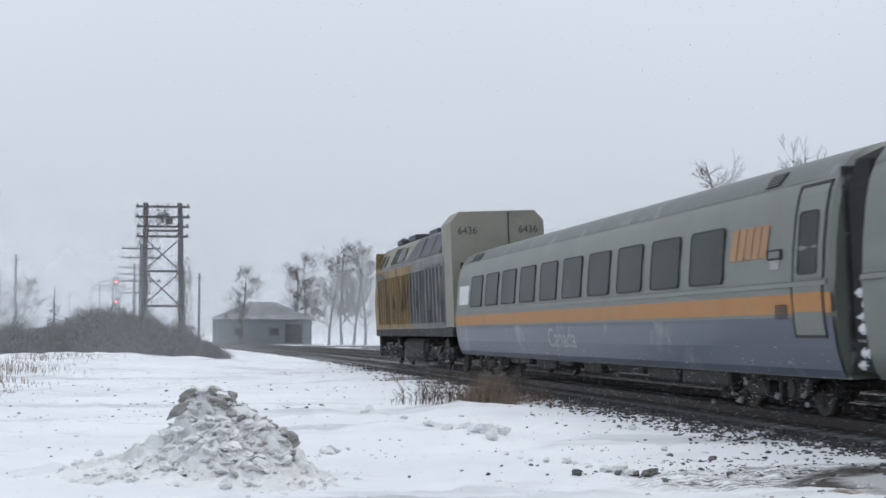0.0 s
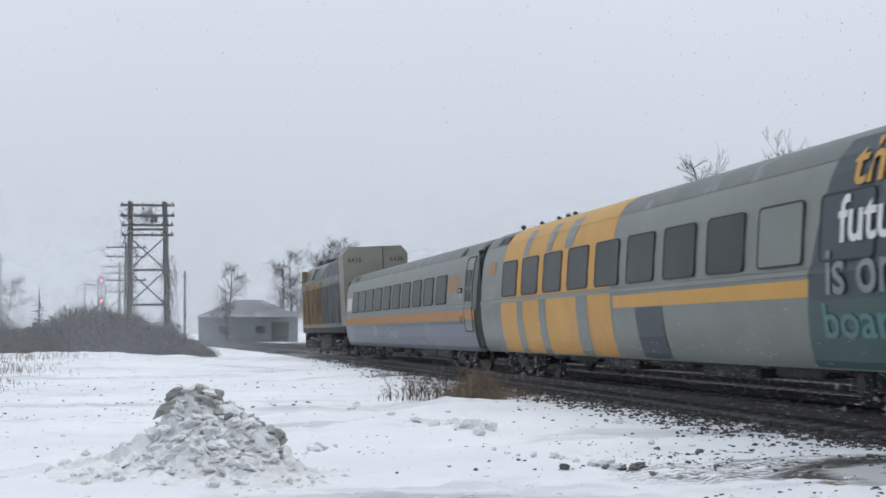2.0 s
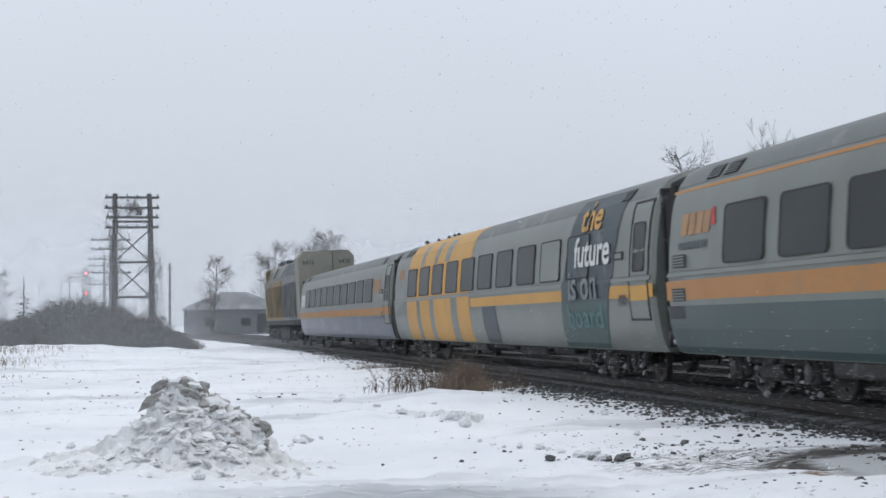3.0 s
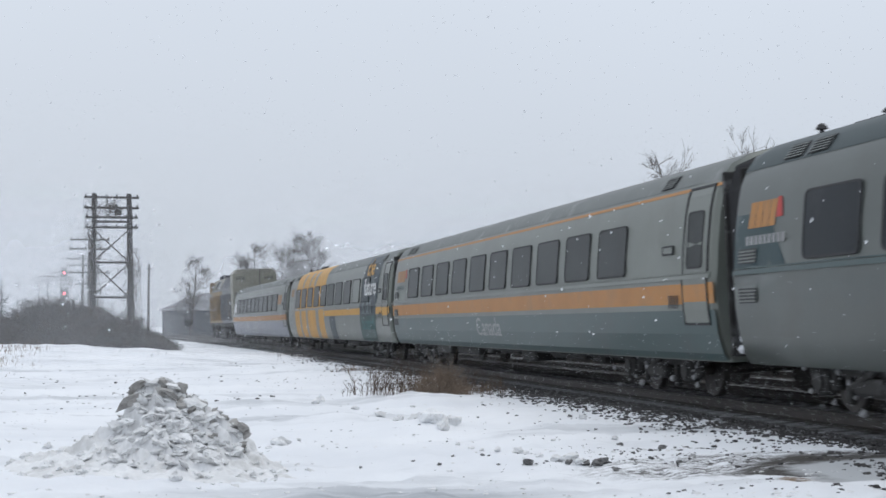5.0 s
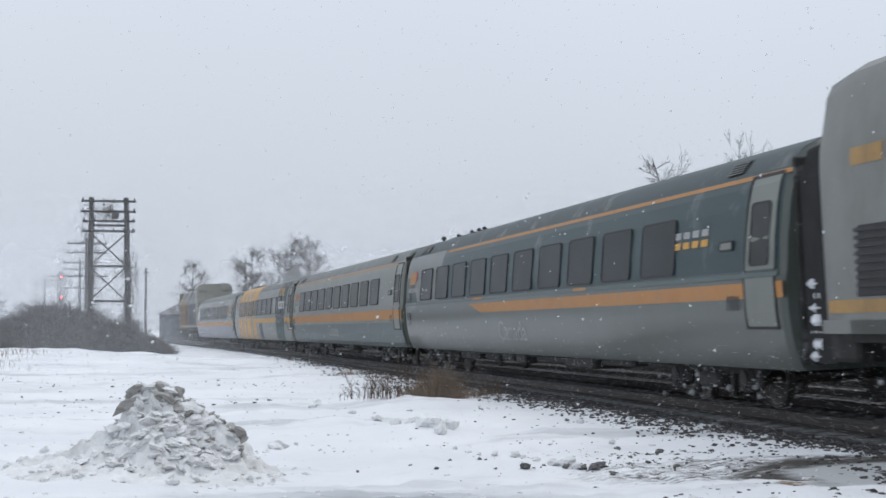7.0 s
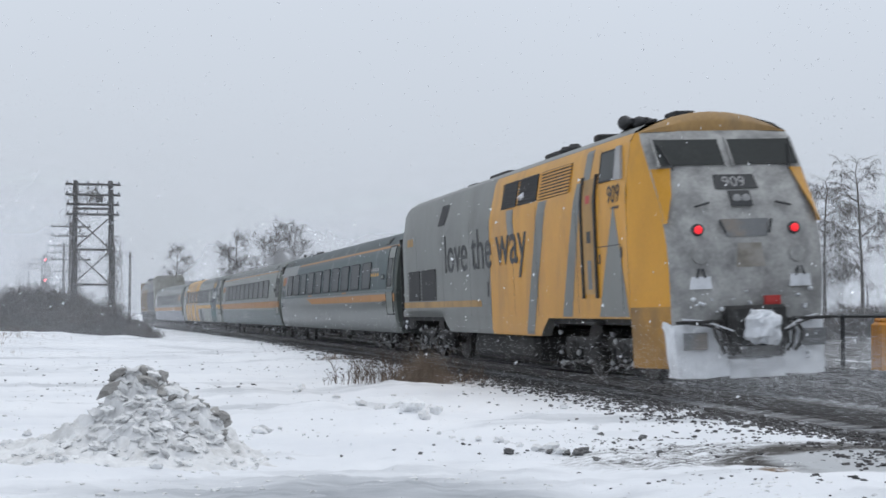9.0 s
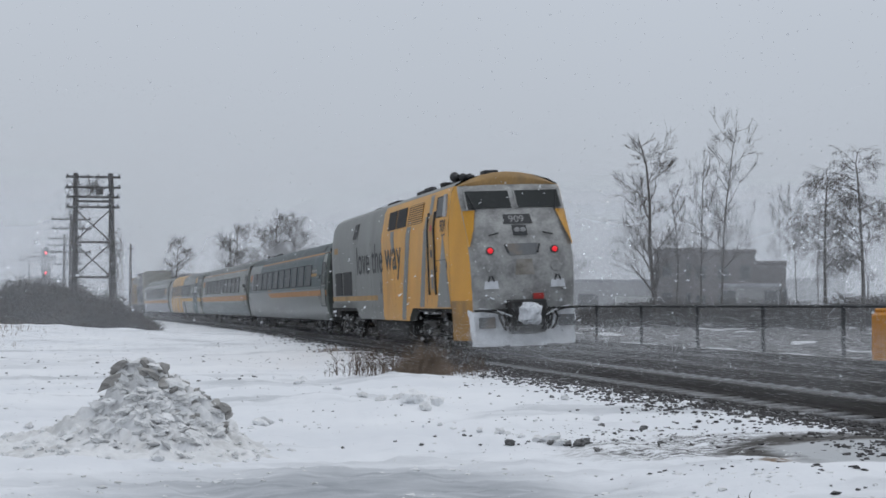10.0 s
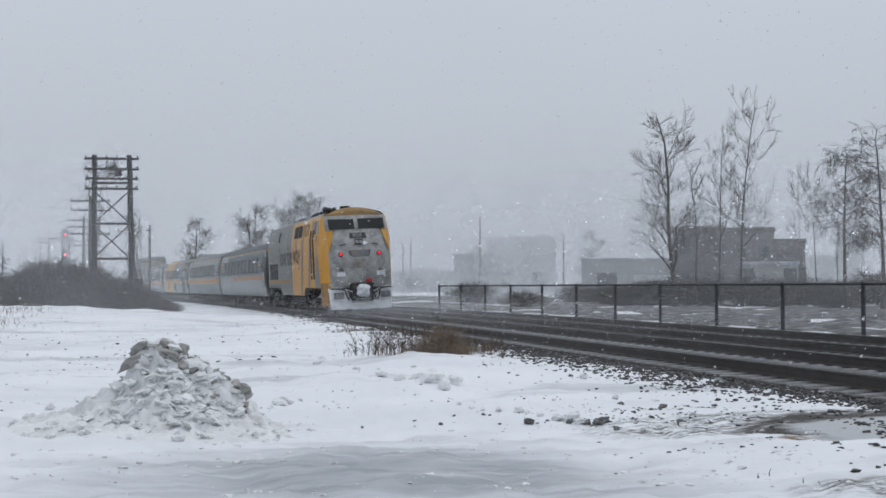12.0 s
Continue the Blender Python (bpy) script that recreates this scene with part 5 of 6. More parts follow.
    for sd in (-1, 1):
        s.poly([(sd * 1.44, -0.55, 1.2), (sd * 1.44, -0.42, 2.6), (sd * 1.44, -0.75, 3.1), (sd * 1.44, -0.95, 3.6), (sd * 1.44, -1.25, 3.6), (sd * 1.44, -1.25, 1.2)])
    part("cab_nose", s, M_OLDYELLOW, c, "blunt yellow cab nose")
    s = Shape()
    s.box((0, -8.5, 1.25), (2.9, 15.8, 0.28), 0.03)
    s.box((0, -8.2, 0.62), (2.5, 4.2, 0.8), 0.15)
    s.box((0, -0.5, 0.75), (2.6, 0.3, 0.9), 0.05)
    s.box((0, -16.9, 0.9), (0.4, 0.9, 0.35), 0.05)
    part("frame", s, M_UNDER, c, "dark frame and fuel tank crusted with snow")
    for x, d, a in ((-0.5, 4.2, 1.2), (-0.5, 7.0, 1.6), (-0.3, 10.2, 1.6), (-0.3, 13.4, 3.0)):
        s = Shape()
        s.box((x, -d, 4.66), (0.9, a, 0.2), 0.04)
        part("roof_box", s, M_NAVY, c)
    horn_cluster(c, -0.4, 3.0, 4.56, M_BLACK)
    for d in (3.6, 13.6):
        bogie(c, d, 2.75, 0.51, WS_LOCO, 1.2)
    return c


LEAD = lead_locomotive()
COACHES = [coach(0, "grey coach with blue-grey lower side and orange stripe"), coach(1, "grey coach with yellow wrap and dark teal slogan panel"),
           coach(2, "grey coach with orange stripe and dusty teal lower side"), coach(3, "teal and grey coach with orange stripe and dark windows")]
TAIL = rear_locomotive()


# ---- lineside things ----
def bearing(deg, r):
    return r * math.sin(radians(deg)), r * math.cos(radians(deg))


def pole_tower():
    """Two-poled timber tower of the old wire line, overgrown with vines."""
    t = thing("telegraph_tower", "weathered two-pole timber tower with crossarms and hanging vines", "telegraph tower")
    xl, xr, y, top = -3.32, -1.42, 85.0, 8.85
    for x0, x1, r in ((xl - 0.02, xl, 0.15), (xr + 0.22, xr, 0.16)):
        s = Shape()
        rings = []
        for k in range(9):
            f = k / 8
            z = -0.2 + (top + 0.2) * f
            rr = r * (1.25 - 0.35 * f)
            rings.append([(x0 + (x1 - x0) * f + rr * math.cos(a * math.pi / 5) + 0.02 * math.sin(k * 2.1), y + rr * math.sin(a * math.pi / 5), z) for a in range(10)])
        s.grid(rings, 0, True)
        s.poly(rings[-1])
        part("pole", s, M_WOODPOLE, t)
    for z, over in ((8.62, 0.55), (8.04, 0.55), (7.5, 0.5), (7.26, -0.05), (6.94, 0.5), (4.98, -0.05), (3.03, -0.05)):
        s = Shape()
        s.box(((xl + xr) / 2, y - 0.24, z), (xr - xl + 2 * over, 0.12, 0.13), 0.015)
        arm = part("crossarm", s, M_WOODPOLE, t)
        if over > 0:
            for q in range(6):
                s = Shape()
                s.lathe((xl - over + 0.1 + q * (xr - xl + 2 * over - 0.2) / 5, y - 0.24, z + 0.06), [(0.02, 0), (0.04, 0.03), (0.045, 0.09), (0.02, 0.13)], 6)
                part("insulator", s, M_LETTER, arm)
    for z0, z1 in ((6.8, 5.05), (4.9, 3.1)):
        for a, b in ((xl, xr), (xr, xl)):
            s = Shape()
            s.tube((a, y - 0.2, z0), (b, y - 0.2, z1), 0.04, n=5)
            part("brace", s, M_STEEL, t)
    s = Shape()
    s.box((xl + 1.32, y - 0.3, 7.82), (0.38, 0.3, 0.36), 0.03)
    part("junction_box", s, M_WOODPOLE, t)
    rnd = random.Random(8)
    v = Shape()
    for x, zlo, zhi, n in ((xl, 0, 8.7, 260), (xr + 0.2, 0, 5.8, 330), (xl + 0.9, 8.0, 8.7, 70)):
        for _ in range(n):
            z = rnd.uniform(zlo, zhi)
            p = Vector((x + rnd.gauss(0, 0.22), y - 0.1 + rnd.gauss(0, 0.2), z))
            for _k in range(3):
                q = p + Vector((rnd.gauss(0, 0.13), rnd.gauss(0, 0.1), rnd.uniform(-0.45, 0.12)))
                v.tube(p, q, 0.012, 0.008, 3, caps=False)
                p = q
    part("vines", v, M_TWIG, t, "bare hanging vines")


pole_tower()


def line_pole(az, r, height, arms, width):
    """One pole of the wire line with its crossarms and insulators."""
    x, y = bearing(az, r)
    t = thing("telegraph_pole", "old timber telegraph pole with crossarms", "telegraph pole", "poles of the wire line")
    t.matrix_basis = pose(x, y, 0, 0, 0, -az)
    s = Shape()
    s.tube((0, 0, -0.2), (0, 0, height), 0.17, 0.11, 8)
    part("pole", s, M_WOODPOLE, t)
    for z in arms:
        s = Shape()
        s.box((0, -0.14, z), (width, 0.1, 0.12), 0.01)
        a = part("crossarm", s, M_WOODPOLE, t)
        for q in range(6):
            i = Shape()
            i.lathe((-width / 2 + 0.12 + q * (width - 0.24) / 5, -0.14, z + 0.05), [(0.02, 0), (0.05, 0.04), (0.05, 0.12), (0.02, 0.16)], 6)
            part("insulator", i, M_LETTER, a)


for az, r, h, arms, w in ((-2.39, 116, 8.4, (8.0, 7.3, 5.5), 3.0), (-2.63, 138, 7.9, (7.5, 6.9, 5.2), 3.0), (-3.42, 185, 8.2, (7.9, 7.3), 3.0), (-3.15, 205, 8.0, (7.6, 5.0), 3.2),
                           (-3.9, 225, 9.0, (8.7, 8.0), 2.8), (-4.2, 262, 9.6, (9.3,), 2.8), (-5.0, 285, 9.6, (9.3, 8.6), 3.4)):
    line_pole(az, r, h, arms, w)


def signal_mast():
    x, y = bearing(-3.3, 175)
    t = thing("railway_signal", "signal mast with two lit red lamps", "railway signal")
    s = Shape()
    s.tube((x, y, 0), (x, y, 8.2), 0.09, n=8)
    part("mast", s, M_FENCE, t)
    for z in (7.5, 5.2):
        s = Shape()
        s.box((x, y - 0.15, z), (0.7, 0.06, 1.2), 0.15)
        h = part("signal_head", s, M_BLACK, t)
        s = Shape()
        s.lathe((x, y - 0.2, z), [(0.14, 0.02), (0.14, -0.03), (0.05, -0.05)], 12, 0, "y")
        part("lamp", s, M_SIGNAL, h, "lit red signal lamp")


signal_mast()


def bare_pole(az, r, h, arm=0.0):
    x, y = bearing(az, r)
    t = thing("utility_pole", "thin weathered utility pole", "utility pole", "far utility poles")
    s = Shape()
    s.tube((x, y, 0), (x, y, h), 0.16, 0.1, 7)
    part("pole", s, M_WOODPOLE, t)
    if arm:
        s = Shape()
        s.box((x, y - 0.12, h - 0.5), (arm, 0.1, 0.12), 0.01)
        part("crossarm", s, M_WOODPOLE, t)


for az, r, h, arm in ((-0.2, 150, 7.6, 0.6), (12.43, 230, 12.0, 0), (15.65, 210, 8.6, 0), (9.75, 240, 9.0, 0), (9.45, 250, 8.5, 0), (-6.95, 130, 8.2, 0.7), (27.7, 150, 4.6, 1.2)):
    bare_pole(az, r, h, arm)


def bush_mesh(seed, h, spread, n, r0):
    """A rounded thicket: canes arch up and over, with a haze of side twigs."""
    rnd = random.Random(seed)
    s = Shape()
    for _ in range(n):
        a, reach = rnd.uniform(0, 6.28), rnd.random() ** 0.6
        top = h * math.sqrt(max(0.05, 1 - 0.85 * reach ** 2)) * rnd.uniform(0.6, 1.0)
        p = Vector((rnd.gauss(0, 0.35), rnd.gauss(0, 0.35), 0))
        tip = Vector((math.cos(a) * reach * spread, math.sin(a) * reach * spread, top))
        mid = p.lerp(tip, 0.5) + Vector((rnd.gauss(0, 0.15), rnd.gauss(0, 0.15), top * 0.18))
        over = tip + Vector((math.cos(a + rnd.gauss(0, 0.7)), math.sin(a + rnd.gauss(0, 0.7)), rnd.uniform(-0.7, 0.35))) * rnd.uniform(0.15, 0.45)
        for u, v, w0, w1 in ((p, mid, r0, r0 * 0.75), (mid, tip, r0 * 0.75, r0 * 0.5), (tip, over, r0 * 0.5, r0 * 0.3)):
            s.tube(u, v, w0, w1, 3, caps=False)
        for _k in range(4):
            o = mid.lerp(tip, rnd.random())
            s.tube(o, o + Vector((rnd.gauss(0, 0.28), rnd.gauss(0, 0.28), rnd.gauss(0.05, 0.25))), r0 * 0.55, r0 * 0.3, 3, caps=False)
    return s.mesh("bush", M_TWIG)


BUSHES = [bush_mesh(k, 2.2, 1.7, 190, 0.021) for k in range(5)]
rnd = random.Random(21)
for k in range(110):
    az = -8.8 + 9.3 * rnd.random()
    r = rnd.uniform(72, 90) if az > -4.6 else rnd.uniform(66, 92)
    x, y = bearing(az, r)
    tall = float(np.interp(az, (-8.8, -6.2, -5.0, -4.3, -2.7, -2.1, -0.9, -0.3, 0.5), (0.8, 0.75, 0.78, 1.12, 1.15, 0.95, 0.85, 0.6, 0.3)))
    sc = rnd.choice((0.5, 0.62, 0.75, 0.9, 1.05, 1.22)) * tall
    b = tagged(new("bush", BUSHES[k % 5]), "dense leafless brown bush in the thicket round the tower", "bush", "bare bushes round the tower")
    b.matrix_basis = pose(x, y, ground_z(x, y) - 0.08, 0, 0, rnd.uniform(0, 360)) @ Matrix.Diagonal((sc * 0.8, sc * 0.8, sc, 1))
for k in range(30):
    az = -0.6 + 1.1 * rnd.random() - 3.6 * (k % 2) * rnd.random()
    x, y = bearing(az, rnd.uniform(67, 75))
    b = tagged(new("bush", BUSHES[k % 5]), "low leafless brown scrub in the snow", "bush", "bare bushes round the tower")
    sc = rnd.uniform(0.18, 0.42)
    b.matrix_basis = pose(x, y, ground_z(x, y) - 0.03, 0, 0, rnd.uniform(0, 360)) @ Matrix.Diagonal((sc * 1.5, sc * 1.5, sc, 1))


def conifer(az, r, h):
    x, y = bearing(az, r)
    rnd = random.Random(int(r))
    t = thing("conifer", "small dark conifer among the bushes", "tree")
    s = Shape()
    s.tube((x, y, 0), (x, y, h), 0.09, 0.015, 6)
    part("trunk", s, M_BARK, t)
    s = Shape()
    for k in range(420):
        f = rnd.random() ** 0.7
        z, a = h * (0.12 + 0.88 * (1 - f)), rnd.uniform(0, 6.28)
        l = (0.12 + 0.95 * f) * rnd.uniform(0.5, 1.1)
        p, q = Vector((x, y, z)), Vector((x + l * math.cos(a), y + l * math.sin(a), z + l * rnd.uniform(-0.25, 0.2)))
        u = Vector((-math.sin(a), math.cos(a), 0)) * l * 0.16
        s.poly([p, q - u, q + (q - p) * 0.25, q + u])
    part("crown", s, M_CONIFER, t)


conifer(-5.55, 78, 3.9)
conifer(-6.9, 84, 3.0)


def bare_tree(seed, height, lean=0.0, droop=0.0, dense=1.0, low=0.25, r0=None, fine=0.008):
    """Trunk and forking limbs down to fine twigs; returns the two meshes."""
    rnd = random.Random(seed)
    trunk, crown = Shape(), Shape()
    r0 = r0 or height * 0.016

    def grow(p, w, length, r, depth):
        segs = 3 if depth < 2 else 2
        pts = [p]
        for k in range(segs):
            w = (w + Vector((rnd.gauss(0, 0.16), rnd.gauss(0, 0.16), 0.05 - droop * depth * 0.25))).normalized()
            q = p + w * length / segs
            crown.tube(p, q, max(r, fine), max(r * 0.72, fine * 0.85), 5 if depth < 2 else 3, caps=False)
            p, r = q, r * 0.75
            pts.append(p)
        if depth >= 4:
            return
        n = int((4.4 if depth < 3 else 3.2) * dense)
        for k in range(n):
            o = pts[rnd.randrange(1, len(pts))]
            v = (w + Vector((rnd.gauss(0, 0.65), rnd.gauss(0, 0.65), rnd.gauss(0.1, 0.4) - droop))).normalized()
            grow(o, v, length * rnd.uniform(0.45, 0.72), r * rnd.uniform(0.55, 0.8), depth + 1)

    p, w, r = Vector((0, 0, -0.1)), Vector((lean, 0, 1)).normalized(), r0
    n = 9
    for k in range(n):
        w = (w + Vector((rnd.gauss(0, 0.05), rnd.gauss(0, 0.05), 0.06))).normalized()
        q = p + w * height * 0.92 / n
        trunk.tube(p, q, r, r * 0.87, 8, caps=False)
        if (k + 1) / n > low:
            for _ in range(rnd.choice((2, 2, 3))):
                a = rnd.uniform(0, 6.28)
                v = Vector((math.cos(a), math.sin(a), rnd.uniform(0.35, 1.0))).normalized()
                grow(q, v, height * rnd.uniform(0.14, 0.24) * (1.15 - 0.5 * k / n), r * 0.45, 1)
        p, r = q, r * 0.87
    grow(p, w, height * 0.12, r, 2)
    return trunk.mesh("trunk", M_BARK), crown.mesh("crown", M_BARK)


KINDS = {"broad": bare_tree(3, 11.0, 0.0, 0.0, 1.25, 0.2, 0.2), "slim": bare_tree(17, 12.0, 0.0, -0.02, 1.2, 0.25, 0.15), "droop": bare_tree(9, 9.5, 0.03, 0.3, 1.4, 0.35, 0.15),
         "hazy": bare_tree(23, 11.0, 0.0, -0.03, 1.25, 0.15, 0.22, 0.012), "young": bare_tree(14, 7.0, 0.05, -0.1, 0.7, 0.45, 0.07)}


def tree(kind, az, r, h, label, turn=0, tilt=0.0, wide=1.0):
    tm, cm = KINDS[kind]
    base = {"broad": 11.0, "slim": 12.0, "droop": 9.5, "young": 7.0, "hazy": 11.0}[kind]
    x, y = bearing(az, r)
    t = thing("bare_tree", label, "tree", "leafless trees")
    for n, me in (("trunk", tm), ("crown", cm)):
        o = new(n, me)
        o.parent = t
    k = h / base
    t.matrix_basis = pose(x, y, ground_z(x, y) - 0.05, 0, tilt, turn) @ Matrix.Diagonal((k * wide, k * wide, k, 1))


TALL = "tall leafless tree with a spreading crown of fine twigs"
tree("broad", 19.9, 82, 10.0, TALL, 20)
tree("young", 20.7, 84, 7.6, "slender leafless tree leaning beside a larger one", 80, 2)
tree("slim", 21.6, 88, 9.4, "tall narrow leafless tree with upright branches", 10, 0, 0.6)
tree("slim", 22.3, 86, 11.2, "tall narrow leafless tree with upright branches", 130, 0, 0.65)
tree("young", 24.6, 80, 7.0, "thin young leafless tree", 0, -3, 0.6)
tree("young", 25.2, 82, 7.2, "thin young leafless tree", 140, 2, 0.6)
tree("droop", 26.2, 78, 8.2, "leafless tree with drooping tangled twigs", 30)
tree("droop", 27.5, 76, 8.6, "leafless tree with drooping tangled twigs", 200)
tree("slim", 29.2, 80, 9.5, "tall narrow leafless tree with upright branches", 70)
tree("young", 25.9, 84, 6.5, "thin young leafless tree", 250, 1, 0.6)
FAR = "distant leafless tree half lost in blowing snow"
for az, r, h, turn, wide in ((1.35, 190, 9.6, 45, 0.9), (3.45, 195, 9.4, 10, 0.9), (3.95, 195, 11.4, 200, 0.9), (4.75, 185, 10.6, 100, 1.0), (5.25, 192, 12.6, 160, 0.9), (5.7, 190, 12.0, 60, 0.9), (6.15, 188, 10.8, 300, 0.9),
                             (16.6, 210, 8.5, 10, 1.0), (12.0, 240, 7.5, 80, 1.3), (-6.8, 120, 5.6, 120, 1.1), (-8.3, 135, 6.2, 220, 1.1), (-7.6, 140, 6.8, 20, 1.1)):
    tree("hazy", az, r, h, FAR, turn, 0, wide)


# ---- buildings in the distance ----
def building(name, label, az, r, w, dep, h, wall, roof="flat", windows=(), snow=True, turn=None, base=0.0):
    x, y = bearing(az, r)
    t = thing(name, label, "building")
    t.matrix_basis = pose(x, y, base, 0, 0, -az if turn is None else turn)
    s = Shape()
    s.box((0, dep / 2, h / 2 - 0.2), (w, dep, h + 0.4))
    part("wall", s, wall, t)
    s = Shape()
    if roof == "flat":
        s.box((0, dep / 2, h + 0.08), (w + 0.3, dep + 0.3, 0.3), 0.05)
    else:
        e, rh = 0.5, roof
        a = [(-w / 2 - e, -e, h), (w / 2 + e, -e, h), (w / 2 + e, dep + e, h), (-w / 2 - e, dep + e, h)]
        i = min(w, dep) / 2
        b = [(-w / 2 + i, dep / 2, h + rh), (w / 2 - i, dep / 2, h + rh)] if w > dep else [(0, i, h + rh), (0, dep - i, h + rh)]
        s.poly([a[0], a[1], b[1], b[0]])
        s.poly([a[2], a[3], b[0], b[1]])
        s.poly([a[1], a[2], b[1]])
        s.poly([a[3], a[0], b[0]])
        s.poly(a[::-1])
    part("roof", s, M_SHEDROOF if snow else M_BRICK, t)
    for wx, wz, ww, wh in windows:
        s = Shape()
        s.box((wx, -0.01, wz), (ww, 0.12, wh), 0.02)
        f = part("window", s, M_FENCE, t)
        s = Shape()
        s.box((wx, -0.08, wz), (ww - 0.2, 0.03, wh - 0.2))
        part("pane", s, M_GLASS, f)


building("shed", "low hip-roofed shed with snow on its roof", 2.2, 190, 12.5, 9, 3.4, M_SHEDWALL, 2.3, [(-3, 1.8, 1.2, 1.0), (1.5, 1.8, 1.2, 1.0), (4, 1.6, 2.2, 2.4)])
building("brick_block", "dark brick industrial block with flat roof", 20.75, 128, 4.2, 10, 6.2, M_BRICK, "flat", [(-1, 2.0, 0.8, 1.2), (1, 2.0, 0.8, 1.2), (-1, 4.6, 0.8, 1.2), (1, 4.6, 0.8, 1.2)], False)
building("brick_block", "dark brick industrial block with flat roof", 22.4, 124, 5.2, 11, 5.9, M_BRICK, "flat", [(a, z, 0.8, 1.2) for a in (-1.8, 0, 1.8) for z in (1.8, 4.2)], False)
building("brick_annex", "lower dark brick annex", 24.0, 126, 3.2, 8, 5.0, M_BRICK, "flat", [(-1.2, 2.2, 1, 1.4), (1.2, 2.2, 1, 1.4)], False)
building("concrete_wing", "pale concrete wing of the works", 23.4, 118, 4.4, 3, 3.0, M_CONCRETE, "flat", [(-1.6, 2.0, 1, 1.4), (1.6, 2.0, 1, 1.4)])
building("concrete_block", "pale grey block beyond the works", 25.4, 230, 6.0, 10, 5.6, M_CONCRETE, "flat", [(0, 2.4, 1.2, 1.4)])
building("concrete_block", "pale grey tall block beyond the works", 26.35, 260, 4.6, 10, 9.0, M_CONCRETE, "flat", [(0, 2.4, 1.2, 1.4)])
building("warehouse", "long low warehouse with a ribbed grey front", 18.0, 165, 9.6, 12, 4.2, M_SIDING, "flat", [(-2, 1.5, 2.2, 2.6)])
building("warehouse", "long low warehouse with a ribbed grey front", 20.2, 150, 3.6, 8, 3.6, M_CONCRETE, "flat", [(0, 1.5, 1.4, 1.6)])
building("far_hall", "far industrial hall fading into snow", 14.0, 340, 16, 20, 12.5, M_SIDING, "flat", [(-4, 3, 3, 3), (4, 3, 3, 3)])
building("far_hall", "far industrial hall fading into snow", 12.2, 330, 9, 14, 8.5, M_SHEDWALL, "flat", [(0, 3, 3, 3)])
building("far_shed", "far low shed fading into snow", 10.3, 320, 14, 12, 4.5, M_SIDING, 1.0, [(-3, 2, 2, 2)])


def parked_van(az, r):
    x, y = bearing(az, r)
    t = thing("parked_van", "white van parked beyond the fence", "van")
    t.matrix_basis = pose(x, y, 0.2, 0, 0, 75)
    s = Shape()
    prof = [(-2.4, 0.4), (-2.4, 1.1), (-1.7, 1.3), (-1.1, 2.0), (2.4, 2.05), (2.5, 0.4)]
    s.grid([[(sx, yy, z) for yy, z in prof] for sx in (-0.9, 0.9)], 0, True)
    s.poly([(-0.9, yy, z) for yy, z in prof])
    s.poly([(0.9, yy, z) for yy, z in prof][::-1])
    part("body", s, M_WHITE, t)
    for a in (-1.6, 1.6):
        for sx in (-0.85, 0.85):
            s = Shape()
            s.lathe((sx, a, 0.33), [(0.2, -0.1), (0.33, -0.1), (0.33, 0.1), (0.2, 0.1)], 14, 0, "x")
            part("wheel", s, M_BLACK, t)
    s = Shape()
    s.poly([(-0.91, -1.65, 1.35), (-0.91, -1.1, 1.9), (-0.91, -0.2, 1.9), (-0.91, -0.2, 1.35)])
    part("side_window", s, M_GLASS, t)


parked_van(19.5, 120)


# ---- fence beyond the second track ----
def fence():
    X, ztop, zbase = 16.0, 1.43, 0.22
    t = thing("chain_link_fence", "dark chain-link fence with steel posts beside the tracks", "fence")
    ys = [X * k for k in (1.43, 1.70, 1.964, 2.236, 2.515, 2.807, 3.089, 3.38, 3.68, 4.0, 4.30, 4.625, 4.96)]

    def fx(y):
        return X - CA * y * y * 0.4

    for y in ys:
        s = Shape()
        s.tube((fx(y), y, zbase - 0.3), (fx(y), y, ztop + 0.02), 0.055, n=8)
        s.lathe((fx(y), y, ztop + 0.02), [(0.06, 0), (0.05, 0.03), (0.01, 0.05)], 8)
        part("post", s, M_FENCE, t)
    for a, b in zip(ys, ys[1:]):
        s = Shape()
        s.tube((fx(a), a, ztop), (fx(b), b, ztop), 0.035, n=6)
        part("top_rail", s, M_FENCE, t)
    w = Shape()
    y, h, g, tw = ys[0], ztop - zbase, 0.085, 0.004
    while y < ys[-1] - h:
        for a, b in ((zbase, ztop), (ztop, zbase)):
            p, q = (fx(y), y, a), (fx(y + h), y + h, b)
            w.poly([(p[0], p[1] - tw, p[2]), (p[0], p[1] + tw, p[2]), (q[0], q[1] + tw, q[2]), (q[0], q[1] - tw, q[2])])
        y += g
    tagged(part("wire_mesh", w, M_WIRE, t, "galvanised diamond wire mesh"), kind="stuff")
    s = Shape()
    x, y = 15.75, 29.3
    s.box((x, y, 0.75), (0.42, 0.42, 1.1), 0.06)
    s.box((x, y, 1.34), (0.3, 0.3, 0.1), 0.03)
    tagged(part("marker_box", s, M_YBOX), "orange plastic cabinet beside the fence", "cabinet")


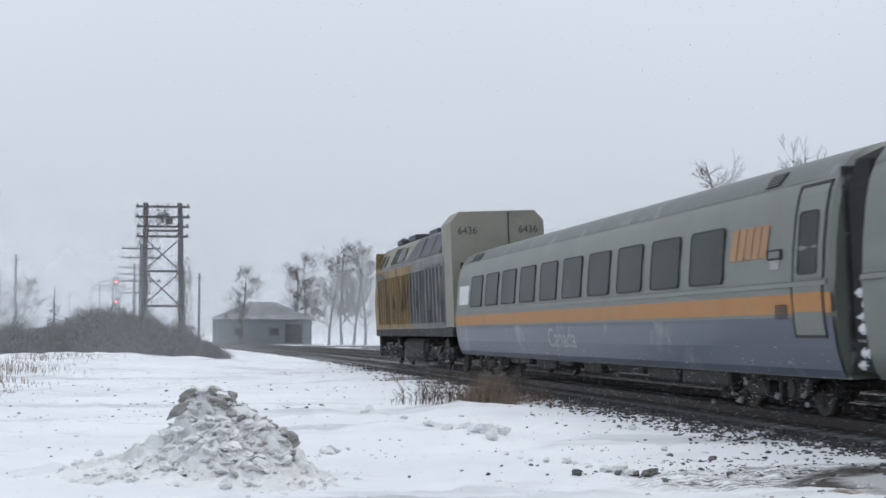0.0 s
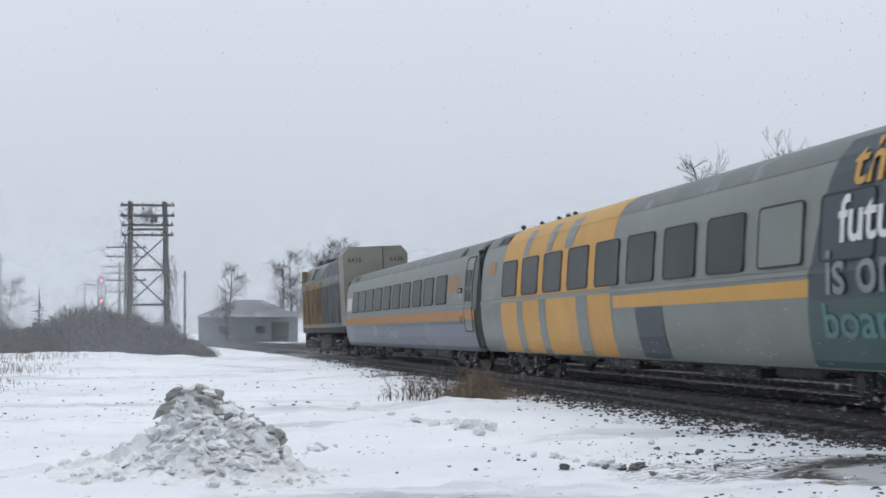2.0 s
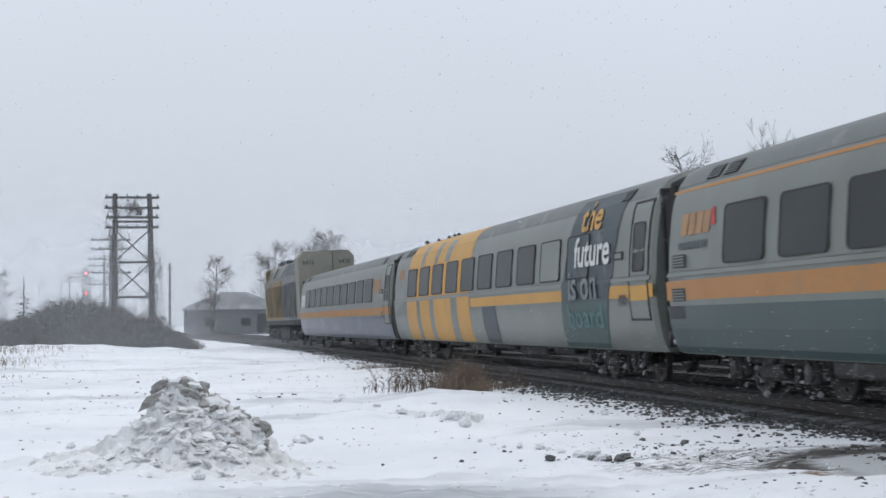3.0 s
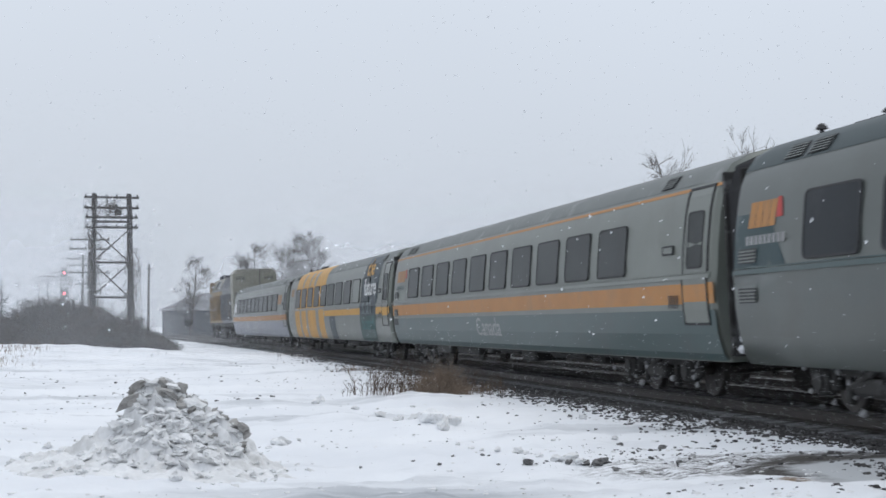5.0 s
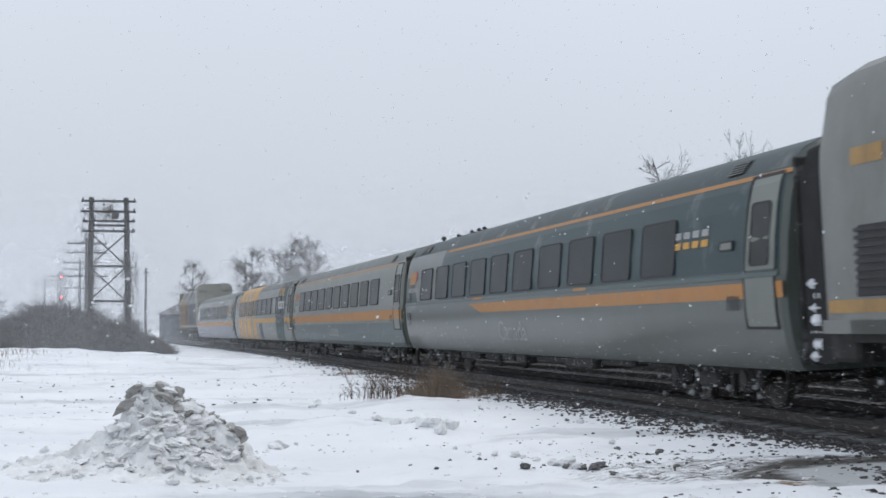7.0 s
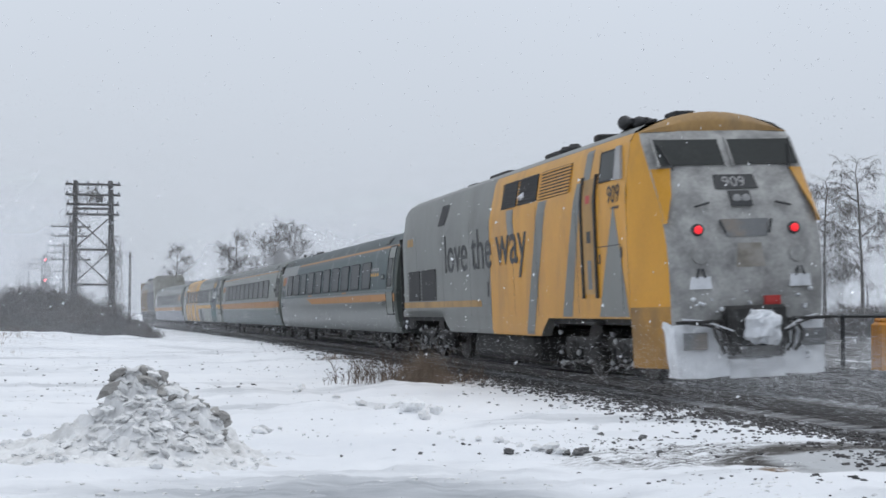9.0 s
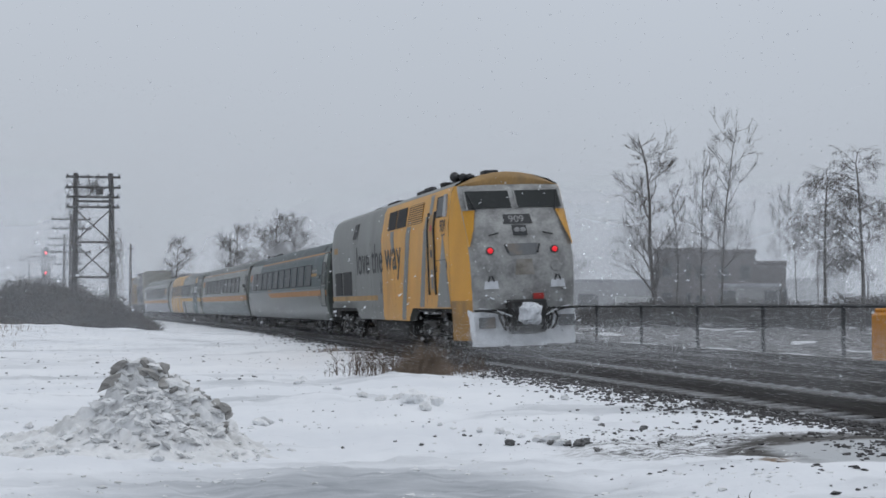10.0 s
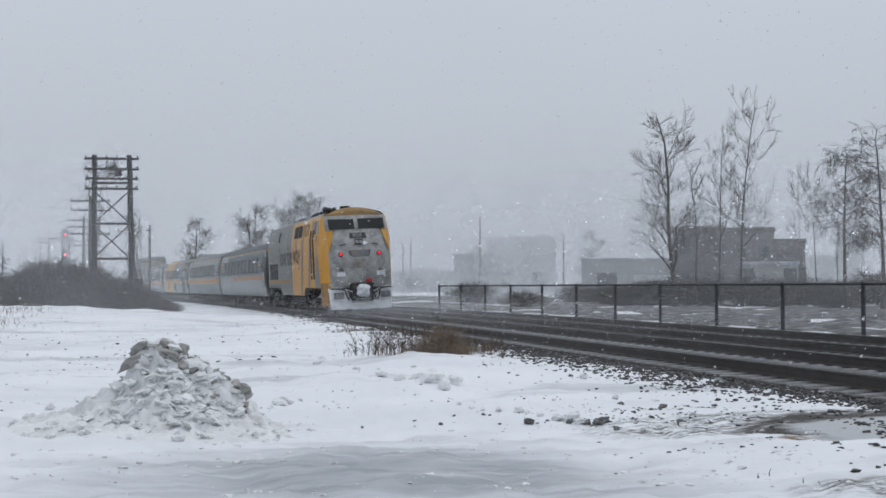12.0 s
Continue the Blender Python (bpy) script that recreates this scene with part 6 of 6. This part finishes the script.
fence()
rnd = random.Random(31)
for k in range(33):
    az, r = (rnd.uniform(11.5, 33), rnd.uniform(75, 115)) if k < 24 else (rnd.uniform(18.5, 31), rnd.uniform(84, 105))
    x, y = bearing(az, r)
    if x > track_x(y) + 10:
        sc = rnd.uniform(0.35, 0.8) if k < 24 else rnd.uniform(0.7, 1.05)
        b = tagged(new("bush", BUSHES[k % 5]), "low leafless scrub beyond the fence", "bush", "scrub beyond the fence")
        b.matrix_basis = pose(x, y, ground_z(x, y) - 0.05, 0, 0, rnd.uniform(0, 360)) @ Matrix.Diagonal((sc * 1.7, sc * 1.7, sc, 1))


# ---- dead grass and weeds ----
def tuft(name, x, y, h, spread, n, material, label, seed, r0=0.005, twigs=0, fan=0.35):
    """Stalks that lean apart; twigs: forked side shoots on each."""
    s = Shape()
    rnd = random.Random(seed)
    for _ in range(n):
        a = rnd.uniform(0, 6.28)
        p = Vector((rnd.gauss(0, spread), rnd.gauss(0, spread), 0))
        edge = max(0.35, 1 - 0.28 * (p.length / spread) ** 2)
        p.z = ground_z(x + p.x, y + p.y) - 0.02
        l = h * rnd.uniform(0.35, 1.05) * edge
        w = Vector((math.cos(a) * rnd.uniform(0, fan), math.sin(a) * fan * 0.7, 1)).normalized()
        q = p + w * l * 0.55
        e = q + (w + Vector((rnd.gauss(0, fan), rnd.gauss(0, fan), -0.1))).normalized() * l * 0.45
        s.tube(p, q, r0, r0 * 0.8, 3, caps=False)
        s.tube(q, e, r0 * 0.8, r0 * 0.4, 3, caps=False)
        for _k in range(twigs):
            o = p.lerp(q, rnd.uniform(0.4, 1)) if rnd.random() < 0.5 else q.lerp(e, rnd.random())
            v = o + (w + Vector((rnd.gauss(0, 0.7), rnd.gauss(0, 0.7), 0.1))).normalized() * l * rnd.uniform(0.15, 0.35)
            s.tube(o, v, r0 * 0.6, r0 * 0.4, 3, caps=False)
            s.tube(v, v + Vector((rnd.gauss(0, 0.04), rnd.gauss(0, 0.04), 0.05)), r0 * 0.5, r0 * 0.35, 3, caps=False)
    o = tagged(part(name, s, material), label, "dead grass", kind="stuff")
    o.location = (x, y, 0)
    return o


WEED = "tall dark twiggy weeds standing in the snow"
for k, (x, y, h, sp, n) in enumerate(((4.0, 28.4, 0.72, 0.20, 22), (4.3, 28.0, 0.82, 0.20, 34), (4.7, 27.7, 0.76, 0.20, 32), (5.0, 28.2, 0.86, 0.22, 36), (5.6, 28.4, 0.8, 0.3, 30), (6.05, 28.3, 0.56, 0.22, 24), (6.45, 28.0, 0.46, 0.2, 20), (6.75, 28.6, 0.36, 0.2, 14))):
    tuft("weeds", x, y, h, sp, n, M_GRASS_DARK, WEED, 100 + k, 0.006, 6, 0.32)
tuft("dead_grass", 5.4, 27.5, 0.74, 0.27, 620, M_GRASS, "dense tan dead grass clump by the ballast", 3, 0.0042, 2, 0.45)
tuft("dead_grass", 5.05, 27.6, 0.50, 0.22, 260, M_GRASS, "dense tan dead grass clump by the ballast", 4, 0.0035, 1, 0.4)
for k, (az, r, h, sp, n) in enumerate(((-8.2, 44, 0.5, 0.9, 200), (-7.4, 52, 0.6, 1.3, 240), (-6.0, 58, 0.45, 1.2, 120), (-5.0, 60, 0.35, 1.2, 60), (-8.3, 36, 0.4, 0.5, 90),
                                      (-9.2, 38, 0.5, 0.8, 120), (-4.2, 66, 0.35, 1.0, 40), (7.5, 44, 0.3, 0.3, 50), (23.0, 11.2, 0.10, 0.08, 5), (24.8, 10.7, 0.08, 0.1, 5))):
    x, y = bearing(az, r)
    tuft("dead_grass" if r > 20 else "weeds", x, y, h, sp, n, M_GRASS if r > 20 else M_GRASS_DARK, "dry grass stalks poking out of the snow", 20 + k, 0.010 if r > 36 else 0.005)


# ---- ploughed snow pile and clods ----
M_DIRTYSNOW = mat("dirty_ploughed_snow", (0.78, 0.785, 0.79), 0.85, 0, 0.12, 2.5, 22, 0.05, (0.27, 0.255, 0.225), 0.40, 2.6, random_var=0.16)


def clod_mesh(seed):
    rnd = random.Random(seed)
    bm = bmesh.new()
    bmesh.ops.create_icosphere(bm, subdivisions=2, radius=1.0)
    o = Vector((rnd.uniform(0, 50), rnd.uniform(0, 50), 0))
    for v in bm.verts:
        d = v.co.normalized()
        v.co = d * (0.85 + 0.7 * noise.noise(d * 1.3 + o) + 0.35 * noise.noise(d * 3.1 + o))
        v.co.z *= 0.75
    me = bpy.data.meshes.new("clod")
    bm.to_mesh(me)
    bm.free()
    me.materials.append(M_DIRTYSNOW)
    return me


CLODS = [clod_mesh(k) for k in range(8)]
M_GRIMYSNOW = mat("grimy_refrozen_snow", (0.37, 0.36, 0.345), 0.85, 0, 0.35, 6, 30, 0.06, (0.13, 0.12, 0.11), 0.35, 6, random_var=0.25)
DARK_CLODS = [me.copy() for me in CLODS]
for me in DARK_CLODS:
    me.materials.clear()
    me.materials.append(M_GRIMYSNOW)


def snow_pile():
    cx, cy = 0.10, 15.2
    t = thing("snow_pile", "ploughed heap of dirty broken snow", "snow pile")

    def hz(x, y):
        u, v = x - cx, y - cy
        w = u + 0.12 * fbm(y, x, 0.6)
        b = float(np.interp(w, (-1.6, -1.2, -0.85, -0.55, -0.36, -0.29, 0.12, 0.22, 0.44, 0.62, 0.78, 1.0, 1.3), (0, 0.10, 0.27, 0.46, 0.57, 0.78, 0.80, 0.71, 0.63, 0.44, 0.26, 0.11, 0)))
        b *= max(0.0, 1 + v / 1.75) ** 1.15 if v < 0 else math.exp(-(v / 0.6) ** 3)
        b *= 1 + 0.22 * fbm(x, y, 0.55)
        r = noise.voronoi(Vector((x * 6.5, y * 6.5, b * 5)))[0]
        return ground_z(x, y) - 0.03 + b * 0.97 + min(1, b * 4) * (0.05 * fbm(x + 9, y, 0.2) + 0.10 * (r[1] - r[0]) - 0.04)
    s = Shape()
    n = 190
    s.grid([[(cx - 1.9 + 3.6 * i / n, cy - 1.9 + 3.6 * j / n, hz(cx - 1.9 + 3.6 * i / n, cy - 1.9 + 3.6 * j / n)) for i in range(n + 1)] for j in range(n + 1)])
    smooth_by_angle(part("mound", s, M_DIRTYSNOW, t), 40)
    rnd = random.Random(77)
    for k in range(520):
        flat = 0.75
        if k < 26:
            # grimy crest of boulders
            x, y, sc = cx + rnd.uniform(-0.42, 0.3), cy + rnd.uniform(-0.28, 0.2), rnd.uniform(0.05, 0.115)
        elif k < 60:
            # brown frozen lumps down one flank
            x, y, sc = cx + rnd.uniform(0.2, 0.82), cy + rnd.uniform(-0.5, 0.1), rnd.uniform(0.03, 0.075)
        elif k < 260:
            # broken plates sliding down the front
            x, y, sc, flat = cx + rnd.gauss(0.12, 0.36), cy - 0.55 + rnd.gauss(0, 0.36), rnd.uniform(0.025, 0.085), 0.5
        else:
            x, y, sc = cx + rnd.gauss(-0.05, 0.85), cy - 0.6 + rnd.gauss(0, 0.65), rnd.choice((0.012, 0.016, 0.02, 0.025, 0.03, 0.035, 0.05))
        o = new("clod", (DARK_CLODS if k < 60 and k % 3 else CLODS)[k % 8])
        o.parent = t
        o.matrix_basis = pose(x, y, hz(x, y) + sc * 0.25, rnd.uniform(-35, 35), rnd.uniform(-35, 35), rnd.uniform(0, 360)) @ Matrix.Diagonal((sc * rnd.uniform(1.0, 1.5), sc, sc * flat, 1))


snow_pile()


def clod(az, r, size, dark=False, label="lone lump of ploughed snow"):
    x, y = bearing(az, r)
    o = tagged(new("snow_lump", CLODS[int(r * 7) % 8]), label, "snow lump", "lumps of ploughed snow")
    o.matrix_basis = pose(x, y, ground_z(x, y) + size * 0.35, 0, 0, r * 70 % 360) @ Matrix.Diagonal((size * 1.3, size, size, 1))


for az, r, sc in ((4.72, 17.9, 0.13), (4.35, 17.6, 0.06), (6.15, 26.5, 0.15), (7.6, 25.4, 0.10), (10.6, 19.9, 0.28), (11.0, 19.4, 0.16), (10.1, 20.4, 0.17), (9.3, 21.3, 0.14), (8.6, 22.5, 0.12),
                  (15.4, 15.3, 0.11), (15.9, 15.2, 0.14), (16.25, 15.0, 0.09), (12.1, 16.6, 0.07), (12.5, 16.4, 0.05), (13.1, 16.3, 0.07), (13.9, 15.9, 0.10), (14.2, 15.8, 0.05), (16.4, 20.6, 0.09), (11.6, 17.2, 0.05),
                  (-4.6, 16.2, 0.12), (-4.3, 15.9, 0.08), (-4.1, 16.4, 0.06), (3.7, 18.5, 0.06), (3.2, 18.2, 0.05), (14.7, 15.6, 0.06), (9.9, 21.8, 0.2), (17.6, 17.6, 0.06), (5.5, 19.0, 0.05)):
    clod(az, r, sc * 0.62)
for x, y, sc in ((1.52, 18.0, 0.15), (3.0, 27.2, 0.17), (3.95, 19.8, 0.22), (-0.7, 16.9, 0.15), (-0.55, 16.7, 0.12), (-1.15, 17.2, 0.09), (0.60, 14.4, 0.08), (0.38, 14.1, 0.06), (0.2, 13.5, 0.09)):
    clod(math.degrees(math.atan2(x, y)), math.hypot(x, y), sc * 0.62)


SLUSH = [me.copy() for me in CLODS[:4]]
for me in SLUSH:
    me.materials.clear()
    me.materials.append(M_SLUSH)
rnd = random.Random(52)
for k in range(34):
    x, y, sc = ((rnd.gauss(4.4, 0.4), rnd.gauss(14.6, 0.25), rnd.uniform(0.012, 0.035)) if k < 16 else (rnd.gauss(5.5, 0.6), rnd.gauss(15.6, 0.5), rnd.uniform(0.012, 0.04)) if k < 28
                else (rnd.gauss(3.4, 0.8), rnd.gauss(15.4, 0.5), rnd.uniform(0.012, 0.035)))
    o = tagged(new("slush_lump", SLUSH[k % 4]), "dark gritty lump of frozen slush on the snow", "slush lump", "lumps of frozen slush")
    o.matrix_basis = pose(x, y, ground_z(x, y) + sc * 0.15, 0, 0, rnd.uniform(0, 360)) @ Matrix.Diagonal((sc * 1.2, sc * 0.7, sc * 0.6, 1))
for k, (x, y, sc) in enumerate(((3.72, 14.6, 0.12), (4.1, 14.45, 0.10), (4.25, 14.4, 0.13), (4.36, 14.3, 0.13), (4.42, 14.35, 0.12), (4.38, 13.8, 0.09), (3.45, 15.2, 0.06), (3.4, 15.3, 0.05), (5.57, 15.8, 0.10), (5.5, 15.7, 0.08), (6.0, 21.1, 0.10), (5.23, 16.3, 0.09), (5.28, 14.5, 0.08))):
    o = tagged(new("slush_lump", SLUSH[k % 4]), "dark gritty lump of frozen slush on the snow", "slush lump", "lumps of frozen slush")
    o.matrix_basis = pose(x, y, ground_z(x, y) + sc * 0.2, 0, 0, k * 47.0) @ Matrix.Diagonal((sc * 0.55, sc * 0.4, sc * 0.4, 1))


def snow_crumbs():
    rnd = random.Random(61)
    pl = []
    for _ in range(9000):
        y = 8 + 40 * rnd.random() ** 1.6
        x = rnd.uniform(-0.35, 0.62) * y
        g = fbm(x * 0.7, y * 1.3, 1.6)
        if x < track_x(y) - 2.2 and g > 0.12:
            pl.append((x, y, ground_z(x, y), 0.008 + 0.045 * rnd.random() ** 4))
    scatter("snow_crumbs", pl, M_DIRTYSNOW, "crumbs of ploughed snow over the yard", "snow", 9, 0.6)


snow_crumbs()


def gravel_lot():
    """Stony ground with thin snow between the fence and the works."""
    s = Shape()
    ys = list(np.arange(15, 90, 1.5)) + list(np.arange(90, 170, 6.0))
    s.grid([[(track_x(y, o) + 0.5 * fbm(o, y, 3), y, max(ground_z(track_x(y, o), y), 0.1) + 0.02 + 0.10 * (fbm(o, y, 4.0) + 0.3)) for o in (7.5, 8.5, 10, 12, 14, 17, 20, 24, 28, 33, 39)] for y in ys])
    tagged(part("gravel_lot", s, M_BALLAST, smooth=True), "dark stony ground with patches of snow beyond the fence", "ground", kind="structure")


gravel_lot()


# ---- falling snow, haze sheets and stirred-up powder ----
def flakes(name, pts, size, label, seed=0):
    """One mesh of tiny triangles, turned every way."""
    rs = np.random.RandomState(seed)
    n = len(pts)
    a, b = rs.normal(size=(n, 3)), rs.normal(size=(n, 3))
    a /= np.linalg.norm(a, axis=1)[:, None]
    b -= a * (a * b).sum(1)[:, None]
    b /= np.linalg.norm(b, axis=1)[:, None]
    sz = size[:, None]
    v = np.empty((n, 3, 3))
    for k in range(3):
        q = 2 * math.pi * k / 3
        v[:, k] = pts + (a * math.cos(q) + b * math.sin(q)) * sz
    me = bpy.data.meshes.new(name)
    me.vertices.add(3 * n)
    me.loops.add(3 * n)
    me.polygons.add(n)
    me.vertices.foreach_set("co", v.ravel())
    me.loops.foreach_set("vertex_index", np.arange(3 * n))
    me.polygons.foreach_set("loop_start", np.arange(0, 3 * n, 3))
    me.update(calc_edges=True)
    me.materials.append(M_FLAKE)
    return tagged(new(name, me), label, "snow", kind="stuff")


def snow_air():
    rs = np.random.RandomState(4)
    out = []
    # flakes near the camera
    for k, (n, r0, r1, s0, s1) in enumerate(((4000, 4, 16, 0.004, 0.012), (34000, 12, 45, 0.008, 0.024))):
        r = r0 + (r1 - r0) * rs.rand(n) ** 0.6
        az = np.radians(rs.uniform(-60, 60, n))
        pts = np.stack([r * np.sin(az), r * np.cos(az), rs.uniform(0.0, 26, n)], 1)
        out.append(flakes("falling_snow", pts, rs.uniform(s0, s1, n), "large wet snowflakes falling through the air", 5 + k))
    return out


AIR = snow_air()


def haze_sheets():
    """Translucent sheets that put haze before distant things, standing across the line, one behind another."""
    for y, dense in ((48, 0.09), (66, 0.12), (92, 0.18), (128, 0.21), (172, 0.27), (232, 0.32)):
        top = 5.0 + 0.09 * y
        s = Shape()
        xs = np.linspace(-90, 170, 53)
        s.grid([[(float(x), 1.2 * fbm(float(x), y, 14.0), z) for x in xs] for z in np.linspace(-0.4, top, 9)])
        o = tagged(part("haze_sheet", s, haze_powder_material(dense, top), smooth=True), "thin translucent sheet standing in for snowy haze", "snow", kind="stuff")
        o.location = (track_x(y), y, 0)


haze_sheets()


def wheel_snow(length, seed, dense):
    """Powder stirred up beside and behind a passing vehicle."""
    rs = np.random.RandomState(seed)
    n = int(dense)
    pts = np.stack([rs.normal(0, 1.5, n) - 0.6, -rs.uniform(0, length, n), np.abs(rs.normal(0.15, 0.45, n))], 1)
    return flakes("stirred_snow", pts, rs.uniform(0.003, 0.011, n), "fine powder snow stirred up by the wheels", seed)


def tail_wake():
    """Powder hanging over the rails behind the last locomotive."""
    rs = np.random.RandomState(90)
    n = 50000
    back = rs.exponential(11, n)
    pts = np.stack([rs.normal(0.8, 2.4, n), -20.2 - back, np.abs(rs.normal(0.0, 0.32, n)) * (1 + back / 14) - 0.1], 1)
    near = rs.rand(n) < 0.16
    pts[near] = np.stack([rs.normal(0, 1.0, n), -20.4 + rs.normal(0, 0.5, n), np.abs(rs.normal(0, 0.5, n))], 1)[near]
    pts = pts[back < 40]
    return flakes("stirred_snow", pts, rs.uniform(0.004, 0.009, len(pts)), "powder snow swirling over the rails behind the train", 91)


WAKE = tail_wake()


def trailing_wisps():
    """Low gauzy powder dragged along the rails behind the last locomotive."""
    made = []
    for off, dense in ((-1.3, 0.16), (1.6, 0.16)):
        m = haze_powder_material(dense, 1.0)
        n, l = m.node_tree.nodes, m.node_tree.links
        s = Shape()
        s.grid([[(off + 0.5 * fbm(float(d), off, 5.0), -float(d), z) for d in np.linspace(20.9, 70, 40)] for z in np.linspace(-0.3, 1.3, 6)])
        # along the train the powder is thickest just behind it
        sep = n["Separate XYZ"]
        for q in [q for q in n if q.type == "MAP_RANGE" and q.inputs[0].links[0].from_socket.name == "X"]:
            l.new(sep.outputs["Y"], q.inputs[0])
            near = q.inputs["From Min"].default_value < 0
            for key, value in (("From Min", -70.0 if near else 10.0), ("From Max", -24.0 if near else 11.0), ("To Min", 0.0), ("To Max", 1.0)):
                q.inputs[key].default_value = value
        wisps = n["Noise Texture"]
        wisps.inputs["Scale"].default_value = 0.7
        made.append(tagged(part("stirred_snow", s, m, smooth=True), "gauzy powder snow dragged along the rails behind the train", "snow", kind="stuff"))
    return made


WISPS = trailing_wisps()
# ---- movement ----
CUM = [0.0, 17.18, 43.28, 69.28, 95.25, 121.1, 142.1]
VEHICLES = [LEAD, *COACHES, TAIL]
DUST = [wheel_snow(CUM[k + 1] - CUM[k] + (6 if k == 5 else 0), 40 + k, 9000 if k < 5 else 16000) for k in range(6)]


def run(t):
    return 60.480 + 10.178 * t + 0.5 * 0.2704 * t * t


def place(k, t):
    a, b = run(t) - CUM[k], run(t) - CUM[k + 1]
    xa, xb = track_x(a), track_x(b)
    return pose(xa, a, RAIL_Z + (0.06 if k in (2, 3, 4) else 0.033), 0, -2.5, math.degrees(math.atan2(xb - xa, a - b)))


def motions():
    times = [0.5 * k for k in range(25)]
    for k, v in enumerate(VEHICLES):
        walk(v, [(t, place(k, t)) for t in times])
        walk(DUST[k], [(t, place(k, t)) for t in times])
    for o in (WAKE, *WISPS):
        walk(o, [(t, place(5, t)) for t in times])
    frames = [k / 30 for k in range(0, 361)]
    for w, y, r in WHEELS:
        walk(w, [(t, Matrix.Translation((0, y, r)) @ Matrix.Rotation(-(run(t) - run(0)) / r, 4, "X")) for t in frames])
    drift = ((-1.3, 0.3, -1.05), (-1.6, 0.2, -1.15))
    for o, (vx, vy, vz) in zip(AIR, drift):
        walk(o, [(0, pose(-6 * vx, -6 * vy, -6 * vz)), (12, pose(6 * vx, 6 * vy, 6 * vz))])


motions()
